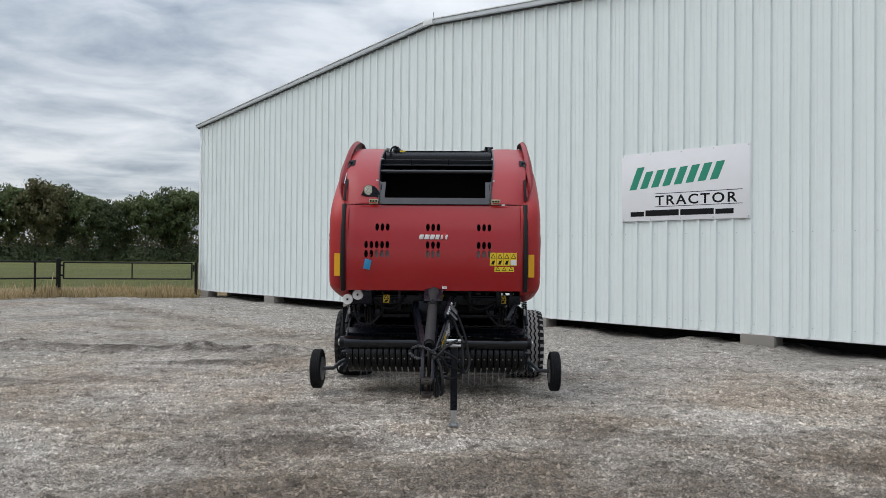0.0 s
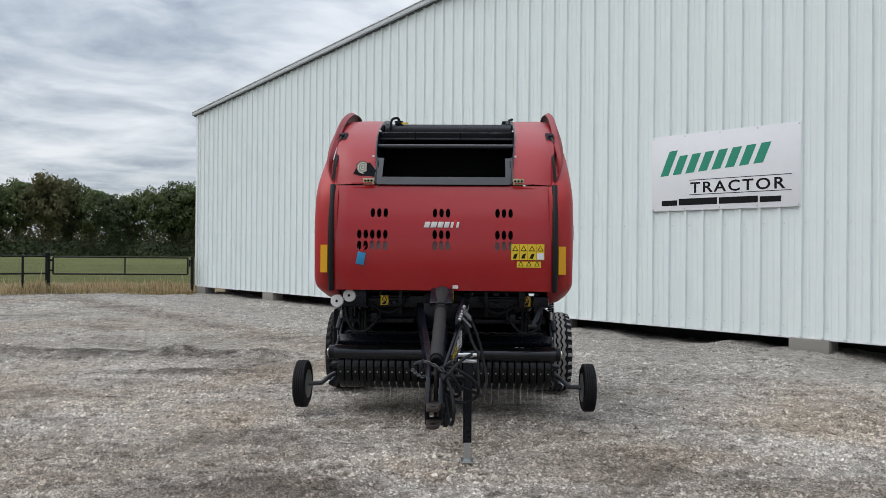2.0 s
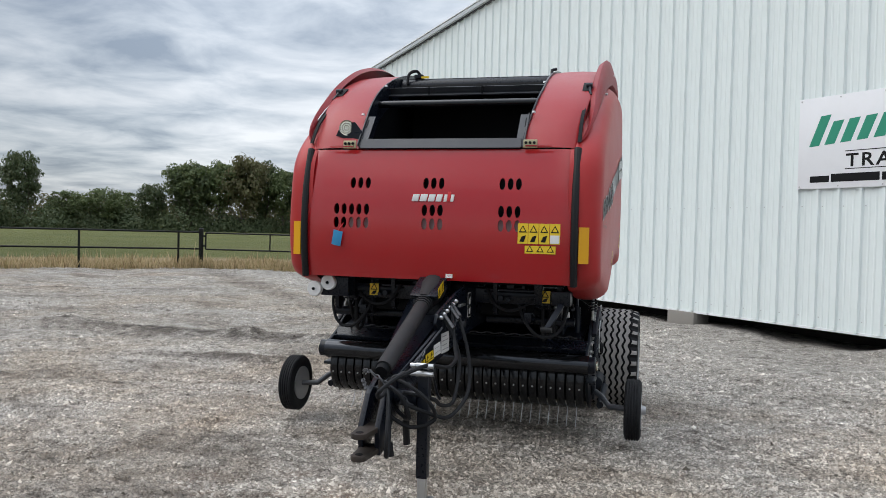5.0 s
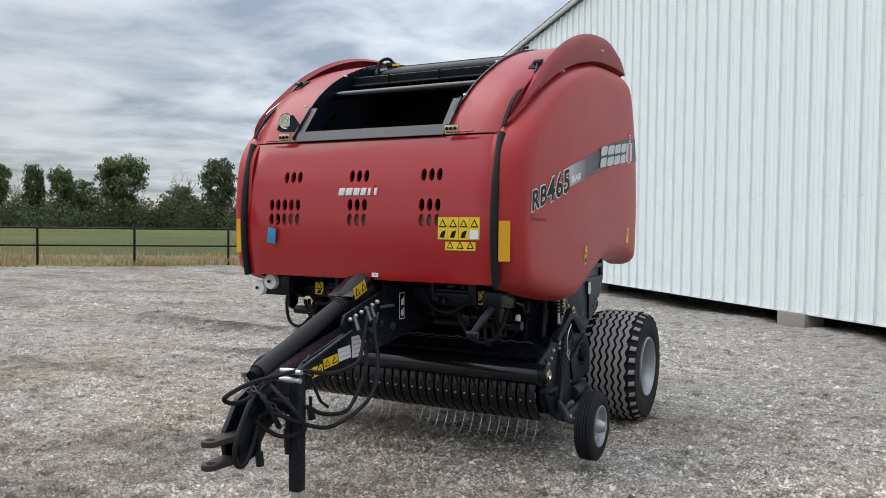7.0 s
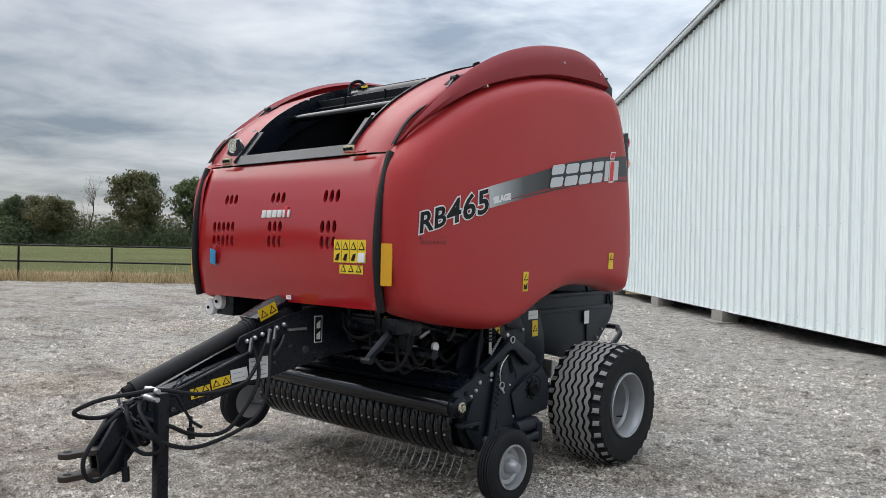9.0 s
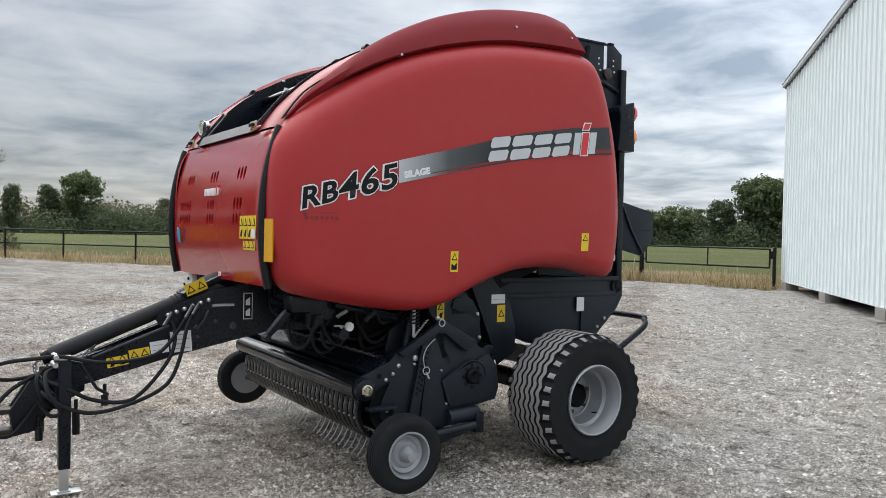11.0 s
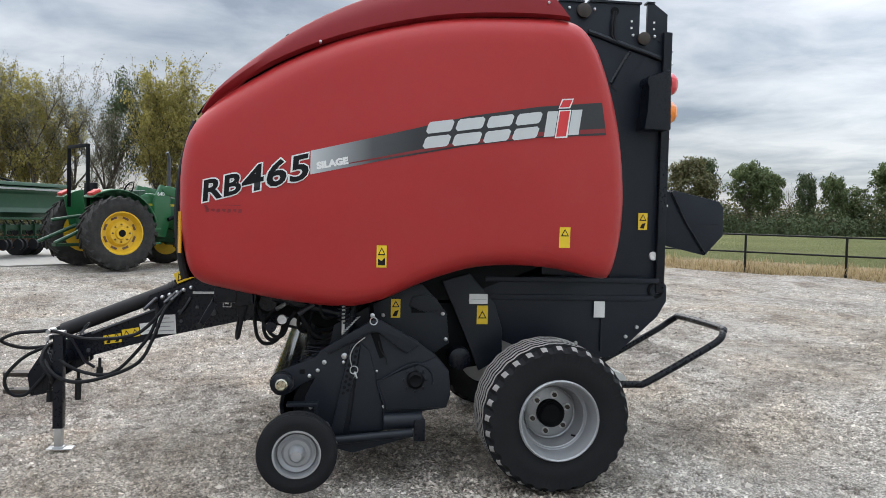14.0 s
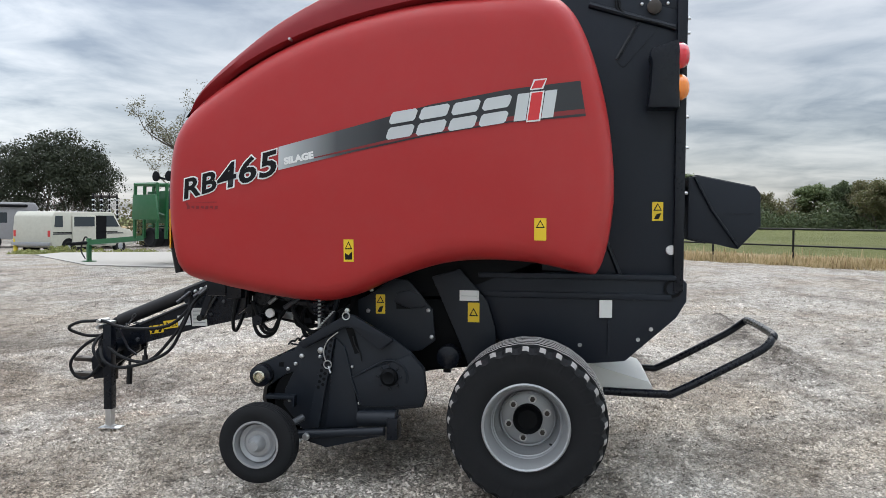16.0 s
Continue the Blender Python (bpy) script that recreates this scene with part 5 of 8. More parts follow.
        part("hub", G().lathe([(x_out - 0.04, 0.045), (x_out - 0.01, 0.042), (x_out + 0.012, 0.030), (x_out + 0.03, 0.026), (x_out + 0.032, 0.0)], (0, y, z), "x", 20), SILVER, w)
    return w


for s in (1, -1):
    wheel(s, 0.84, 1.235, 0.312, 0.411, 0.411, 0.213, True, "wheel", SILVER)
    wheel(s, 1.195, 1.305, -1.078, 0.272, 0.207, 0.118, False, "gauge_wheel", SILVER)
part("axle", G().box((0, 0.312, 0.42), (1.75, 0.11, 0.11)), BLACK, BALER, bevel=0.01)


def add_tailgate():
    for s in (1, -1):
        plate = [(0.36, 1.16), (1.13, 1.12), (1.125, 2.45), (1.115, 2.62), (0.99, 2.655), (0.938, 2.655), (0.938, 2.843), (0.617, 2.826), (0.42, 2.832), (0.36, 2.80)]
        gate = part("tailgate_side", G().prism(plate, "x", s * 0.575, s * 0.60), CHARCOAL, BALER, "dark charcoal steel tailgate side", bevel=0.004)
        part("tailgate_ear", G().prism([(0.985, 2.64), (1.118, 2.60), (1.116, 2.785), (1.025, 2.848), (0.986, 2.846)], "x", s * 0.578, s * 0.603), CHARCOAL, BALER, "upright black tailgate ear", bevel=0.003)
        part("top_flange", G().box((s * 0.575, 0.78, 2.842), (0.07, 0.33, 0.012)).box((s * 0.575, 0.50, 2.833), (0.07, 0.16, 0.012)).box((s * 0.58, 1.005, 2.85), (0.06, 0.05, 0.010)), CHARCOAL, gate)
        for y, z, r in ((0.575, 2.775, 0.045), (0.962, 2.625, 0.040)):
            part("end_roller", G().lathe([(0.50, r), (0.625, r), (0.632, r * 0.6), (0.632, 0)] if s > 0 else [(-0.632, 0), (-0.632, r * 0.6), (-0.625, r), (-0.50, r)], (0, y, z), "x", 16), RUST_DARK, gate, "rusty brown roller end")
        part("cable_hole", G().lathe([(0.599, 0.026), (0.604, 0.026), (0.604, 0.0)] if s > 0 else [(-0.604, 0), (-0.604, 0.026), (-0.599, 0.026)], (0, 0.775, 2.785), "x", 14), DARK, gate)
        for k in (0, 1):
            part("cable", G().tube(spline([(s * 0.606, 0.770 + 0.012 * k, 2.785), (s * 0.612, 0.755 + 0.014 * k, 2.70), (s * 0.612, 0.765 + 0.016 * k, 2.615), (s * 0.614, 0.83 + 0.01 * k, 2.575), (s * 0.614, 0.95, 2.545), (s * 0.614, 1.08, 2.50)], 5), 0.008, 6), RUBBER, gate, "black lamp cable")
        # white squares painted for the sky seen through small holes
        for y, z in ((0.885, 2.73), (0.885, 2.69), (1.03, 2.73), (1.03, 2.69)):
            part("sky_square", G().box((s * 0.6005, y, z), (0.008, 0.012, 0.012)), WHITE, gate)
        part("rear_post", G().box((s * 0.60, 1.113, 1.86), (0.07, 0.055, 1.62)), BLACK, BALER, bevel=0.008)
        for y, z in ((0.895, 2.645), (1.035, 2.645), (0.485, 2.79), (0.645, 2.79)):
            part("bolt", G().lathe([(0.595, 0.009), (0.610, 0.009), (0.613, 0.005)] if s > 0 else [(-0.613, 0.005), (-0.610, 0.009), (-0.595, 0.009)], (0, y, z), "x", 8), ZINC, gate)
        part("fold", G().tube([(s * 0.603, 0.607, 2.652), (s * 0.603, 0.86, 2.575), (s * 0.603, 1.077, 2.511)], 0.018, 8), BLACK, gate)
        part("fold", G().tube([(s * 0.603, 0.877, 2.545), (s * 0.603, 0.765, 2.345)], 0.013, 6), BLACK, gate)
        part("corner_brace", G().prism([(0.885, 2.535), (0.985, 2.510), (0.80, 2.30), (0.765, 2.33)], "x", s * 0.600, s * 0.606), CHARCOAL, gate)
        part("fold", G().tube([(s * 0.602, 0.55, 1.75), (s * 0.602, 0.80, 1.13)], 0.014, 6), BLACK, gate)
        for z in (1.60, 1.85, 2.02, 2.48, 2.56):
            part("post_bolt", G().lathe([(1.138, 0.008), (1.158, 0.008), (1.160, 0.004)], (s * 0.60, 0, z), "y", 8), ZINC, gate)
        part("grommet", G().lathe([(0.60, 0.028), (0.615, 0.026), (0.617, 0.010), (0.612, 0.0)] if s > 0 else [(-0.612, 0), (-0.617, 0.01), (-0.615, 0.026), (-0.60, 0.028)], (0, 1.073, 1.283), "x", 14), WHITE, gate, "white round cap")
        # lower tailgate with swept rear edge
        low = [(-0.05, 1.12), (0.40, 1.15), (1.13, 1.13), (1.16, 1.10), (1.16, 1.00), (1.105, 0.905), (0.83, 0.655), (0.57, 0.63), (0.25, 0.70), (0.0, 0.80)]
        lower = part("lower_side", G().prism(low, "x", s * 0.59, s * 0.625), CHARCOAL, BALER, "dark steel lower tailgate side", bevel=0.006)
        part("rib", G().box((s * 0.632, 0.55, 1.02), (0.02, 1.05, 0.035)), CHARCOAL, lower, bevel=0.006)
        part("rib", G().box((s * 0.632, 0.55, 1.13), (0.03, 1.10, 0.03)), CHARCOAL, lower, bevel=0.006)
        part("rib", G().box((s * 0.632, 0.74, 0.85), (0.012, 0.012, 0.32)), CHARCOAL, lower)
        part("pivot_hole", G().lathe([(0.60, 0.05), (0.635, 0.05), (0.635, 0.036), (0.61, 0.034), (0.61, 0.0)] if s > 0 else [(-0.61, 0), (-0.61, 0.034), (-0.635, 0.036), (-0.635, 0.05), (-0.60, 0.05)], (0, 1.085, 1.07), "x", 20), DARK, lower)
        for y, z in ((0.50, 0.70), (0.58, 0.74), (0.90, 0.78), (0.97, 0.84)):
            part("bolt", G().lathe([(0.62, 0.012), (0.638, 0.011)] if s > 0 else [(-0.638, 0.011), (-0.62, 0.012)], (0, y, z), "x", 8), ZINC, lower)
        face = (lambda y, z: Matrix.Translation((0.645, y, z)) @ Matrix(((0, 0, 1, 0), (1, 0, 0, 0), (0, 1, 0, 0), (0, 0, 0, 1)))) if s > 0 else (lambda y, z: Matrix.Translation((-0.645, y, z)) @ Matrix(((0, 0, -1, 0), (1, 0, 0, 0), (0, 1, 0, 0), (0, 0, 0, 1))))
        label_plate(lower, face(0.685, 0.90), 0.07, 0.10, WHITE, 0, 0, "white paper label")
        gl = label_plate(gate, (Matrix.Translation((0.604 * s, 0, 0)) @ Matrix.Translation((-0.645 * s, 0, 0)) @ face(0.968, 1.446)), 0.06, 0.105, YELLOW, 1, 1, "yellow warning label")
        # rear lamp cluster
        lamp = part("rear_lamp", G().prism([(0.918, 2.05), (1.087, 2.05), (1.078, 2.41), (1.045, 2.402), (0.935, 2.365), (0.927, 2.33), (0.940, 2.30), (0.935, 2.16)], "x", s * 0.64, s * 0.78), BLACK, BALER, "black rear lamp housing", bevel=0.012)
        for z, mt, nm in ((2.335, LENS_RED, "red lamp lens"), (2.165, LENS_ORANGE, "orange lamp lens")):
            part("lens", G().lathe([(1.08, 0.072), (1.105, 0.070), (1.128, 0.055), (1.140, 0.028), (1.143, 0.0)], (s * 0.71, 0, z), "y", 20), mt, lamp, nm)
        # side of the rear guard box
        part("guard_side", G().prism([(1.17, 1.69), (1.22, 1.70), (1.53, 1.635), (1.555, 1.60), (1.56, 1.42), (1.44, 1.29), (1.17, 1.35)], "x", s * 0.53, s * 0.55), CHARCOAL, BALER, "dark rear guard side plate", bevel=0.005)
        part("guard_stay", G().tube([(s * 0.56, 1.20, 1.69), (s * 0.56, 1.30, 1.50), (s * 0.56, 1.44, 1.30)], 0.009, 6), BLACK, BALER)
        part("guard_fold", G().box((s * 0.552, 1.42, 1.49), (0.006, 0.2, 0.008)), CHARCOAL, BALER)
    part("guard_top", G().prism([(1.17, 1.695), (1.22, 1.705), (1.53, 1.64), (1.53, 1.63), (1.22, 1.69), (1.17, 1.68)], "x", -0.53, 0.53), CHARCOAL, BALER)
    part("guard_back", G().prism([(1.53, 1.635), (1.56, 1.59), (1.56, 1.43), (1.55, 1.43), (1.55, 1.59), (1.52, 1.625)], "x", -0.53, 0.53), CHARCOAL, BALER)
    part("tailgate_rear", G().prism([(1.05, 1.14), (1.10, 1.14), (1.08, 2.50), (1.0, 2.66), (0.97, 2.64), (1.04, 2.48)], "x", -0.575, 0.575), CHARCOAL, BALER)
    part("tailgate_belly", G().prism([(1.13, 1.12), (1.15, 1.02), (1.08, 0.91), (0.79, 0.67), (0.55, 0.65), (0.3, 0.70), (0.3, 0.72), (0.55, 0.67), (0.78, 0.69), (1.06, 0.92), (1.12, 1.02), (1.11, 1.12)], "x", -0.59, 0.59), DARK, BALER)
    part("tailgate_roof", G().prism([(0.36, 2.78), (0.80, 2.76), (1.0, 2.62), (1.0, 2.60), (0.80, 2.74), (0.36, 2.76)], "x", -0.575, 0.575), DARK, BALER)
    # bale kicker: bent tube loop
    loop = spline([(0.42, 0.72, 0.44), (0.42, 1.050, 0.435), (0.42, 1.150, 0.455), (0.42, 1.530, 0.665), (0.42, 1.630, 0.73), (0.38, 1.670, 0.77), (0.30, 1.690, 0.79), (-0.30, 1.690, 0.79), (-0.38, 1.670, 0.77), (-0.42, 1.630, 0.73), (-0.42, 1.530, 0.665), (-0.42, 1.150, 0.455), (-0.42, 1.050, 0.435), (-0.42, 0.72, 0.44)], 5)
    part("kicker_bar", G().tube(loop, 0.024, 12), BLACK, BALER, "bent black tube behind the tailgate")
    part("kicker_plate", G().prism([(0.62, 0.455), (1.0, 0.455), (1.01, 0.462), (0.98, 0.50), (0.62, 0.60)], "x", -0.395, 0.395), WHITE, BALER, "white plate between the tubes")


add_tailgate()


def add_underbody():
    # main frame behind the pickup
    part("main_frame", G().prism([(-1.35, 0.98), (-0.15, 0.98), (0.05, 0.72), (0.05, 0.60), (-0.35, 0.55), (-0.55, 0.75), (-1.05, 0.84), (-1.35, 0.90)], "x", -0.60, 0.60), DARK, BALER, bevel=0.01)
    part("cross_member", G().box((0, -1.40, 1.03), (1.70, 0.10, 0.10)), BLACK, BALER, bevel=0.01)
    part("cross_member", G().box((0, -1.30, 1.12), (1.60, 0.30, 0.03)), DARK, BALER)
    for s in (1, -1):
        # side plate above the pickup
        sp = part("side_plate", G().prism([(-0.90, 0.86), (-0.737, 0.951), (-0.584, 1.03), (-0.49, 1.105), (-0.39, 1.10), (-0.328, 1.034), (-0.246, 0.933), (-0.23, 0.758), (-0.312, 0.70), (-0.95, 0.62)], "x", s * 0.735, s * 0.755), SATIN, BALER, "black steel side plate", bevel=0.006)
        for y, z in ((-0.60, 1.04), (-0.27, 0.93), (-0.25, 0.78), (-0.62, 0.92)):
            part("bolt", G().lathe([(0.75, 0.012), (0.766, 0.012), (0.770, 0.006)] if s > 0 else [(-0.770, 0.006), (-0.766, 0.012), (-0.75, 0.012)], (0, y, z), "x", 8), ZINC, sp)
        part("slot_plate", G().prism([(-0.455, 0.935), (-0.365, 0.935), (-0.455, 0.975)], "x", s * 0.757, s * 0.760), DARK, sp)
        part("pressed_boss", G().prism([(-0.47, 0.975), (-0.40, 0.945), (-0.31, 0.94), (-0.275, 0.965), (-0.31, 1.02), (-0.38, 1.045), (-0.45, 1.03)], "x", s * 0.754, s * 0.766), SATIN, sp, bevel=0.008)
        face = (lambda x, y, z: Matrix.Translation((x, y, z)) @ Matrix(((0, 0, 1, 0), (1, 0, 0, 0), (0, 1, 0, 0), (0, 0, 0, 1)))) if s > 0 else (lambda x, y, z: Matrix.Translation((-x, y, z)) @ Matrix(((0, 0, -1, 0), (1, 0, 0, 0), (0, 1, 0, 0), (0, 0, 0, 1))))
        label_plate(sp, face(0.76, -0.575, 0.905), 0.055, 0.11, YELLOW, 1, 1, "yellow warning label")
        # dark plate added to fill the black space between body and pickup end
        part("filler_plate", G().prism([(s * 0.55, 0.30), (s * (0.944 if s > 0 else 1.045), 0.30), (s * (0.944 if s > 0 else 1.045), 0.90), (s * 0.84, 0.97), (s * 0.80, 1.04), (s * 0.55, 1.04)][::s], "y", -0.70, -0.68), DARK, BALER)
        part("lift_cylinder", G().tube([(s * 0.845, -0.86, 0.66), (s * 0.825, -0.80, 0.92)], 0.030, 12).tube([(s * 0.825, -0.80, 0.92), (s * 0.815, -0.77, 1.06)], 0.016, 10), BLACK, BALER, "black lift cylinder")
        # link plate down to the axle, with its labels
        lp = part("link_plate", G().prism([(-0.267, 1.115), (-0.101, 1.163), (0.057, 0.981), (0.103, 0.83), (0.108, 0.66), (-0.035, 0.577), (-0.10, 0.74), (-0.197, 0.962)], "x", s * 0.66, s * 0.68), SATIN, BALER, bevel=0.006)
        label_plate(lp, face(0.684, -0.054, 0.86), 0.067, 0.112, YELLOW, 0, 1, "yellow warning label")
        label_plate(lp, face(0.684, -0.102, 0.982), 0.112, 0.06, WHITE, 1, 0, "white printed label")
        part("pivot", G().lathe([(0.66, 0.07), (0.74, 0.065), (0.75, 0.04), (0.75, 0)] if s > 0 else [(-0.75, 0), (-0.75, 0.04), (-0.74, 0.065), (-0.66, 0.07)], (0, -0.16, 0.66), "x", 16), BLACK, BALER)
        # spring and hydraulic bits at the front corner
        pts = [(s * 0.945 + 0.030 * math.cos(k * 0.8), -0.85 + 0.030 * math.sin(k * 0.8), 0.90 + 0.0026 * k) for k in range(94)]
        part("coil_spring", G().tube(pts, 0.0055, 5), BLACK, BALER, "black coil spring")
        part("spring_rod", G().tube([(s * 0.945, -0.85, 0.84), (s * 0.945, -0.85, 1.16)], 0.010, 8), ZINC, BALER)
        # brackets, pipes and hoses that fill the space behind the front panel's lower edge
        for x, y, z0, z1, w in ((0.34, -1.42, 0.90, 1.14, 0.030), (0.52, -1.36, 0.86, 1.13, 0.024), (0.62, -1.46, 0.97, 1.14, 0.05), (0.76, -1.40, 0.88, 1.12, 0.03)):
            part("hanger_plate", G().prism([(y - 0.05, z1), (y + 0.07, z1), (y + 0.05, z0 + 0.04), (y, z0), (y - 0.04, z0 + 0.03)], "x", s * x, s * (x + w)), BLACK, BALER, bevel=0.004)
        part("cross_pipe", G().tube([(s * 0.28, -1.44, 1.045), (s * 0.82, -1.44, 1.045)], 0.022, 10), SATIN, BALER, "thin black cross pipe")
        part("cross_pipe", G().tube([(s * 0.26, -1.25, 0.86), (s * 0.86, -1.25, 0.86)], 0.030, 12), BLACK, BALER, "black cross pipe")
        part("hose", G().tube(spline([(s * 0.50, -1.42, 1.02), (s * 0.54, -1.45, 0.90), (s * 0.62, -1.46, 0.80), (s * 0.70, -1.45, 0.775), (s * 0.78, -1.43, 0.82), (s * 0.82, -1.40, 0.95), (s * 0.80, -1.36, 1.06)], 6), 0.011, 7), RUBBER, BALER, "black hydraulic hose")
        part("hose", G().tube(spline([(s * 0.30, -1.46, 1.08), (s * 0.36, -1.49, 0.98), (s * 0.46, -1.48, 0.94), (s * 0.56, -1.46, 0.98), (s * 0.64, -1.42, 1.07)], 6), 0.010, 7), RUBBER, BALER, "black hydraulic hose")
        part("valve_block", G().box((s * 0.42, -1.40, 1.02), (0.10, 0.08, 0.07)).lathe([(-0.06, 0.018), (0.0, 0.018)], (s * 0.40, -1.44, 1.02), "y", 10).lathe([(-0.05, 0.014), (0.0, 0.014)], (s * 0.445, -1.44, 1.01), "y", 10), SATIN, BALER, "black hydraulic valve block", bevel=0.004)
        for k, pts in enumerate(([(-1.36, 0.95), (-1.355, 0.86), (-1.34, 0.78), (-1.30, 0.738), (-1.24, 0.752), (-1.205, 0.80), (-1.19, 0.88)],
                                 [(-1.19, 0.965), (-1.255, 0.93), (-1.30, 0.87), (-1.295, 0.80), (-1.26, 0.765), (-1.215, 0.785), (-1.18, 0.85), (-1.12, 0.93)],
                                 [(-1.33, 0.94), (-1.29, 0.85), (-1.24, 0.79), (-1.19, 0.80), (-1.16, 0.88)])):
            part("hose", G().tube(spline([(s * (0.66 + 0.03 * k), y, z) for y, z in pts], 6), 0.011, 7), RUBBER, BALER, "black hydraulic hose")
        for k, (y0, z0, y1, z1, y2, z2) in enumerate(((-1.02, 1.02, -1.12, 0.80, -0.86, 0.84), (-0.98, 1.00, -1.05, 0.74, -0.80, 0.80), (-1.10, 1.0, -1.0, 0.78, -0.76, 0.95), (-0.92, 1.05, -0.98, 0.90, -0.80, 0.98))):
            x = s * (0.60 + 0.045 * k)
            part("hose", G().tube(spline([(x, y0, z0), (x + 0.02 * s, (y0 + y1) / 2 - 0.03, (z0 + z1) / 2), (x + 0.01 * s, y1 + 0.04, z1), (x + 0.02 * s, y2, z2), (x, y2 + 0.06, z2 + 0.10)], 6), 0.012, 7), RUBBER, BALER, "black hydraulic hose")
        part("hose_end", G().tube([(s * 0.72, -1.23, 0.945), (s * 0.74, -1.175, 0.985)], 0.013, 8), ZINC, BALER, "zinc hose fitting")
        part("cross_tie", G().prism([(-1.46, 0.93), (-1.03, 0.875), (-1.0, 0.81), (-1.05, 0.80), (-1.35, 0.86), (-1.46, 0.872)], "x", s * 0.55, s * 0.60), BLACK, BALER, "black frame rail", bevel=0.005)
        part("tie_slot", G().prism([(-1.20, 0.845), (-1.10, 0.83), (-1.09, 0.85), (-1.13, 0.88), (-1.19, 0.885)], "x", s * 0.601, s * 0.604), ZINC, BALER, "bare metal plate on the frame rail")
        part("cylinder_body", G().tube([(s * 0.72, -1.25, 1.02), (s * 0.74, -0.85, 0.92)], 0.030, 12), BLACK, BALER)
        part("fitting", G().tube([(s * 0.80, -1.02, 0.985), (s * 0.83, -1.10, 0.93)], 0.014, 8), GREYBAR, BALER)
        part("grommet", G().lathe([(0.80, 0.0), (0.815, 0.026), (0.80, 0.028)], (0, -1.192, 0.897), "x", 12) if s > 0 else G().lathe([(-0.80, 0.028), (-0.815, 0.026), (-0.80, 0)], (0, -1.192, 0.897), "x", 12), WHITE, BALER)
    # crank arm on the near front
    part("crank_arm", G().tube([(0.805, -1.56, 1.0), (0.765, -1.605, 0.925), (0.725, -1.65, 0.855)], [0.024, 0.026, 0.02], 4), CHARCOAL, BALER, "dark crank arm", bevel=0.004)
    part("crank_pin", G().lathe([(0.69, 0.018), (0.76, 0.018)], (0, -1.652, 0.85), "x", 12), SEAL, BALER)
    part("bracket", G().box((0.80, -1.50, 1.04), (0.12, 0.12, 0.09)), BLACK, BALER, bevel=0.01)
    part("hanger", G().box((0.44, -1.37, 1.06), (0.05, 0.02, 0.14)), GREYBAR, BALER)
    for x in (-0.52, 0.655):
        label_plate(BALER, Matrix.Translation((x, -1.475, 1.0)) @ pose(0, 0, 0, 90, 0, 0), 0.065, 0.08, YELLOW, 1, 1, "yellow warning label")
    part("gearbox", G().box((0.0, -1.30, 0.98), (0.34, 0.30, 0.26)), BLACK, BALER, bevel=0.03)
    part("driveline", G().tube([(0.15, -1.28, 0.98), (0.70, -1.28, 0.98)], 0.05, 14), BLACK, BALER)
    part("driveline_far", G().tube([(-0.15, -1.28, 0.98), (-0.62, -1.28, 0.98)], 0.05, 14), BLACK, BALER)
    # twine reels
    box = part("reel_bracket", G().box((-0.72, -1.55, 1.06), (0.20, 0.14, 0.13)), BLACK, BALER, "black net-wrap bracket", bevel=0.008)
    for x, z in ((-0.855, 1.04), (-0.755, 1.085)):
        part("reel", G().lathe([(-1.66, 0.0), (-1.66, 0.012), (-1.652, 0.014), (-1.652, 0.048), (-1.645, 0.052), (-1.62, 0.052), (-1.61, 0.03), (-1.55, 0.03)], (x, 0, z), "y", 24), WHITE, box, "white plastic reel")
        part("reel_bolt", G().lathe([(-1.668, 0.0), (-1.668, 0.010), (-1.655, 0.012)], (x, 0, z), "y", 8), DARK, box)


add_underbody()


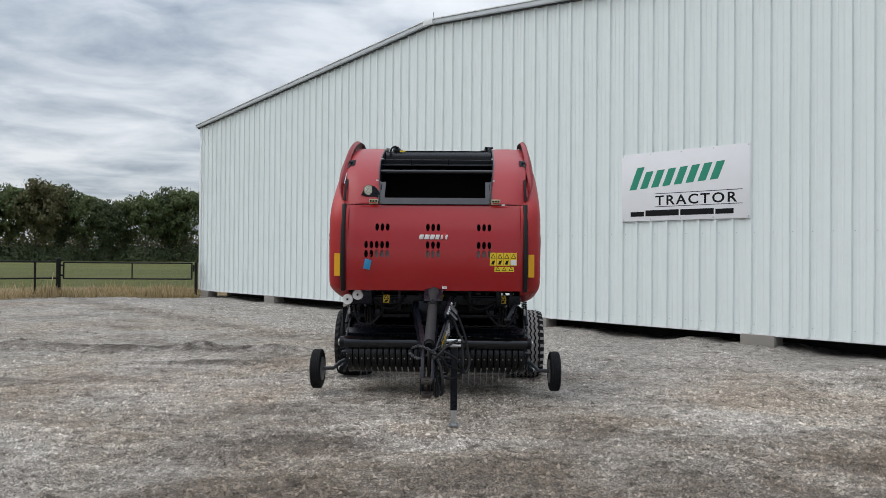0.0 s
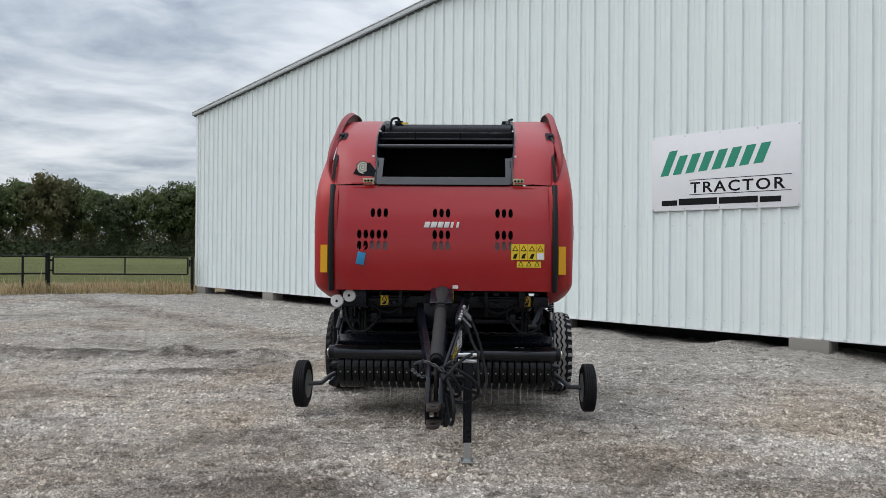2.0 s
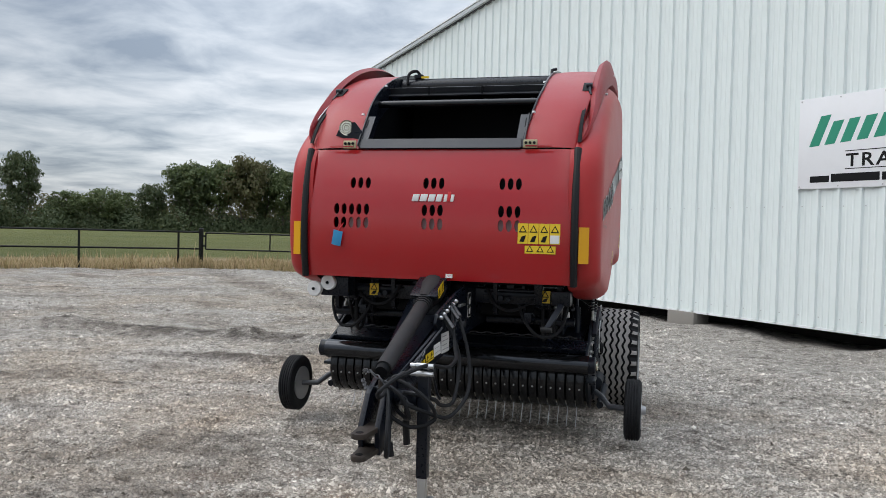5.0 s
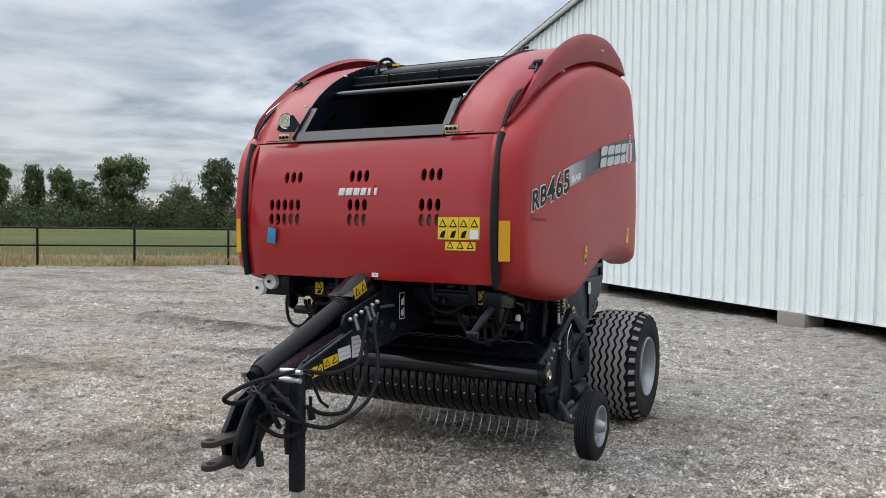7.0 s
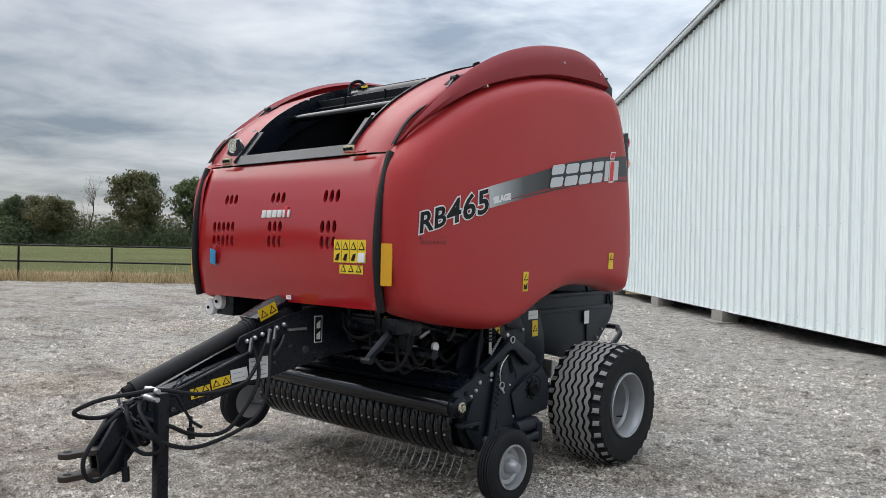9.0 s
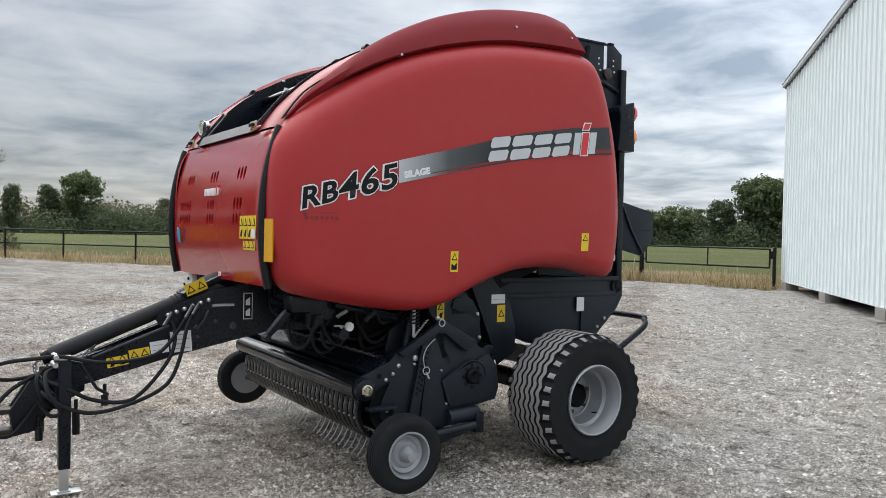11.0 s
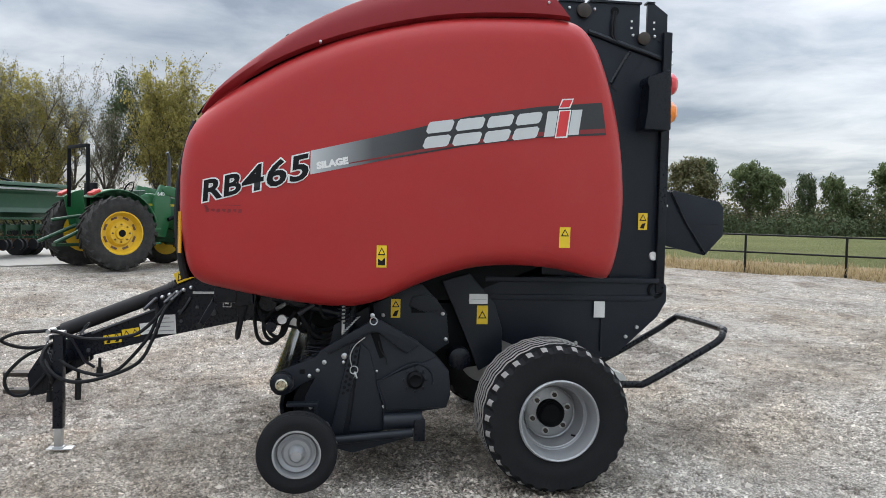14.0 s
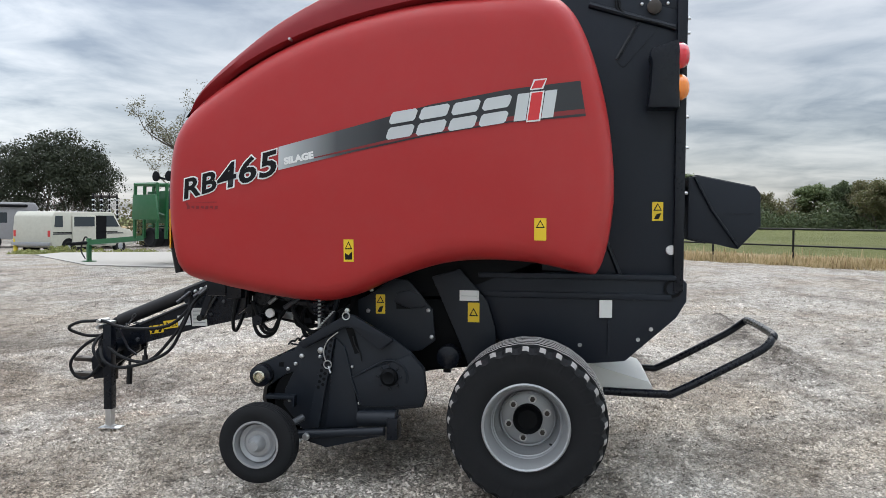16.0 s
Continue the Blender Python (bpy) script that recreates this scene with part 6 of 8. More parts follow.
def add_pickup():
    # windguard roller and its end caps
    part("guard_roller", G().tube([(-0.95, -1.178, 0.567), (0.955, -1.178, 0.567)], 0.066, 24), ROLLER_STEEL, BALER, "long polished black roller")
    for s in (1, -1):
        cap = part("roller_cap", G().lathe([(0.95, 0.06), (0.995, 0.06), (1.0, 0.052), (1.005, 0.03), (0.99, 0.025), (0.99, 0.0)] if s > 0 else [(-0.99, 0), (-0.99, 0.025), (-1.005, 0.03), (-1.0, 0.052), (-0.995, 0.06), (-0.95, 0.06)], (0, -1.178, 0.567), "x", 24), BLACK, BALER, "black roller end cap")
        part("cap_nut", G().lathe([(0.985, 0.034), (1.012, 0.034), (1.016, 0.026), (1.0, 0.02), (1.0, 0.0)] if s > 0 else [(-1.0, 0), (-1.0, 0.02), (-1.016, 0.026), (-1.012, 0.034), (-0.985, 0.034)], (0, -1.178, 0.567), "x", 12), CHROME, cap, "worn steel nut")
    part("guard_beam", G().prism([(-1.12, 0.63), (-1.05, 0.63), (-1.0, 0.70), (-1.03, 0.71), (-1.09, 0.66), (-1.13, 0.66)], "x", -0.93, 0.93), BLACK, BALER, bevel=0.004)
    part("guard_shield", G().prism([(-1.02, 0.70), (-0.55, 0.80), (-0.55, 0.815), (-1.02, 0.715)], "x", -0.90, 0.90), BLACK, BALER)
    wave = [(-0.86 + 0.02 * k, -1.06, 0.735 + 0.006 * math.sin(k * 1.3)) for k in range(87)]
    part("guard_rod", G().tube(wave, 0.006, 5), GREYBAR, BALER)
    for k in range(14):
        x = -0.84 + k * 0.13
        part("guard_tine", G().tube([(x, -1.05, 0.73), (x, -0.80, 0.70), (x, -0.55, 0.62)], 0.006, 5), BLACK, BALER)
    # drum core
    part("drum", G().lathe([(-0.93, 0.16), (0.93, 0.16)], (0, -0.96, 0.44), "x", 24), DARK, BALER)
    # curved stripper bands, with a bolt each
    arc = []
    for k in range(15):
        a = radians(60 + k * 15)
        arc.append((-0.96 + 0.235 * math.cos(a), 0.435 + 0.205 * math.sin(a)))
    g = G()
    inner = [(-0.96 + (y + 0.96) * 0.90, 0.435 + (z - 0.435) * 0.90) for y, z in arc]
    rows = []
    for (y, z), (iy, iz) in zip(arc, inner):
        rows.append([(-0.026, iy, iz), (-0.026, y * 0.985 - 0.96 * 0.015, z * 0.985 + 0.435 * 0.015), (-0.014, y, z), (0.014, y, z), (0.026, y * 0.985 - 0.96 * 0.015, z * 0.985 + 0.435 * 0.015), (0.026, iy, iz)])
    g.sheet(rows)
    band_me = mesh_of("stripper_band", g, GLOSS_BLACK)
    bolt_me = mesh_of("band_bolt", G().lathe([(-0.008, 0.006), (0.0, 0.006)], (0, -1.192, 0.40), "y", 6), ZINC)
    tine = G().tube(spline([(0, -0.98, 0.28), (0, -1.0, 0.20), (0, -1.03, 0.145), (0, -1.06, 0.115)], 3), 0.0032, 5)
    tine_me = mesh_of("tine", tine, ZINC)
    n = 29
    for k in range(n):
        x = -0.896 + k * 1.792 / (n - 1)
        for nm, me, dx in (("stripper_band", band_me, 0), ("band_bolt", bolt_me, 0), ("tine", tine_me, 0.032)):
            if nm == "tine" and k in (0, 12, 13, 28):
                continue
            ob = new(nm, me)
            ob.parent = BALER
            ob.location.x = x + dx
    for s in (1, -1):
        # cheek plates of the pickup
        cheek = [(-1.235, 0.535), (-1.225, 0.605), (-1.18, 0.635), (-1.115, 0.662), (-1.0, 0.708), (-0.965, 0.75), (-0.70, 0.895), (-0.66, 0.895), (-0.50, 0.81), (-0.43, 0.79), (-0.327, 0.717), (-0.255, 0.635), (-0.24, 0.495), (-0.265, 0.42), (-0.40, 0.40), (-0.41, 0.305), (-0.62, 0.295), (-0.80, 0.20), (-0.95, 0.27), (-1.06, 0.40), (-1.05, 0.49), (-1.0, 0.59), (-1.06, 0.565), (-1.13, 0.512), (-1.19, 0.497)]
        ch = part("pickup_cheek", G().prism(cheek, "x", s * 0.925, s * 0.945), SATIN, BALER, "black steel pickup side plate", bevel=0.005)
        ridge = [(-0.965, 0.757), (-0.715, 0.905), (-0.675, 0.925), (-0.64, 0.915), (-0.435, 0.800), (-0.425, 0.785), (-0.490, 0.735), (-0.505, 0.738), (-0.655, 0.850), (-0.70, 0.852), (-0.93, 0.728)]
        part("cheek_rib", G().prism(ridge, "x", s * 0.945, s * 0.985), SATIN, ch, "folded roof-shaped flange", bevel=0.008)
        part("cheek_ring", G().tube([(s * 0.99, -0.685 + 0.020 * math.cos(k * math.tau / 12), 0.915 + 0.020 * math.sin(k * math.tau / 12)) for k in range(13)], 0.004, 5), ZINC, ch)
        part("cheek_cover", G().prism([(-0.665, 0.575), (-0.55, 0.625), (-0.43, 0.668), (-0.327, 0.713), (-0.257, 0.633), (-0.243, 0.497), (-0.268, 0.425), (-0.60, 0.414)], "x", s * 0.945, s * 0.966), SATIN, ch, "rounded drive cover", bevel=0.010)
        part("cover_lip", G().tube([(s * 0.967, -0.446 + 0.100 * math.cos(a), 0.584 + 0.092 * math.sin(a)) for a in np.linspace(-0.3, 2.2, 14)], 0.007, 6), SATIN, ch)
        part("cover_lip", G().tube([(s * 0.967, -0.505, 0.658), (s * 0.967, -0.585, 0.612), (s * 0.967, -0.66, 0.573), (s * 0.967, -0.61, 0.430)], 0.006, 6), SATIN, ch)
        # thin dark plate painted for the shadow below the flange
        part("recess_shadow", G().prism([(-0.70, 0.845), (-0.655, 0.845), (-0.615, 0.71), (-0.645, 0.70)], "x", s * 0.9455, s * 0.949), DARK, ch)
        part("slack_cord", G().tube(spline([(s * 0.955, -0.655, 0.80), (s * 0.96, -0.640, 0.75), (s * 0.96, -0.612, 0.705), (s * 0.958, -0.606, 0.665)], 5), 0.004, 5), SEAL, ch)
        wedge = part("wedge_plate", G().prism([(-0.752, 0.79), (-0.70, 0.74), (-0.655, 0.56), (-0.605, 0.30), (-0.81, 0.29)], "x", s * 0.945, s * 0.960), SATIN, ch, "black wedge plate behind the strap", bevel=0.006)
        part("cheek_hub", G().lathe([(0.966, 0.050), (0.985, 0.048), (0.998, 0.034), (0.992, 0.022), (0.992, 0.0)] if s > 0 else [(-0.992, 0), (-0.992, 0.022), (-0.998, 0.034), (-0.985, 0.048), (-0.966, 0.050)], (0, -0.446, 0.584), "x", 18), DARK, ch, "black bearing hub")
        for k in range(8):
            a = k * math.tau / 8
            part("hub_bolt", G().lathe([(0.964, 0.008), (0.977, 0.008), (0.979, 0.004)] if s > 0 else [(-0.979, 0.004), (-0.977, 0.008), (-0.964, 0.008)], (0, -0.446 + 0.064 * math.cos(a), 0.584 + 0.064 * math.sin(a)), "x", 6), BLACK, ch)
        strap = part("strap", G().prism([(-0.91, 0.287), (-0.845, 0.290), (-0.754, 0.790), (-0.806, 0.788)], "x", s * 0.960, s * 0.978), SATIN, ch, "black perforated adjusting strap", bevel=0.003)
        for k in range(9):
            for d in (-0.013, 0.013):
                y, z = -0.832 + 0.0061 * k + d, 0.515 + 0.031 * k + (0.015 if d > 0 else 0)
                part("strap_hole", G().lathe([(0.977, 0.0095), (0.9795, 0.0095)] if s > 0 else [(-0.9795, 0.0095), (-0.977, 0.0095)], (0, y, z), "x", 8), DARK, strap)
        part("pin_ring", G().tube([(s * 0.992, -0.788 + 0.022 * math.cos(k * math.tau / 12), 0.645 + 0.022 * math.sin(k * math.tau / 12)) for k in range(13)], 0.0035, 5), ZINC, ch, "wire lynch-pin ring")
        part("lynch_pin", G().tube([(s * 0.985, -0.785, 0.635), (s * 0.995, -0.770, 0.598)], 0.006, 6), ZINC, ch)
        part("pin_cord", G().tube(spline([(s * 0.992, -0.800, 0.665), (s * 0.992, -0.810, 0.72), (s * 0.992, -0.785, 0.78), (s * 0.990, -0.73, 0.825)], 5), 0.0035, 5), ZINC, ch, "pale wire cord")
        part("bottom_tube", G().tube([(s * 0.965, -0.62, 0.350), (s * 0.965, -0.405, 0.358)], 0.046, 16), SATIN, ch, bevel=0.006)
        part("roller_arm_slot", G().box((s * 0.9465, -1.07, 0.628), (0.004, 0.028, 0.026)), DARK, ch)
        for y, z, r in ((-0.84, 0.715, 0.018), (-0.845, 0.68, 0.010), (-0.95, 0.68, 0.013), (-0.985, 0.635, 0.011), (-1.03, 0.605, 0.011), (-0.79, 0.60, 0.009), (-0.69, 0.94, 0.014), (-0.66, 0.63, 0.008), (-0.62, 0.43, 0.009), (-1.02, 0.43, 0.011)):
            part("bolt", G().lathe([(0.94, r), (0.956, r), (0.960, r * .5)] if s > 0 else [(-0.960, r * .5), (-0.956, r), (-0.94, r)], (0, y, z), "x", 8), ZINC, ch)
        part("tension_spring", G().tube([(s * 0.957 + 0.009 * math.cos(k * 1.1), -0.86 + 0.0016 * k + 0.006 * math.sin(k * 1.1), 0.835 + 0.0017 * k) for k in range(60)], 0.003, 5), ZINC, ch, "small zinc tension spring")
        part("cheek_bracket", G().box((s * 0.965, -1.065, 0.452), (0.06, 0.17, 0.022)).box((s * 0.965, -0.99, 0.43), (0.05, 0.02, 0.06)), SATIN, ch, bevel=0.005)
        # gauge wheel arm
        arm = part("gauge_arm", G().tube([(s * 1.02, -0.46, 0.300), (s * 1.02, -0.95, 0.258)], 0.024, 12), SATIN, BALER, "black gauge wheel arm")
        part("arm_crank", G().tube([(s * 0.985, -0.93, 0.345), (s * 1.03, -0.97, 0.325), (s * 1.09, -1.04, 0.272), (s * 1.21, -1.078, 0.272)], 0.020, 10), GREYBAR, arm)
        part("arm_plate", G().prism([(-0.95, 0.250), (-0.90, 0.222), (-0.789, 0.191), (-0.485, 0.268), (-0.47, 0.29)], "x", s * 1.0, s * 1.014), SATIN, arm, bevel=0.004)
        part("arm_bolt", G().lathe([(1.03, 0.020), (1.055, 0.020), (1.06, 0.010)] if s > 0 else [(-1.06, 0.01), (-1.055, 0.02), (-1.03, 0.02)], (0, -0.892, 0.256), "x", 10), ZINC, arm)
        part("arm_mount", G().box((s * 0.97, -0.42, 0.31), (0.10, 0.06, 0.12)), BLACK, arm, bevel=0.006)


add_pickup()


def add_drawbar():
    bar = part("drawbar", G().box((0, -1.62, 0.93), (0.30, 0.10, 0.20)), BLACK, BALER, "black steel drawbar", bevel=0.01)
    # two tapering beams that meet at the hitch
    for s in (1, -1):
        prof = [(-2.56, 0.53), (-1.98, 0.70), (-1.46, 0.82), (-1.25, 0.84), (-1.25, 1.10), (-1.62, 1.10), (-1.78, 1.06), (-2.06, 0.955), (-2.08, 0.90), (-2.05, 0.86), (-2.56, 0.66)] if s > 0 else [(-2.56, 0.53), (-1.98, 0.72), (-1.25, 0.94), (-1.25, 1.08), (-2.05, 0.84), (-2.56, 0.66)]
        def sx(y):
            return s * (0.060 + 0.140 * (y + 2.60) / 1.0)
        n = len(prof)
        pts = [(sx(y), y, z) for y, z in prof] + [(sx(y) - s * (0.02 if s > 0 else 0.045), y, z) for y, z in prof]
        g = G().add(pts, [tuple(range(n)), tuple(range(2 * n - 1, n - 1, -1))] + [(i, (i + 1) % n, n + (i + 1) % n, n + i) for i in range(n)])
        beam = part("beam", g, BLACK, bar, "black plate beam", bevel=0.004, smooth=30)
        if s > 0:
            # hose coupler heads along the top of the plate
            for k in range(6):
                y = -2.024 + 0.045 * k
                part("coupler", G().lathe([(sx(y) - 0.005, 0.014), (sx(y) + 0.008, 0.014), (sx(y) + 0.016, 0.010), (sx(y) + 0.019, 0.005), (sx(y) + 0.019, 0)], (0, y, 0.932 + 0.0165 * k), "x", 12), ZINC, beam, "zinc hose coupler")
            part("beam_pipe", G().tube([(sx(-2.02) + 0.012, -2.02, 0.872), (sx(-2.42) + 0.012, -2.42, 0.708)], 0.007, 6), GREYBAR, beam, "thin grey pipe along the beam")
            part("pin_handle", G().tube([(sx(-1.80) + 0.01, -1.80, 0.955), (sx(-1.83) + 0.02, -1.83, 0.90), (sx(-1.87) + 0.02, -1.87, 0.845)], 0.008, 6), GREYBAR, beam)
            part("pin_bracket", G().box((sx(-1.72) + 0.012, -1.72, 0.985), (0.02, 0.13, 0.014)), ZINC, beam)
            for y, z, r in ((-1.87, 0.86, 0.014), (-1.76, 0.89, 0.012), (-1.66, 0.86, 0.022), (-1.86, 0.80, 0.010), (-2.44, 0.60, 0.014)):
                part("bolt", G().lathe([(sx(y) - 0.002, r), (sx(y) + 0.014, r), (sx(y) + 0.016, r * .5)], (0, y, z), "x", 8), GREYBAR, beam)
            tilt = math.degrees(math.atan2(0.140, 1.0))
            def side(y, z, a=0):
                return Matrix.Translation((sx(y) + 0.004, y, z)) @ pose(0, 0, 0, 0, 0, -tilt) @ Matrix(((0, 0, 1, 0), (1, 0, 0, 0), (0, 1, 0, 0), (0, 0, 0, 1))) @ pose(0, 0, 0, 0, 0, a)
            label_plate(beam, side(-2.34, 0.640, 10), 0.112, 0.056, YELLOW, 1, 2, "yellow warning label")
            label_plate(beam, side(-2.225, 0.680, 10), 0.112, 0.056, YELLOW, 0, 2, "yellow warning label")
            label_plate(beam, side(-2.113, 0.706, 8), 0.10, 0.072, WHITE, 2, 0, "white printed label")
            label_plate(beam, side(-2.006, 0.712, 4), 0.118, 0.122, WHITE, 4, 0, "white printed label")
            pict = label_plate(beam, side(-1.60, 0.895, 0), 0.055, 0.16, WHITE, 0, 0, "white outlined pictogram label")
            part("pictogram", G().add([side(-1.60, 0.895) @ Vector(p) for p in ((0.005, 0.005, .002), (0.05, 0.005, .002), (0.05, 0.155, .002), (0.005, 0.155, .002))], [(0, 1, 2, 3)]), INK, pict, smooth=0)
            for v in (0.02, 0.085):
                part("pictogram", G().add([side(-1.60, 0.895) @ Vector(p) for p in ((0.014, v, .004), (0.04, v, .004), (0.04, v + 0.05, .004), (0.014, v + 0.03, .004))], [(0, 1, 2, 3)]), WHITE, pict, smooth=0)
    part("beam_top", G().prism([(-2.56, 0.655), (-1.30, 0.98), (-1.30, 1.0), (-2.56, 0.675)], "x", -0.055, 0.055), BLACK, bar)
    # hitch body and clevis
    hitch = part("hitch", G().prism([(-2.45, 0.68), (-2.45, 0.52), (-2.62, 0.42), (-2.70, 0.32), (-2.80, 0.30), (-2.82, 0.44), (-2.72, 0.60), (-2.60, 0.66)], "x", -0.065, -0.035).prism([(-2.45, 0.68), (-2.45, 0.52), (-2.62, 0.42), (-2.70, 0.32), (-2.80, 0.30), (-2.82, 0.44), (-2.72, 0.60), (-2.60, 0.66)], "x", 0.025, 0.055), BLACK, bar, "black hitch cheeks", bevel=0.006)
    for z in (0.325, 0.435):
        n = 10
        tongue = [(-0.065, -2.72), (0.055, -2.72), (0.035, -2.93)] + [(-0.005 + 0.042 * math.cos(a), -2.94 - 0.045 * math.sin(a)) for a in np.linspace(0.2, math.pi - 0.2, n)] + [(-0.045, -2.93)]
        part("clevis_jaw", G().prism(tongue, "z", z - 0.014, z + 0.014), RUST_DARK, hitch, "worn dark steel clevis jaw", bevel=0.005)
        part("pin_hole", G().lathe([(z - 0.0155, 0.020), (z + 0.0155, 0.020)], (-0.005, -2.94, 0), "z", 14), DARK, hitch)
    part("hitch_pin", G().tube([(0.0, -2.66, 0.30), (0.0, -2.66, 0.66)], 0.014, 8), RUST_DARK, hitch)
    # drive shaft cover
    pto = part("shaft_cover", G().tube([(0.0, -1.80, 1.045), (0.0, -2.62, 0.715)], 0.046, 20), SLEEVE, bar, "dusty black drive shaft cover")
    part("shaft_bell", G().tube([(0, -1.66, 1.10), (0, -1.76, 1.06), (0, -1.80, 1.045), (0, -1.90, 1.005)], [0.085, 0.085, 0.075, 0.06], 20), SLEEVE, pto)
    for k in range(4):
        part("bell_fold", G().tube([(0, -1.88 - 0.022 * k, 1.013 - 0.009 * k), (0, -1.89 - 0.022 * k, 1.009 - 0.009 * k)], 0.058 - 0.002 * k, 18), SLEEVE, pto)
    part("shaft_end", G().tube([(0, -2.615, 0.717), (0, -2.66, 0.70)], [0.038, 0.034], 14), DARK, pto)
    guard = part("shaft_guard", G().prism([(-1.60, 1.04), (-1.60, 1.17), (-1.72, 1.15), (-1.93, 1.05), (-1.90, 1.02), (-1.72, 1.11)], "x", -0.09, 0.09), BLACK, bar, "black shaft guard", bevel=0.01)
    label_plate(guard, Matrix.Translation((0.093, -1.90, 1.03)) @ Matrix(((0, 0, 1, 0), (1, 0, 0, 0), (0, 1, 0, 0), (0, 0, 0, 1))) @ pose(0, 0, 0, 0, 0, 22), 0.13, 0.07, YELLOW, 0, 2, "yellow warning label")
    # parking jack
    jack = part("parking_jack", G().box((0.215, -2.575, 0.43), (0.060, 0.060, 0.58)), BLACK, bar, "black square parking jack", bevel=0.006)
    part("jack_leg", G().box((0.215, -2.575, 0.09), (0.046, 0.046, 0.17)), ZINC, jack, "galvanised jack leg", bevel=0.005)
    part("jack_foot", G().box((0.215, -2.565, 0.014), (0.085, 0.15, 0.008)).box((0.215, -2.575, 0.022), (0.06, 0.065, 0.010)), ZINC, jack, "galvanised jack foot", bevel=0.004)
    part("jack_cap", G().box((0.215, -2.575, 0.733), (0.068, 0.068, 0.022)), ZINC, jack, "pale steel jack cap", bevel=0.008)
    part("jack_mount", G().tube([(0.06, -2.575, 0.56), (0.18, -2.575, 0.56)], 0.045, 14), BLACK, jack)
    part("jack_crank", G().tube([(0.215, -2.575, 0.72), (0.23, -2.50, 0.70), (0.24, -2.42, 0.56), (0.24, -2.36, 0.52)], 0.009, 6), BLACK, jack)
    # hoses that loop from the couplers to the hitch
    runs = [
        [(0.16, -2.02, 0.925), (0.20, -2.00, 0.85), (0.25, -2.02, 0.75), (0.28, -2.08, 0.652), (0.29, -2.20, 0.522), (0.29, -2.30, 0.482), (0.27, -2.445, 0.505), (0.25, -2.552, 0.56), (0.12, -2.65, 0.60)],
        [(0.19, -1.86, 0.98), (0.25, -1.94, 0.885), (0.31, -1.994, 0.722), (0.34, -2.07, 0.576), (0.35, -2.223, 0.496), (0.32, -2.436, 0.445), (0.27, -2.586, 0.481), (0.12, -2.70, 0.56)],
        [(0.18, -1.90, 0.965), (0.24, -2.048, 0.775), (0.28, -2.171, 0.715), (0.29, -2.40, 0.705), (0.25, -2.60, 0.745), (0.20, -2.703, 0.735), (0.15, -2.852, 0.715), (0.10, -2.955, 0.665), (0.07, -2.896, 0.625), (0.06, -2.807, 0.61), (0.04, -2.70, 0.62)],
        [(0.05, -2.70, 0.62), (0.10, -2.82, 0.56), (0.13, -2.92, 0.44), (0.12, -2.90, 0.34), (0.10, -2.82, 0.32), (0.08, -2.74, 0.40), (0.05, -2.66, 0.52)],
        [(0.02, -2.66, 0.64), (0.12, -2.70, 0.60), (0.16, -2.66, 0.48), (0.10, -2.58, 0.46), (0.02, -2.60, 0.55)],
        [(0.06, -2.60, 0.66), (0.16, -2.66, 0.64), (0.27, -2.66, 0.56), (0.28, -2.60, 0.46), (0.16, -2.64, 0.42), (0.04, -2.70, 0.50)],
    ]
    for pts in runs:
        part("hose", G().tube(spline(pts, 6), 0.011, 7), RUBBER, bar, "black hydraulic hose")
    for k, (y, z) in enumerate(((-2.02, 0.925), (-1.90, 0.965), (-1.86, 0.98))):
        part("hose_end", G().tube([(0.165, y + 0.01, z + 0.02), (0.235, y - 0.05, z - 0.045)], 0.011, 8), GREYBAR, bar, "grey steel hose end")
    for y, z in ((-2.622, 0.735), (-2.626, 0.694)):
        part("hose_coupling", G().lathe([(0.15, 0.0), (0.15, 0.013), (0.18, 0.013), (0.183, 0.016), (0.235, 0.016), (0.24, 0.013), (0.275, 0.013), (0.275, 0.0)], (0, y, z + 0.008), "x", 10), ZINC, bar, "zinc hose coupling hung before the jack")
    # plug and coupling tips that hang down, and the safety chain
    for x, y, z, l in ((0.09, -2.50, 0.42, 0.22), (0.06, -2.68, 0.34, 0.12), (0.13, -2.36, 0.50, 0.10)):
        part("hanging_tip", G().tube([(x, y, z + 0.06), (x, y, z)], 0.010, 8).tube([(x, y, z), (x + 0.01, y, z - l * 0.6)], 0.020, 8), SEAL, bar, "black hanging coupling tip")
    def chain(pts):
        path = [Vector(p) for p in spline(pts, 8)]
        gone, last = 0.0, path[0]
        k = 0
        for p, q in zip(path, path[1:]):
            gone += (q - p).length
            if gone < 0.021:
                continue
            gone = 0.0
            run = (q - last).normalized()
            last = q
            flat = run.orthogonal().normalized()
            if k % 2:
                flat = run.cross(flat)
            ring = [q + run * 0.018 * math.cos(t) + flat * 0.010 * math.sin(t) for t in np.linspace(0, math.tau, 9)]
            part("chain_link", G().tube(ring, 0.0042, 5), GREYBAR, bar)
            k += 1

    chain([(-0.19, -2.44, 0.62), (-0.10, -2.58, 0.585), (-0.02, -2.66, 0.62), (0.07, -2.62, 0.68), (0.13, -2.50, 0.70), (0.16, -2.42, 0.78)])
    chain([(-0.16, -2.50, 0.66), (-0.08, -2.64, 0.70), (0.03, -2.70, 0.66), (0.12, -2.66, 0.58), (0.18, -2.60, 0.50)])


add_drawbar()

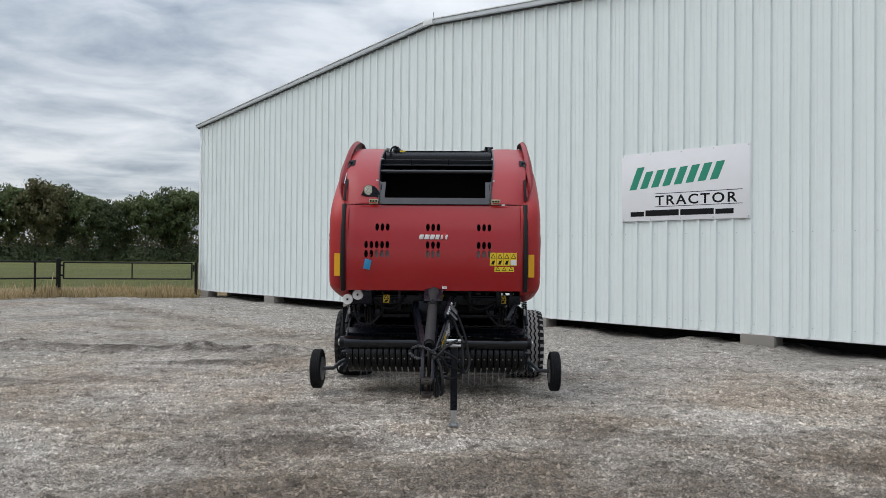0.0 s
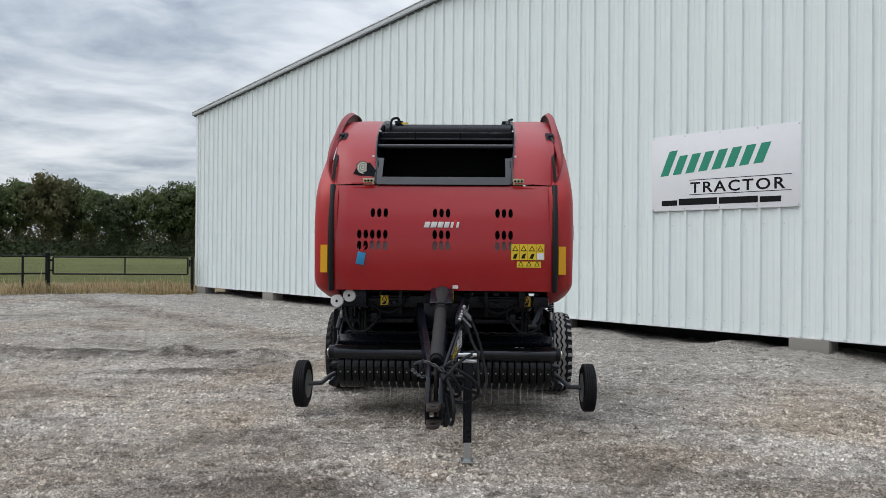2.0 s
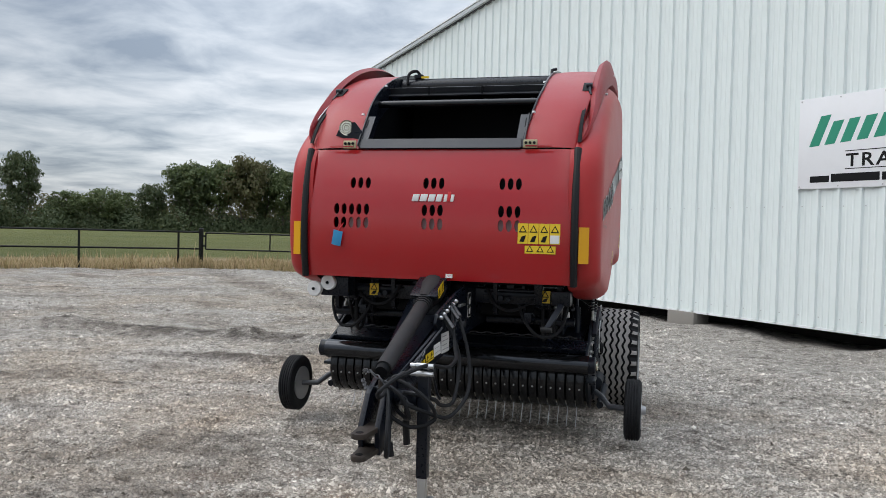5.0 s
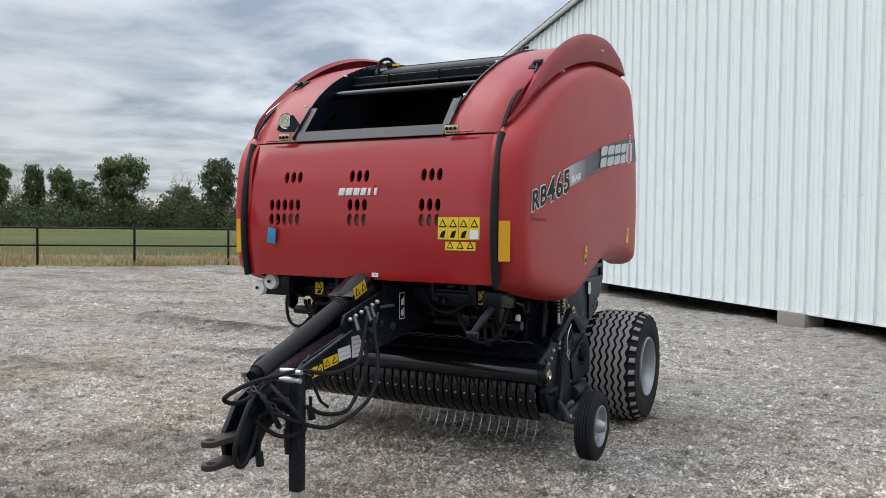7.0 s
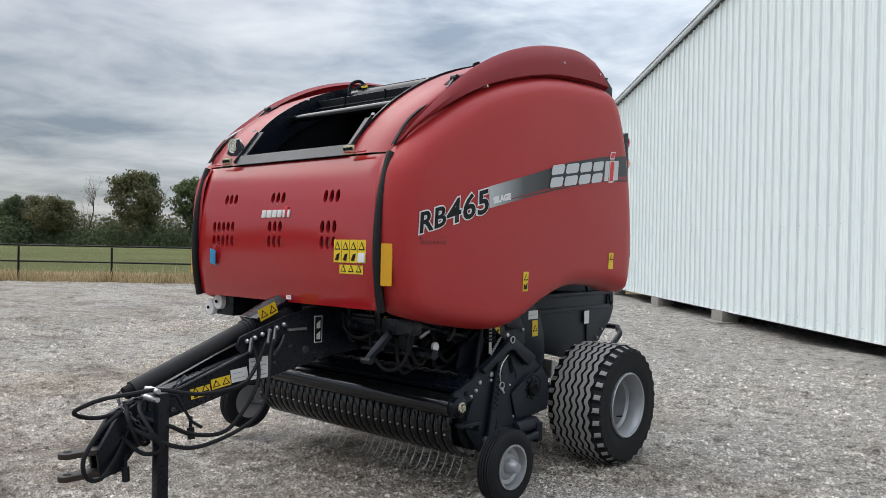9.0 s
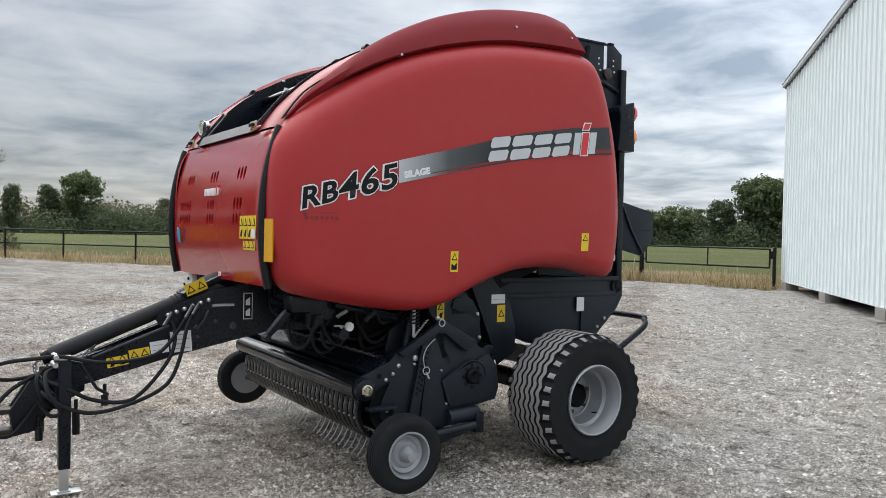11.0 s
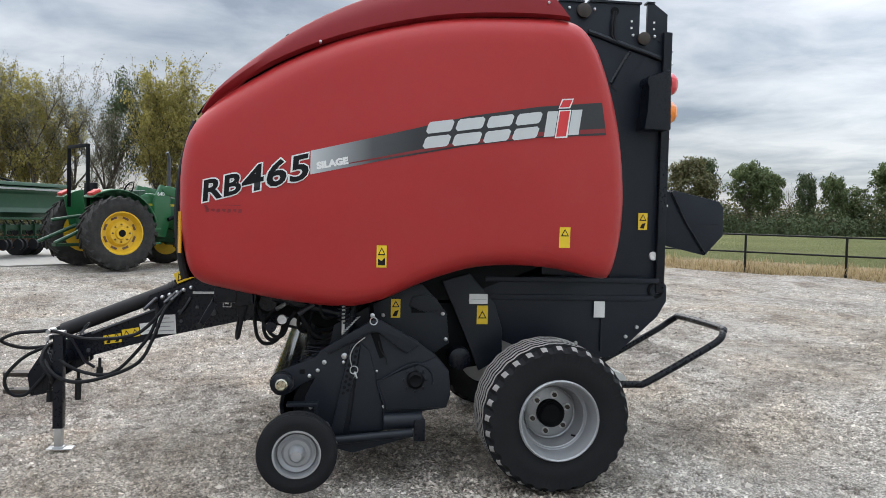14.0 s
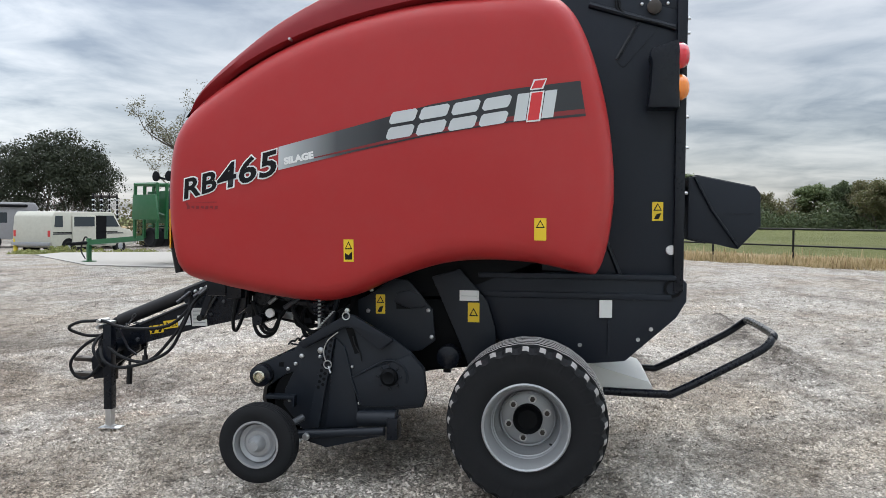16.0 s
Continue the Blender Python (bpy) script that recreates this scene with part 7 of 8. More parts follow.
# ------------------------------------------------------------------ pipe fence and gate
def fence_run(a, b, places, label):
    a, b = Vector(a), Vector(b)
    d = b - a
    run = thing("pipe_fence", Matrix.Translation((a.x, a.y, 0)) @ pose(0, 0, 0, 0, 0, math.degrees(math.atan2(d.y, d.x))), label, "fence", "yard fence")
    for s in places:
        p = a + d * (s / d.length)
        g = rise(p.x, p.y)
        part("post", G().tube([(s, 0, g - 0.2), (s, 0, g + 1.15)], 0.036, 10), FENCE, run)
    ga, gb = rise(a.x, a.y), rise(b.x, b.y)
    for h, r in ((1.14, 0.030), (0.60, 0.028)):
        part("rail", G().tube([(0, 0, ga + h), (d.length, 0, gb + h)], r, 10), FENCE, run)
    return run


fence_run(*FENCE_LINE, (0.71, 3.63, 6.50, 9.30, 12.43, 15.52, 18.58, 21.75, 24.42, 27.52, 30.37), "black two-rail steel pipe fence along a field")
fence_run((-35.3, 5.8), (-31.4, 2.4), (2.6, 5.1), "black two-rail steel pipe fence at the yard's corner")


def build_gate():
    b, a = GATE_LINE
    d = b - a
    yaw = math.degrees(math.atan2(d.y, d.x))
    for p, h, r in ((a, 1.24, 0.075), (b, 1.17, 0.05)):
        post = thing("gate_post", Matrix.Translation((p.x, p.y, rise(p.x, p.y))), "thick black steel gate post with a domed cap", "gate post", "gate posts")
        part("post", G().tube([(0, 0, -0.2), (0, 0, h)], r, 14), FENCE, post)
        part("cap", G().lathe([(h, r + 0.006), (h + 0.03, r * 0.8), (h + 0.045, 0)], (0, 0, 0), "z", 14), FENCE, post)
    gate = thing("metal_gate", Matrix.Translation((a.x, a.y, rise(a.x, a.y))) @ pose(0, 0, 0, 0, 0, yaw), "closed black steel pipe field gate", "gate")
    L = d.length
    frame_pts = [(0.16, 0, 0.59), (0.16, 0, 1.12), (L - 0.14, 0, 1.12), (L - 0.14, 0, 0.59), (0.16, 0, 0.59)]
    for p, q in zip(frame_pts, frame_pts[1:]):
        part("gate_bar", G().tube([p, q], 0.026, 10), FENCE, gate)
    part("gate_bar", G().tube([(L * 0.53, 0, 0.59), (L * 0.53, 0, 1.12)], 0.022, 10), FENCE, gate)
    for z in (0.70, 1.02):
        part("hinge", G().tube([(0.0, 0, z), (0.17, 0, z)], 0.03, 8), FENCE, gate)
    part("latch", G().box((L - 0.08, 0, 0.95), (0.05, 0.04, 0.22)), FENCE, gate, bevel=0.005)


build_gate()


def grass_strip():
    """Dry grass that stands along the fence."""
    rng = np.random.default_rng(11)
    V, F = [], []
    def blade(x, y, h, lean, k, wd):
        ang = rng.uniform(0, math.tau)
        z = rise(x, y)
        dx, dy = math.cos(ang) * wd, math.sin(ang) * wd
        lx, ly = lean * math.cos(ang * 3), lean * math.sin(ang * 3)
        V.extend([(x - dx, y - dy, z), (x + dx, y + dy, z), (x + lx * .5 + dx * .6, y + ly * .5 + dy * .6, z + h * .6), (x + lx, y + ly, z + h)])
        F.append((k, k + 1, k + 2, k + 3))
    k = 0
    for (a, b), n in ((GATE_LINE, 5000), (FENCE_LINE, 22000)):
        d = b - a
        nrm = Vector((d.y, -d.x)).normalized()
        if nrm.dot(Vector((-1, 1))) < 0:
            nrm = -nrm
        for _ in range(n):
            t, o = rng.uniform(-0.02, 1.05), abs(rng.normal(0, 1)) * 1.9 - 0.5
            p = a + d * t + nrm * (o + 0.5 * noise.noise((t * 30, 1, 1)))
            if math.hypot((p.x + 26.0) / 5.0, (p.y - 9.0) / 4.5) < 1.0 and rng.random() < 0.72:
                continue
            clump = max(0.25, 0.75 + noise.noise((p.x * 0.8, p.y * 0.8, 2.0)))
            h = rng.uniform(0.12, 0.38) * clump * (1.8 if rng.random() > 0.97 else 1)
            blade(p.x, p.y, h, rng.uniform(0.02, 0.16), k, rng.uniform(0.008, 0.02))
            k += 4
    me = bpy.data.meshes.new("dry_grass")
    me.from_pydata(V, [], F)
    me.materials.append(GRASS_DRY)
    tagged(new("dry_grass", me), "tall dry tan grass and weeds under the fence", "grass", kind="stuff")


grass_strip()

# ------------------------------------------------------------------ trees


def tree_meshes(seed, h, spread, leaves, size, mat, base=0.18, squash=1.0, puffy=True, loose=0.055, head=0.36, cling=False):
    """Trunk with limbs, and a crown of small separate leaf clumps."""
    rng = random.Random(seed)
    wood, tips = G(), []

    def limb(p, d, length, r, level):
        n = 4
        pts, rs = [p], [r]
        for i in range(n):
            d = (d + Vector((rng.gauss(0, .16), rng.gauss(0, .16), rng.gauss(0.05, .10)))).normalized()
            p = p + d * (length / n)
            pts.append(p)
            rs.append(r * (1 - 0.62 * (i + 1) / n))
        wood.tube(pts, rs, 6 if level < 2 else 4 if level < 3 else 3)
        if level >= 2:
            tips.extend(pts[1:])
        elif level == 1:
            tips.append(pts[-1])
        if level < (4 if cling else 3):
            for k in range(5 if level == 0 else 4 if level < 3 else 2):
                q = pts[rng.randint(1, n)]
                a = rng.uniform(0, math.tau)
                out = Vector((math.cos(a) * spread, math.sin(a) * spread, rng.uniform(0.25, 0.9) * squash)).normalized()
                limb(q, (d * 0.45 + out).normalized(), length * rng.uniform(0.5, 0.72), rs[2] * 0.62, level + 1)

    limb(Vector((0, 0, -0.2)), Vector((0, 0, 1)), h * 0.62, h * 0.024, 0)
    V, F = [], []
    tops = [t for t in tips if t.z > h * base]
    zmax = max(t.z for t in tops)
    puffs = []
    if puffy:
        mid, half = h * (1 + base) / 2, h * (1 - base) / 2
        for _ in range(110):
            way = Vector((rng.gauss(0, 1), rng.gauss(0, 1), rng.gauss(0.2, 1))).normalized() * rng.uniform(0.45, 0.92)
            puffs.append((Vector((way.x * h * head, way.y * h * head, mid + way.z * half * 0.88)), h * rng.uniform(0.065, 0.125)))
    for _ in range(leaves):
        s = size * rng.uniform(0.6, 1.4)
        if puffs:
            # leaves sit on the outside of rounded boughs
            c, r = rng.choice(puffs)
            way = Vector((rng.gauss(0, 1), rng.gauss(0, 1), rng.gauss(0.35, 0.8))).normalized()
            c = c + Vector((way.x, way.y, way.z * 0.7)) * r * (0.5 + 0.6 * rng.random())
        else:
            c = rng.choice(tops)
            if not cling:
                c = c.lerp(Vector((0, 0, c.z * 0.9)), rng.random() ** 2 * 0.55)
            g = h * (0.05 if puffs else loose)
            c = c + Vector((rng.gauss(0, g), rng.gauss(0, g), rng.gauss(0, g * 0.8)))
        u = Vector((rng.gauss(0, 1), rng.gauss(0, 1), rng.gauss(0, 1)))
        if puffs:
            # leaves turn their faces outwards
            u = u * 0.45 + way + Vector((0, 0, 0.25))
        u.normalize()
        w = Matrix.Rotation(rng.uniform(0, math.tau), 3, u) @ u.orthogonal().normalized()
        v = u.cross(w)
        k = len(V)
        V += [tuple(c + w * s), tuple(c + v * s * 0.6), tuple(c - w * s), tuple(c - v * s * 0.6)]
        F.append((k, k + 1, k + 2, k + 3))
    crown = G()
    crown.v, crown.f = V, F
    sc = h / (zmax if not puffy else max(v[2] for v in V))
    inner = 0.80 if puffy else 1.0
    for g, q in ((wood, inner * h / zmax if puffy else sc), (crown, sc)):
        g.v = [(x * q, y * q, z * q) for x, y, z in g.v]
    me_c = bpy.data.meshes.new("crown")
    me_c.from_pydata(crown.v, [], crown.f)
    me_c.materials.append(mat)
    return mesh_of("trunk", wood, BARK), me_c


KINDS = {
    "oak": ("broad dark green oak tree at the field's far edge", tree_meshes(1, 12, 0.8, 6500, 0.235, LEAF_OAK, 0.16)),
    "dark": ("dense dark green tree at the field's far edge", tree_meshes(2, 12, 0.8, 6500, 0.235, LEAF_DARK, 0.10, head=0.32)),
    "russet": ("broad tree with browning autumn leaves at the field's far edge", tree_meshes(3, 12, 0.9, 6500, 0.235, LEAF_RUSSET, 0.10, head=0.40)),
    "small": ("small round green tree at the field's far edge", tree_meshes(4, 12, 0.75, 5500, 0.245, LEAF_OAK, 0.04, head=0.40)),
    "bare": ("nearly bare grey tree with few leaves", tree_meshes(5, 12, 0.9, 500, 0.12, LEAF_PALE, 0.3, puffy=False)),
    "gold": ("tree with yellowing autumn leaves behind the yard", tree_meshes(6, 12, 0.75, 11000, 0.11, LEAF_GOLD, 0.08, puffy=False, loose=0.022, cling=True)),
    "pale": ("thin tree with sparse pale leaves behind the yard", tree_meshes(7, 12, 0.85, 6500, 0.07, LEAF_PALE, 0.2, puffy=False, loose=0.016, cling=True)),
    "thin": ("thin grey tree with sparse dull leaves behind the yard", tree_meshes(12, 12, 0.95, 7000, 0.07, LEAF_GREY, 0.16, puffy=False, loose=0.016, cling=True)),
    "near": ("dense green tree behind the yard", tree_meshes(8, 12, 0.8, 11000, 0.095, LEAF_DARK, 0.08, head=0.30)),
    "elm": ("tall dense dark green tree behind parked vehicles", tree_meshes(10, 12, 0.8, 11000, 0.13, LEAF_ELM, 0.10, head=0.33)),
    "amber": ("broad tree with golden brown autumn leaves behind the yard", tree_meshes(15, 12, 1.0, 10500, 0.10, LEAF_GOLD, 0.20, loose=0.10, head=0.34)),
    "bush": ("bushy yellow-green autumn tree behind the yard", tree_meshes(9, 12, 0.8, 10000, 0.13, LEAF_GOLD, 0.02, head=0.38)),
}


def tree(kind, az, dist, h, wide=1.0, z=0.0, eye=(4.5, 8.0)):
    """A tree at a bearing (degrees to the left of +y) and a distance from the yard."""
    a = radians(az)
    x, y = eye[0] - math.sin(a) * dist, eye[1] + math.cos(a) * dist
    label, (trunk, crown) = KINDS[kind]
    t = thing("tree", Matrix.Translation((x, y, z)) @ pose(0, 0, 0, 0, 0, (az * 73 + h * 31) % 360), label, "tree", "trees round the field")
    t.scale = (h / 12 * wide, h / 12 * wide, h / 12)
    for nm, me in (("trunk", trunk), ("crown", crown)):
        ob = new(nm, me)
        ob.parent = t


# woods beyond the field: bearing, distance, height, kind and width
WOODS = (
    (20.6, 150, 14.3, "oak", 0.82), (21.7, 152, 14.3, "dark", 0.73), (23.4, 148, 13.0, "oak", 0.69), (24.7, 151, 12.0, "oak", 0.75), (25.9, 148, 11.4, "dark", 0.78), (27.2, 150, 12.7, "oak", 0.81), (28.8, 152, 14.1, "dark", 0.74), (30.0, 148, 14.8, "russet", 0.77), (31.6, 150, 13.7, "oak", 0.84),
    (33.6, 150, 12.6, "dark", 1.02), (33.7, 150, 13.2, "oak", 0.95), (36.2, 150, 8.7, "dark", 0.87), (38.0, 152, 7.4, "small", 1.03), (39.3, 148, 7.6, "small", 1.3), (41.5, 150, 7.0, "small", 1.26), (44.2, 150, 13.3, "dark", 0.68), (46.7, 156, 8.5, "small", 1.08),
    (47.4, 152, 11.2, "bare", 0.91), (50.4, 150, 13.5, "oak", 0.86), (52.9, 154, 9.0, "small", 0.86), (54.2, 150, 11.0, "oak", 0.52), (55.8, 150, 11.0, "dark", 0.48), (56.8, 154, 10.0, "bare", 0.46), (58.1, 150, 11.5, "oak", 0.65), (59.3, 150, 13.3, "oak", 0.75),
    (62.1, 150, 13.7, "dark", 0.46), (63.0, 145, 13.8, "russet", 0.8), (66.1, 150, 12.9, "bare", 0.68), (67.4, 156, 8.9, "small", 0.88), (68.0, 145, 8.7, "russet", 1.05), (68.7, 152, 9.1, "russet", 0.77), (69.8, 158, 8.4, "dark", 0.56), (70.2, 154, 8.9, "dark", 0.65),
    (71.8, 160, 8.9, "oak", 1.05), (73.5, 160, 8.0, "bare", 0.83), (74.9, 158, 7.3, "russet", 0.9), (80.5, 150, 11.4, "oak", 0.82), (81.3, 156, 6.4, "small", 1.63), (82.4, 152, 8.7, "dark", 0.66), (84.5, 148, 8.3, "dark", 0.54), (86.5, 150, 11.0, "oak", 0.62),
    (87.6, 150, 10.9, "dark", 0.69), (88.5, 146, 8.5, "oak", 0.72))
for az, d, h, k, w in WOODS:
    tree(k, az, d, h, w)
# nearer trees behind the tractor
for az, d, h, k, w in ((108.6, 49, 9.2, "amber", 0.75), (110.8, 50, 8.4, "amber", 0.7), (99.6, 49, 9.6, "amber", 0.72), (88.2, 57, 8.0, "pale", 1.08), (90.6, 51, 6.6, "gold", 1.08), (91.4, 52, 9.4, "thin", 0.95), (92.2, 49, 8.4, "gold", 1.15), (94.3, 49, 7.8, "gold", 1.15), (95.4, 52, 9.8, "pale", 1.15), (96.9, 50, 9.6, "gold", 1.08), (98.0, 50, 9.0, "gold", 1.01), (91.6, 50, 10.3, "pale", 0.84), (92.8, 51, 9.0, "gold", 0.68), (93.6, 50, 7.4, "gold", 0.81), (94.8, 50, 9.7, "pale", 1.01), (96.4, 51, 8.4, "thin", 0.81), (97.2, 51, 6.5, "gold", 0.81), (98.9, 49, 9.6, "gold", 0.74), (100.4, 49, 10.6, "gold", 0.68),
                       (100.0, 50, 11.0, "pale", 0.74), (102.3, 50, 10.2, "near", 0.46), (104.0, 49, 10.2, "thin", 0.74), (105.3, 50, 9.8, "thin", 0.68), (107.8, 48, 10.2, "pale", 0.68), (106.6, 50, 7.5, "gold", 0.68), (108.2, 48, 9.4, "gold", 0.68), (109.6, 49, 9.6, "thin", 0.57), (110.6, 49, 6.6, "bush", 0.5), (112.4, 47, 9.3, "thin", 1.15),
                       (120.2, 61, 6.6, "elm", 0.9), (121.6, 60, 7.7, "elm", 0.95), (123.2, 61, 7.8, "elm", 1.0), (125.2, 62, 6.8, "elm", 1.0)):
    tree(k, az, d, h, w)


def thicket(name, label, spots, size, mat, seed):
    """Low undergrowth of small leaf clumps."""
    rng = random.Random(seed)
    V, F = [], []
    for x, y, h, r, n in spots:
        for _ in range(n):
            a, q = rng.uniform(0, math.tau), r * math.sqrt(rng.random())
            z = h * rng.random() ** 0.8 * math.sqrt(max(0.0, 1 - (q / r) ** 2))
            c = Vector((x + math.cos(a) * q, y + math.sin(a) * q, z))
            u = Vector((rng.gauss(0, 0.4) + math.cos(a) * q / r, rng.gauss(0, 0.4) + math.sin(a) * q / r, rng.gauss(0, 0.4) + 0.7 * z / h)).normalized()
            w = Matrix.Rotation(rng.uniform(0, math.tau), 3, u) @ u.orthogonal().normalized()
            v = u.cross(w)
            s = size * rng.uniform(0.6, 1.5)
            k = len(V)
            V += [tuple(c + w * s), tuple(c + v * s * .6), tuple(c - w * s), tuple(c - v * s * .6)]
            F.append((k, k + 1, k + 2, k + 3))
    me = bpy.data.meshes.new(name)
    me.from_pydata(V, [], F)
    me.materials.append(mat)
    tagged(new(name, me), label, "undergrowth", kind="stuff")


def bearing(az, d):
    a = radians(az)
    return 4.5 - math.sin(a) * d, 8.0 + math.cos(a) * d


rw = random.Random(8)
spots = [(*bearing(az + rw.uniform(-0.5, 0.5), 149 + rw.uniform(-5, 5)), rw.uniform(2.6, 6.0), rw.uniform(3.0, 5.4), 1150) for az in np.arange(12, 92, 1.25)]
thicket("undergrowth", "dark green undergrowth along the far edge of the field", spots, 0.22, LEAF_DARK, 3)
spots = [(*bearing(az + rw.uniform(-0.7, 0.7), 162), rw.uniform(5.6, 7.6), rw.uniform(4.6, 7.5), 1300) for az in np.arange(12, 92, 1.4)]
thicket("far_woods", "dark far woods behind the field", spots, 0.28, LEAF_RUSSET, 4)
spots = [(*bearing(az, 50 + 5 * math.sin(az)), rw.uniform(1.8, 3.8), 2.3, 1900) for az in np.arange(88, 117, 1.6)]
thicket("brush", "brown and green brush behind the yard", spots, 0.085, LEAF_RUSSET, 5)

# ------------------------------------------------------------------ farm tractor with loader
def lug_tyre(g_parent, x_in, x_out, y, z, r, rim_r, lugs):
    """A tractor wheel about an x axis: tyre with slanting lugs, yellow rim and hub."""
    wd, mid = x_out - x_in, (x_in + x_out) / 2
    w = part("wheel", G().lathe([(mid - wd * .46, rim_r), (mid - wd * .52, rim_r * 1.15), (mid - wd * .52, r * .84), (mid - wd * .46, r * .93), (mid - wd * .2, r * .955), (mid + wd * .2, r * .955), (mid + wd * .46, r * .93), (mid + wd * .52, r * .84), (mid + wd * .52, rim_r * 1.15), (mid + wd * .46, rim_r)], (0, y, z), "x", 40, caps=False), FARM_RUBBER, g_parent, "black tractor tyre with deep lugs")
    lug = G()
    for k in range(lugs):
        for sd in (1, -1):
            a = (k + (0.5 if sd < 0 else 0)) * math.tau / lugs
            da = 0.55 * math.tau / lugs * 1.5
            pts = []
            for t, b0, b1 in ((0.0, 0.0, 0.10), (1.0, da, 0.10)):
                u = mid + sd * wd * (0.02 + 0.50 * t)
                for rr in (r * (0.93 - 0.06 * t), r * (1.0 - 0.025 * t)):
                    for db in (0, 0.32 * math.tau / lugs):
                        ang = a + b0 + db
                        pts.append((u, y + rr * math.cos(ang), z + rr * math.sin(ang)))
            lug.add(pts, [(0, 1, 3, 2), (4, 6, 7, 5), (0, 4, 5, 1), (2, 3, 7, 6), (0, 2, 6, 4), (1, 5, 7, 3)])
    part("tread", lug, FARM_RUBBER, w, smooth=0)
    sg = 1 if x_out > x_in else -1
    rim = part("rim", G().lathe([(x_in, rim_r), (x_out - sg * .02, rim_r * 1.03), (x_out - sg * .02, rim_r * .95), (x_out - sg * .10, rim_r * .88), (x_out - sg * .14, rim_r * .80), (x_out - sg * .14, rim_r * .62), (x_out - sg * .07, rim_r * .50), (x_out - sg * .07, rim_r * .30), (x_out - sg * .02, rim_r * .26), (x_out - sg * .02, 0)], (0, y, z), "x", 32), WHEEL_YELLOW, w, "worn yellow wheel rim")
    part("hub_hole", G().lathe([(x_out - sg * .03, rim_r * .17), (x_out - sg * .012, rim_r * .16), (x_out - sg * .012, 0)], (0, y, z), "x", 16), DARK, rim)
    for k in range(8):
        a = (k + 0.5) * math.tau / 8
        arc = [(y + q * rim_r * math.cos(a + d), z + q * rim_r * math.sin(a + d)) for q, d in ((0.68, -0.22), (0.68, 0.0), (0.68, 0.22), (0.78, 0.18), (0.78, -0.18))]
        part("rim_slot", G().prism(arc, "x", x_out - sg * 0.141, x_out - sg * 0.132), RUST, rim)
    for k in range(8):
        a = k * math.tau / 8
        c = (x_out - sg * .075, y + rim_r * .4 * math.cos(a), z + rim_r * .4 * math.sin(a))
        part("rim_bolt", G().lathe([(-0.02, 0.02), (0.02, 0.02)], c, "x", 6), RUST, rim)
    return w


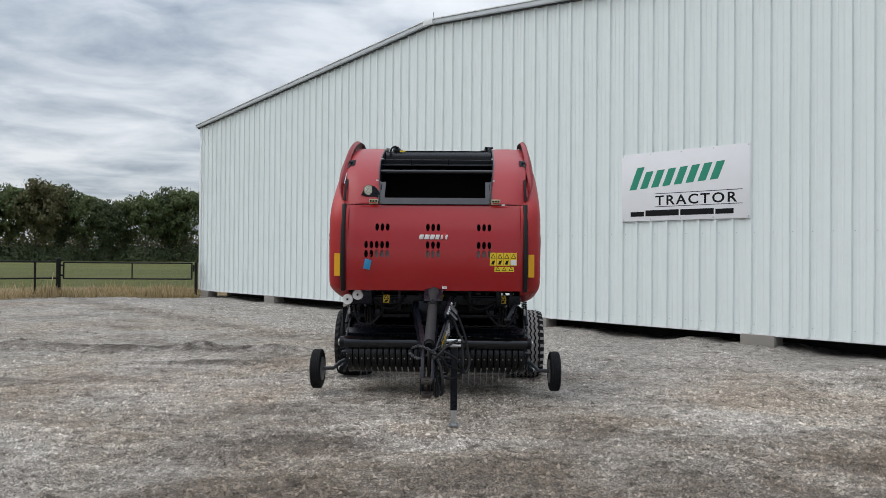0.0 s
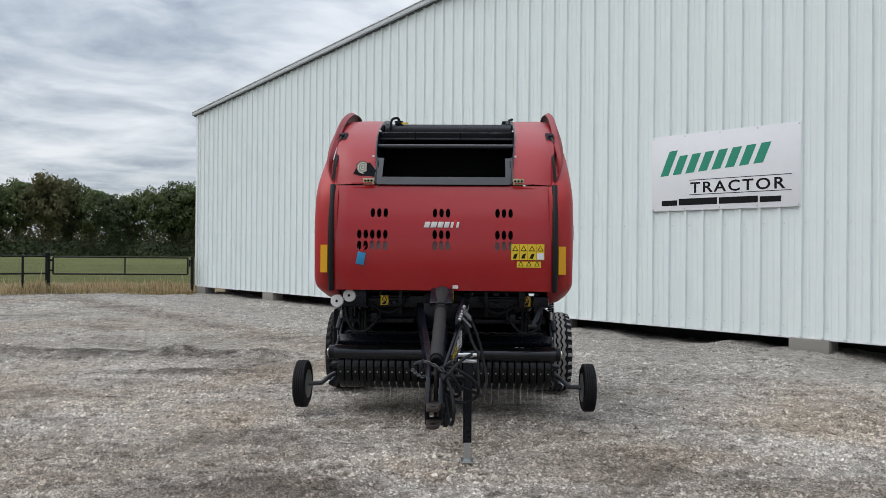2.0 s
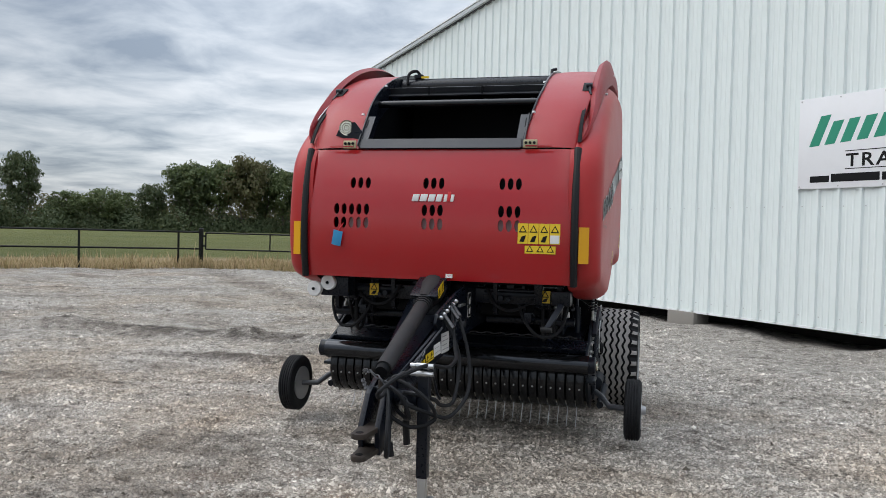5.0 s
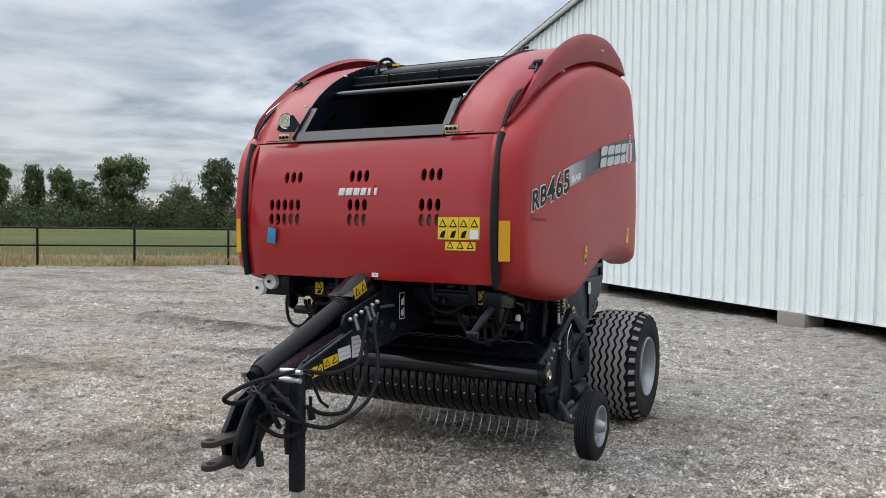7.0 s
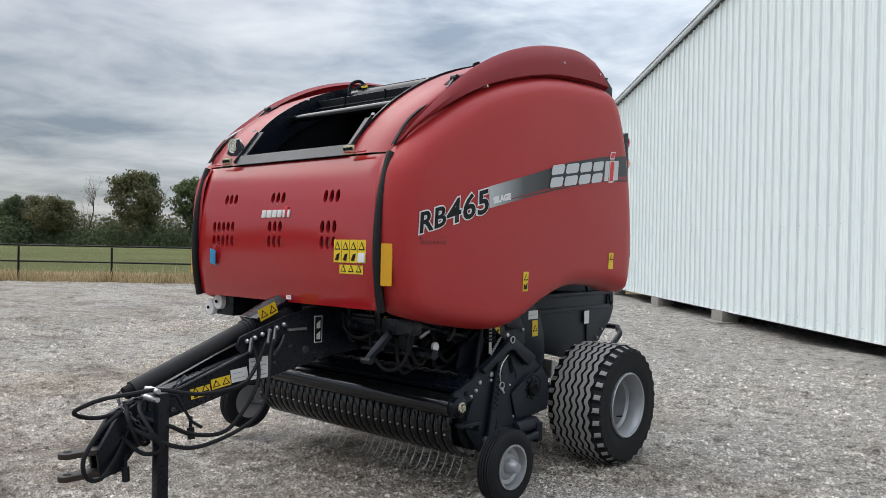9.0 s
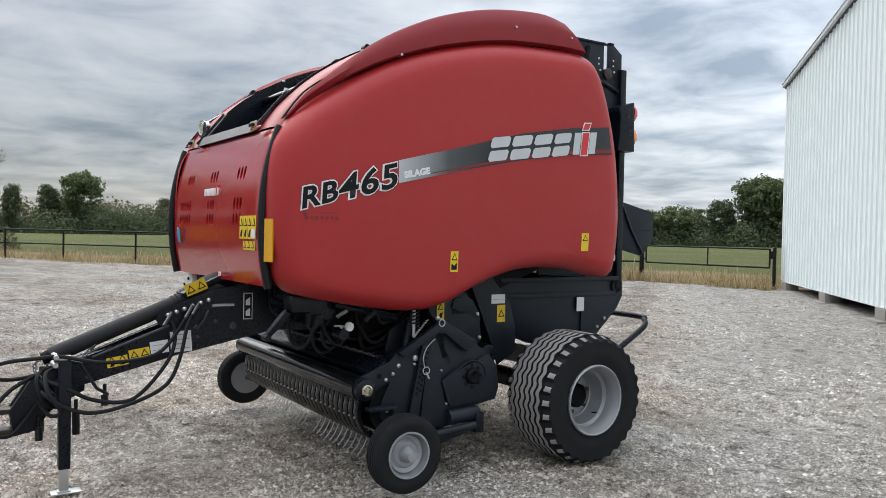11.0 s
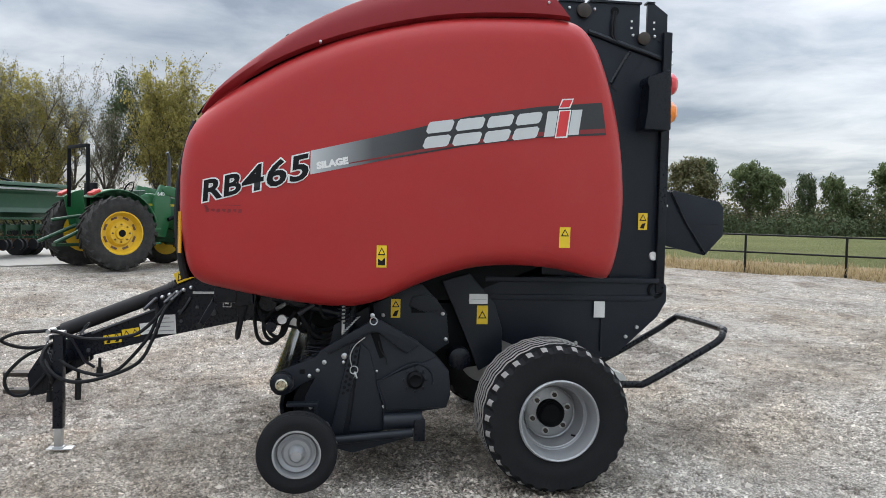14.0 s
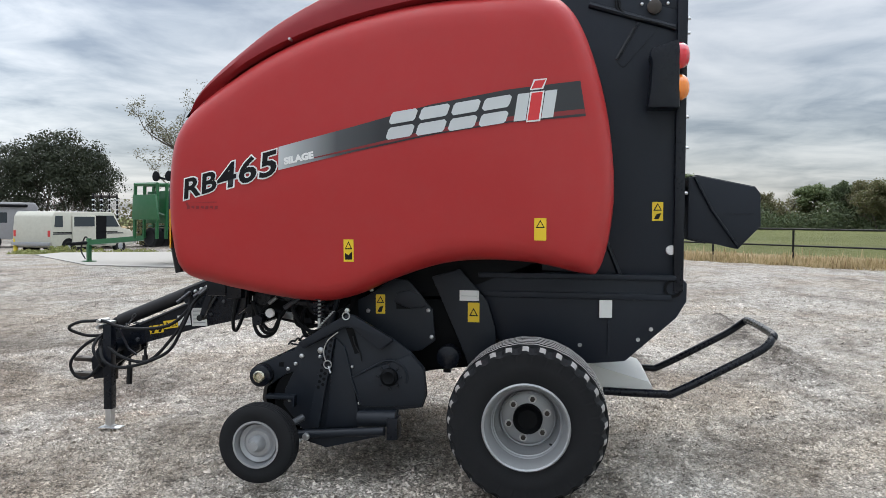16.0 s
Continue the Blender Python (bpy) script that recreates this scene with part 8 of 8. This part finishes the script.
def build_tractor():
    # local frame: +y is forward, x to its right; origin under the rear axle
    head = 38.0
    t = thing("tractor", pose(-14.39, 3.43, 0.13, 0, 0, head) @ Matrix.Scale(1.12, 4), "green farm tractor with yellow wheels and a front loader", "tractor")
    def near(g):
        """Draws the front end back towards the driver."""
        g.v = [(x, y if y < 0.5 else 0.5 + (y - 0.5) * 0.75, z) for x, y, z in g.v]
        return g

    for s in (1, -1):
        lug_tyre(t, s * 0.67, s * 1.12, 0, 0.765, 0.755, 0.44, 22)
        lug_tyre(t, s * 0.66, s * 1.02, 1.89, 0.57, 0.57, 0.345, 20)
        # rear fender with lamp
        arc = [(0.89 * math.cos(a), 0.765 + 0.89 * math.sin(a)) for a in np.linspace(radians(15), radians(126), 14)]
        arc2 = [(0.85 * math.cos(a), 0.765 + 0.85 * math.sin(a)) for a in np.linspace(radians(126), radians(15), 14)]
        fender = part("fender", G().prism(arc + arc2, "x", s * 0.48, s * 0.90), GREEN, t, "rounded green rear fender", bevel=0.02)
        part("fender_side", G().prism(arc + [(-0.40, 0.9), (0.6, 0.9)], "x", s * 0.45, s * 0.48), GREEN, fender)
        part("fender_lamp", G().box((s * 0.74, -0.42, 1.575), (0.26, 0.20, 0.07), pose(0, 0, 0, 28, 0, 0)), RED_BIT, fender, "red fender lamp", bevel=0.03)
        part("roll_bar_post", G().box((s * 0.46, -0.42, 1.90), (0.055, 0.07, 1.25)), DARK, t, "black roll bar post", bevel=0.01)
        part("loader_mast", near(G().prism([(1.12, 0.70), (1.45, 0.65), (1.62, 1.10), (1.58, 1.74), (1.30, 1.80), (1.10, 1.45)], "x", s * 0.46, s * 0.56)), GREEN, t, "green loader mast", bevel=0.02)
        arm = part("loader_arm", near(G().prism([(1.30, 1.72), (1.50, 1.78), (2.92, 1.56), (3.20, 1.24), (3.62, 0.36), (3.48, 0.28), (3.05, 1.02), (2.78, 1.38), (1.42, 1.58)], "x", s * 0.48, s * 0.58)), GREEN, t, "green loader arm", bevel=0.02)
        part("loader_cylinder", near(G().tube([(s * 0.60, 1.50, 1.05), (s * 0.60, 2.75, 1.44)], 0.045, 10)), DARK, t)
        part("bucket_cylinder", near(G().tube([(s * 0.53, 2.35, 1.62), (s * 0.53, 3.35, 1.05)], 0.035, 10)), DARK, t)
        part("arm_badge", near(G().box((s * 0.588, 2.75, 1.49), (0.012, 0.13, 0.13))), POST_YELLOW, arm, "small yellow badge")
        for z, w in ((0.55, 0.30), (0.85, 0.26)):
            part("step", near(G().box((s * 0.72, 0.95, z), (w, 0.30, 0.04))), GREEN, t, bevel=0.005)
    lettering("model_number", "640", 0.115, WHITE, t, Matrix.Translation((0.565, 1.01, 1.56)) @ Matrix(((0, 0, 1, 0), (1, 0, 0, 0), (0, 1, 0, 0), (0, 0, 0, 1))), 0.002)
    part("roll_bar_top", G().box((0, -0.42, 2.52), (0.98, 0.08, 0.07)), DARK, t, "black roll bar", bevel=0.02)
    part("bonnet", near(G().prism([(0.85, 0.95), (0.85, 1.55), (1.10, 1.62), (2.20, 1.50), (2.75, 1.40), (2.86, 1.25), (2.88, 0.85), (2.6, 0.75)], "x", -0.30, 0.30)), GREEN, t, "green bonnet", bevel=0.06)
    part("bonnet_stripe", near(G().box((0.0, 1.75, 1.36), (0.612, 1.3, 0.05))), POST_YELLOW, t)
    part("chassis", near(G().box((0, 1.1, 0.72), (0.42, 2.7, 0.36))), GREEN_DARK, t, bevel=0.03)
    part("gearbox", G().box((0, 0.05, 0.85), (0.9, 0.7, 0.5)), GREEN_DARK, t, bevel=0.05)
    part("front_axle", near(G().box((0, 2.35, 0.55), (1.35, 0.16, 0.18))), GREEN_DARK, t, bevel=0.03)
    part("rear_axle", G().tube([(-0.75, 0, 0.80), (0.75, 0, 0.80)], 0.12, 12), GREEN_DARK, t)
    part("exhaust", near(G().tube([(0.26, 1.75, 1.45), (0.26, 1.75, 2.05), (0.26, 1.75, 2.42), (0.28, 1.68, 2.52)], [0.055, 0.055, 0.04, 0.04], 12)), GREYBAR, t, "grey exhaust stack")
    seat = part("seat", G().box((0, 0.1, 1.30), (0.50, 0.48, 0.12)), DARK, t, "black seat", bevel=0.04)
    part("seat_back", G().box((0, -0.16, 1.56), (0.48, 0.10, 0.46)), DARK, seat, bevel=0.04)
    part("steering_column", G().tube([(0, 0.95, 1.2), (0, 0.66, 1.66)], 0.03, 8), DARK, t)
    part("steering_wheel", G().tube([(0.19 * math.cos(a), 0.64 + 0.08 * math.sin(a), 1.67 + 0.17 * math.sin(a)) for a in np.linspace(0, math.tau, 17)], 0.015, 6), DARK, t)
    part("dash", near(G().box((0, 0.95, 1.50), (0.50, 0.22, 0.34))), GREEN_DARK, t, bevel=0.04)
    part("platform", G().box((0, 0.45, 1.02), (1.0, 1.1, 0.08)), DARK, t)
    hitch = part("three_point_hitch", G().tube([(-0.35, -0.3, 0.9), (-0.42, -1.05, 0.55)], 0.04).tube([(0.35, -0.3, 0.9), (0.42, -1.05, 0.55)], 0.04).tube([(0, -0.35, 1.1), (0, -0.95, 1.0)], 0.035).box((0, -0.5, 0.5), (0.2, 0.8, 0.06)), GREEN_DARK, t)
    bucket = part("bucket", near(G().prism([(3.42, 0.78), (3.42, 0.10), (3.52, 0.03), (4.28, 0.02), (4.28, 0.05), (3.56, 0.08), (3.47, 0.14), (3.47, 0.74), (3.60, 0.80), (3.60, 0.83)], "x", -1.02, 1.02)), GREEN, t, "green loader bucket", bevel=0.006)
    for s in (1, -1):
        part("bucket_side", near(G().prism([(3.42, 0.78), (3.42, 0.10), (3.52, 0.03), (4.28, 0.03), (3.95, 0.50), (3.60, 0.81)], "x", s * 1.0, s * 1.025)), GREEN, bucket)
    part("bucket_edge", near(G().box((0, 4.24, 0.028), (2.05, 0.14, 0.022))), RUST, bucket)


build_tractor()


def build_drill():
    # local frame: x along its width, +y towards the drawbar
    wdir = Vector((-3.8, 1.55, 0)).normalized()
    yaw = math.degrees(math.atan2(wdir.y, wdir.x))
    d = thing("seed_drill", pose(-17.84, 0.13, 0.165, 0, 0, yaw) @ Matrix.Scale(1.035, 4), "long green seed drill with rows of disc openers", "seed drill")
    box = part("hopper", G().prism([(-0.40, 1.86), (0.40, 1.86), (0.44, 1.80), (0.44, 1.72), (0.36, 1.66), (0.36, 1.30), (0.44, 1.18), (0.20, 1.05), (-0.20, 1.05), (-0.44, 1.18), (-0.36, 1.30), (-0.36, 1.66), (-0.44, 1.72), (-0.44, 1.80)], "x", -2.05, 2.05), GREEN_DARK, d, "long green seed hopper", bevel=0.02)
    part("hopper_lid", G().prism([(-0.44, 1.885), (0.44, 1.885), (0.40, 1.98), (-0.40, 1.98)], "x", -2.06, 2.06), GREEN_DARK, box, bevel=0.015)
    part("hopper_rail", G().box((0, 0.47, 1.80), (4.1, 0.03, 0.05)).box((0, -0.47, 1.80), (4.1, 0.03, 0.05)), ZINC, box)
    part("catwalk", G().box((0, 0.68, 1.02), (4.2, 0.30, 0.05)).box((0, -0.60, 1.02), (4.2, 0.20, 0.05)), GREEN_DARK, d, bevel=0.006)
    part("toolbar", G().box((0, 0.30, 0.78), (4.2, 0.15, 0.15)), GREEN_DARK, d, bevel=0.01)
    part("toolbar", G().box((0, -0.30, 0.78), (4.2, 0.15, 0.15)), GREEN_DARK, d, bevel=0.01)
    disc = mesh_of("opener_disc", G().lathe([(-0.02, 0.0), (-0.012, 0.20), (0.012, 0.20), (0.02, 0.0)], (0, 0, 0), "x", 20), RUST)
    press = mesh_of("press_wheel", G().lathe([(-0.03, 0.05), (-0.03, 0.14), (0.03, 0.14), (0.03, 0.05)], (0, 0, 0), "x", 18), RUBBER)
    shank = mesh_of("shank", G().box((0, 0.0, 0.26), (0.05, 0.07, 0.42)).box((0, -0.20, 0.12), (0.04, 0.42, 0.05)), GREEN_DARK)
    for k in range(16):
        x = -1.95 + k * 0.26
        for nm, me, y, z in (("opener_disc", disc, -0.40, 0.42), ("press_wheel", press, -0.80, 0.36), ("shank", shank, -0.40, 0.42)):
            ob = new(nm, me)
            ob.parent = d
            ob.location = (x, y + 0.10 * (k % 2), z)
        part("seed_tube", G().tube(spline([(x, -0.1, 1.06), (x, -0.25, 0.85), (x, -0.38, 0.62)], 3), 0.02, 5), SEAL, d)
    for x, y, z, r in ((-2.35, 0.30, 0.72, 0.26), (-1.95, 0.42, 0.72, 0.26), (0.95, 0.35, 0.38, 0.40), (1.35, 0.35, 0.38, 0.40)):
        w = part("wheel", G().lathe([(-0.13, r * .5), (-0.15, r * .75), (-0.12, r), (0.12, r), (0.15, r * .75), (0.13, r * .5)], (x, y, z), "x", 28), RUBBER, d, "black ribbed tyre")
        part("rim", G().lathe([(-0.10, 0.0), (-0.10, r * .5), (0.10, r * .5), (0.10, 0.0)], (x, y, z), "x", 20), WHEEL_YELLOW, w)
        part("wheel_arm", G().tube([(x, y, z), (x, y - 0.1, 0.95)], 0.04, 6), GREEN_DARK, w)
    # end frames and folded markers
    for x in (-2.25, -2.55, -2.85):
        fr = part("end_frame", G().tube([(x, -0.4, 0.7), (x, -0.45, 2.15)], 0.05, 6).tube([(x, 0.45, 0.7), (x, 0.40, 2.15)], 0.05, 6).tube([(x, -0.45, 2.12), (x, 0.42, 2.12)], 0.05, 6).tube([(x, -0.4, 1.3), (x, 0.42, 1.5)], 0.04, 6), GREEN, d, "green folded end frame")
    part("end_plate", G().prism([(-0.5, 1.1), (0.5, 1.1), (0.42, 1.95), (-0.42, 1.95)], "x", -2.45, -2.38), GREEN, d, bevel=0.01)
    part("end_plate", G().prism([(-0.6, 1.2), (0.4, 1.2), (0.35, 1.85), (-0.5, 1.85)], "x", -2.98, -2.92), GREEN, d, bevel=0.01)
    for y0 in (0.25, -0.25):
        m = part("row_marker", G().tube([(0.3, y0, 1.95), (-2.2, y0 + 0.1, 2.36)], 0.03, 6), DARK, d, "folded row marker arm")
        part("marker_disc", G().lathe([(-0.02, 0.0), (-0.01, 0.14), (0.01, 0.14), (0.02, 0.0)], (-2.22, y0 + 0.1, 2.37), "x", 18), DARK, m)
    # drawbar to a parking stand
    a, b = Vector((-1.4, 0.6, 0.75)), d.matrix_world.inverted() @ Vector((-16.4, -3.45, 0.72))
    bar = part("drawbar", G().tube([a, b], 0.10, 4), GREEN, d, "green box drawbar")
    part("drawbar_stand", G().box((b.x, b.y, 0.33), (0.10, 0.10, 0.66)).box((b.x, b.y, 0.015), (0.28, 0.28, 0.03)), GREEN, bar, bevel=0.006)
    part("drawbar_hitch", G().tube([b, b + (b - a).normalized() * 0.5], 0.05, 8), DARK, bar)
    part("drawbar_hose", G().tube(spline([tuple(b + Vector((0, 0, 0.05))), tuple(b + Vector((0.1, 0.3, 0.15))), tuple(b + Vector((0, 0.35, -0.2))), tuple(b + Vector((-0.05, 0.1, -0.45)))], 5), 0.02, 6), RUBBER, bar)


build_drill()


def build_van():
    # local frame: +x forward
    v = thing("van", pose(-27.75, -11.05, -0.20, 0, 0, 172) @ Matrix.Diagonal((1.0, 1.0, 1.0, 1.0)), "old cream panel van with a side door slid open", "van")
    prof = [(-2.55, 0.42), (-2.60, 0.95), (-2.50, 1.72), (-2.35, 1.90), (1.15, 1.92), (1.30, 1.85), (1.78, 1.22), (2.50, 1.08), (2.62, 0.95), (2.65, 0.45), (2.3, 0.38), (-2.3, 0.38)]
    body = part("body", G().prism(prof, "y", -0.98, 0.98), CREAM, v, "cream van body", bevel=0.06)
    for s in (1, -1):
        y = s * 0.985
        part("belt_line", G().box((-0.5, y, 1.02), (4.0, 0.02, 0.04)), DARK, body)
        part("window", G().prism([(0.75, 1.25), (1.62, 1.25), (1.22, 1.75), (0.75, 1.75)], "y", y - 0.012, y + 0.012), GLASS, body)
        part("window", G().prism([(-2.42, 1.25), (-1.95, 1.25), (-1.95, 1.72), (-2.36, 1.72)], "y", y - 0.012, y + 0.012), GLASS, body)
        part("sliding_door", G().box((-0.72, s * 1.02, 1.10), (1.45, 0.05, 1.30)), CREAM, body, "slid-back side door", bevel=0.02)
        part("door_window", G().box((-0.72, s * 1.05, 1.48), (1.25, 0.01, 0.42)), GLASS, body)
        part("door_opening", G().box((0.38, y, 1.10), (0.72, 0.02, 1.30)), DARK, body)
        part("stripe", G().box((-1.75, y, 0.96), (1.5, 0.016, 0.05)), GREYBAR, body, "dark side stripe")
        part("stripe", G().box((1.35, y, 0.96), (1.1, 0.016, 0.05)), GREYBAR, body, "dark side stripe")
        part("wheel_arch", G().lathe([(s * 0.97, 0.42), (s * 0.99, 0.42), (s * 0.99, 0.30)], (-1.62, 0, 0.36), "y", 20), DARK, body)
        part("rear_lamp", G().box((-2.585, s * 0.86, 0.98), (0.03, 0.12, 0.26)), RED_BIT, body)
        for x in (-1.62, 1.72):
            w = part("wheel", G().lathe([(s * 0.78, 0.18), (s * 0.76, 0.30), (s * 0.80, 0.345), (s * 0.96, 0.345), (s * 1.0, 0.30), (s * 0.98, 0.19), (s * 0.96, 0.17), (s * 0.96, 0)], (x, 0, 0.345), "y", 24), RUBBER, v)
            part("hub_cap", G().lathe([(s * 0.975, 0.16), (s * 0.995, 0.12), (s * 0.995, 0)], (x, 0, 0.345), "y", 18), SILVER, w)
    part("windscreen", G().add([(1.80, -0.85, 1.26), (1.80, 0.85, 1.26), (1.36, 0.80, 1.80), (1.36, -0.80, 1.80)], [(0, 1, 2, 3)]), GLASS, body)
    part("bumper", G().box((-2.66, 0, 0.55), (0.12, 1.9, 0.14)), SILVER, v, bevel=0.02)
    part("bumper", G().box((2.70, 0, 0.52), (0.12, 1.9, 0.14)), SILVER, v, bevel=0.02)


build_van()


def build_trailer():
    t = thing("camper_trailer", pose(-33.4, -20.5, -0.2, 0, 0, 160) @ Matrix.Scale(0.93, 4), "pale camper trailer with a rolled awning", "trailer")
    part("body", G().prism([(-3.2, 0.5), (-3.25, 2.5), (-3.0, 2.65), (3.0, 2.65), (3.2, 2.45), (3.2, 0.5)], "y", -1.2, 1.2), CAMPER, t, "silver-grey camper body", bevel=0.08)
    for s in (1, -1):
        part("awning", G().tube([(-2.6, s * 1.28, 2.45), (2.4, s * 1.28, 2.45)], 0.09, 10), DARK, t, "rolled dark awning")
        part("window", G().box((0.6, s * 1.21, 1.75), (1.2, 0.02, 0.6)), GLASS, t)
        for x in (-0.5, 0.5):
            part("wheel", G().lathe([(s * 1.0, 0.0), (s * 1.0, 0.36), (s * 1.2, 0.36), (s * 1.2, 0.0)], (x, 0, 0.36), "y", 20), RUBBER, t)


build_trailer()


def build_pickup_truck():
    t = thing("pickup_truck", pose(-33.5, -14.2, -0.2, 0, 0, 175), "white pickup truck parked behind the van", "truck")
    part("body", G().prism([(-2.7, 0.5), (-2.7, 1.05), (-0.6, 1.10), (-0.45, 1.80), (0.75, 1.82), (1.25, 1.15), (2.6, 1.0), (2.7, 0.5)], "y", -0.95, 0.95), TRIM_WHITE, t, "white truck body", bevel=0.06)
    for s in (1, -1):
        part("window", G().prism([(-0.35, 1.18), (1.05, 1.18), (0.68, 1.70), (-0.28, 1.70)], "y", s * 0.94, s * 0.965), GLASS, t)
        for x in (-1.7, 1.75):
            part("wheel", G().lathe([(s * 0.75, 0.0), (s * 0.75, 0.38), (s * 0.97, 0.38), (s * 0.97, 0.0)], (x, 0, 0.38), "y", 20), RUBBER, t)


build_pickup_truck()


def build_cultivator(m, label, lean):
    # upright wings like combs, each bar hung with curved shanks
    c = thing("field_cultivator", m, label, "cultivator", "tillage tools")
    for s in (-1, 1):
        top = s * (0.5 + lean)
        w = part("wing", G().tube([(s * 0.5, 0, 0.5), (top, 0, 2.9)], 0.05, 6).tube([(s * 0.5, 1.2, 0.5), (top, 1.2, 2.9)], 0.05, 6).tube([(top, 0, 2.85), (top, 1.2, 2.85)], 0.05, 6).tube([(s * 0.5, 0, 0.9), (s * 0.5, 1.2, 0.9)], 0.05, 6), RUST_DARK, c, "folded cultivator wing")
        for k in range(9):
            f = k / 8
            x, z = s * (0.5 + lean * f), 0.75 + 2.1 * f
            for y in (0.0, 0.4, 0.8, 1.2):
                part("shank", G().tube(spline([(x, y, z), (x + s * 0.30, y, z + 0.12), (x + s * 0.42, y, z - 0.06), (x + s * 0.30, y, z - 0.20)], 3), 0.035, 5), DARK, w)
                part("sweep", G().prism([(x + s * 0.22, z - 0.20), (x + s * 0.40, z - 0.19), (x + s * 0.30, z - 0.27)], "y", y - 0.07, y + 0.07), ZINC, w)
    part("frame", G().box((0, 0.6, 0.55), (1.2, 1.6, 0.12)), RUST, c, bevel=0.01)
    part("fold_cylinder", G().tube([(-0.4, 0.6, 0.7), (-0.6, 0.6, 2.2)], 0.04, 8), DARK, c)
    for s in (-1, 1):
        part("wheel", G().lathe([(s * 0.5, 0.0), (s * 0.5, 0.35), (s * 0.7, 0.35), (s * 0.7, 0.0)], (0, 0.6, 0.35), "x", 18), RUBBER, c)


build_cultivator(pose(-36.3, -15.4, -0.2, 0, 0, 30), "dark folded field cultivator with rows of curved shanks", 0.75)
build_cultivator(pose(-38.2, -13.9, -0.2, 0, 0, 20), "dark folded field cultivator with upright wings", 0.15)


def build_yellow_posts():
    first = None
    for x, y in ((-20.6, 7.63), (-25.4, -12.3)):
        m = Matrix.Translation((x, y, rise(x, y)))
        if first is None:
            first = thing("guard_post", m, "short yellow steel guard post at the yard's edge", "post", "yellow posts")
            part("post", G().tube([(0, 0, -0.2), (0, 0, 0.94)], 0.085, 14), POST_YELLOW, first)
            part("cap", G().lathe([(0.94, 0.085), (0.975, 0.06), (0.985, 0)], (0, 0, 0), "z", 14), POST_YELLOW, first)
        else:
            copy_thing(first, m)
    part("rail", G().tube([(0.0, 0.0, 0.90), (-2.2, -1.9, 0.90)], 0.04, 10), RAIL_PALE, first, "faded pale yellow rail")
    part("rail_leg", G().tube([(-2.2, -1.9, -0.2), (-2.2, -1.9, 0.90)], 0.05, 10), POST_YELLOW, first)


build_yellow_posts()

solo("concrete_pad", G().prism([(-14.3, 1.5), (-14.9, -2.6), (-19.9, -7.6), (-21.8, -7.9), (-23.6, -4.4), (-25.0, 0.0), (-24.0, 4.2), (-17.0, 4.4)], "z", -0.3, 0.168), PAD, "pale worn concrete pad under the parked machines", "pad", "structure")
rg = random.Random(4)
thicket("weeds", "low green weeds at the back of the concrete pad", [(x + rg.uniform(-0.5, 0.5), y + rg.uniform(-0.5, 0.5), rg.uniform(0.15, 0.36), 0.7, 260) for x, y in ((-22.6, -9.6), (-23.4, -9.0), (-24.2, -8.2), (-24.6, -7.2), (-25.0, -6.2), (-25.4, -5.0), (-25.8, -3.6), (-26.2, -2.0), (-26.4, -0.6), (-23.6, -10.4), (-24.8, -9.4))], 0.05, LEAF_WEED, 6)
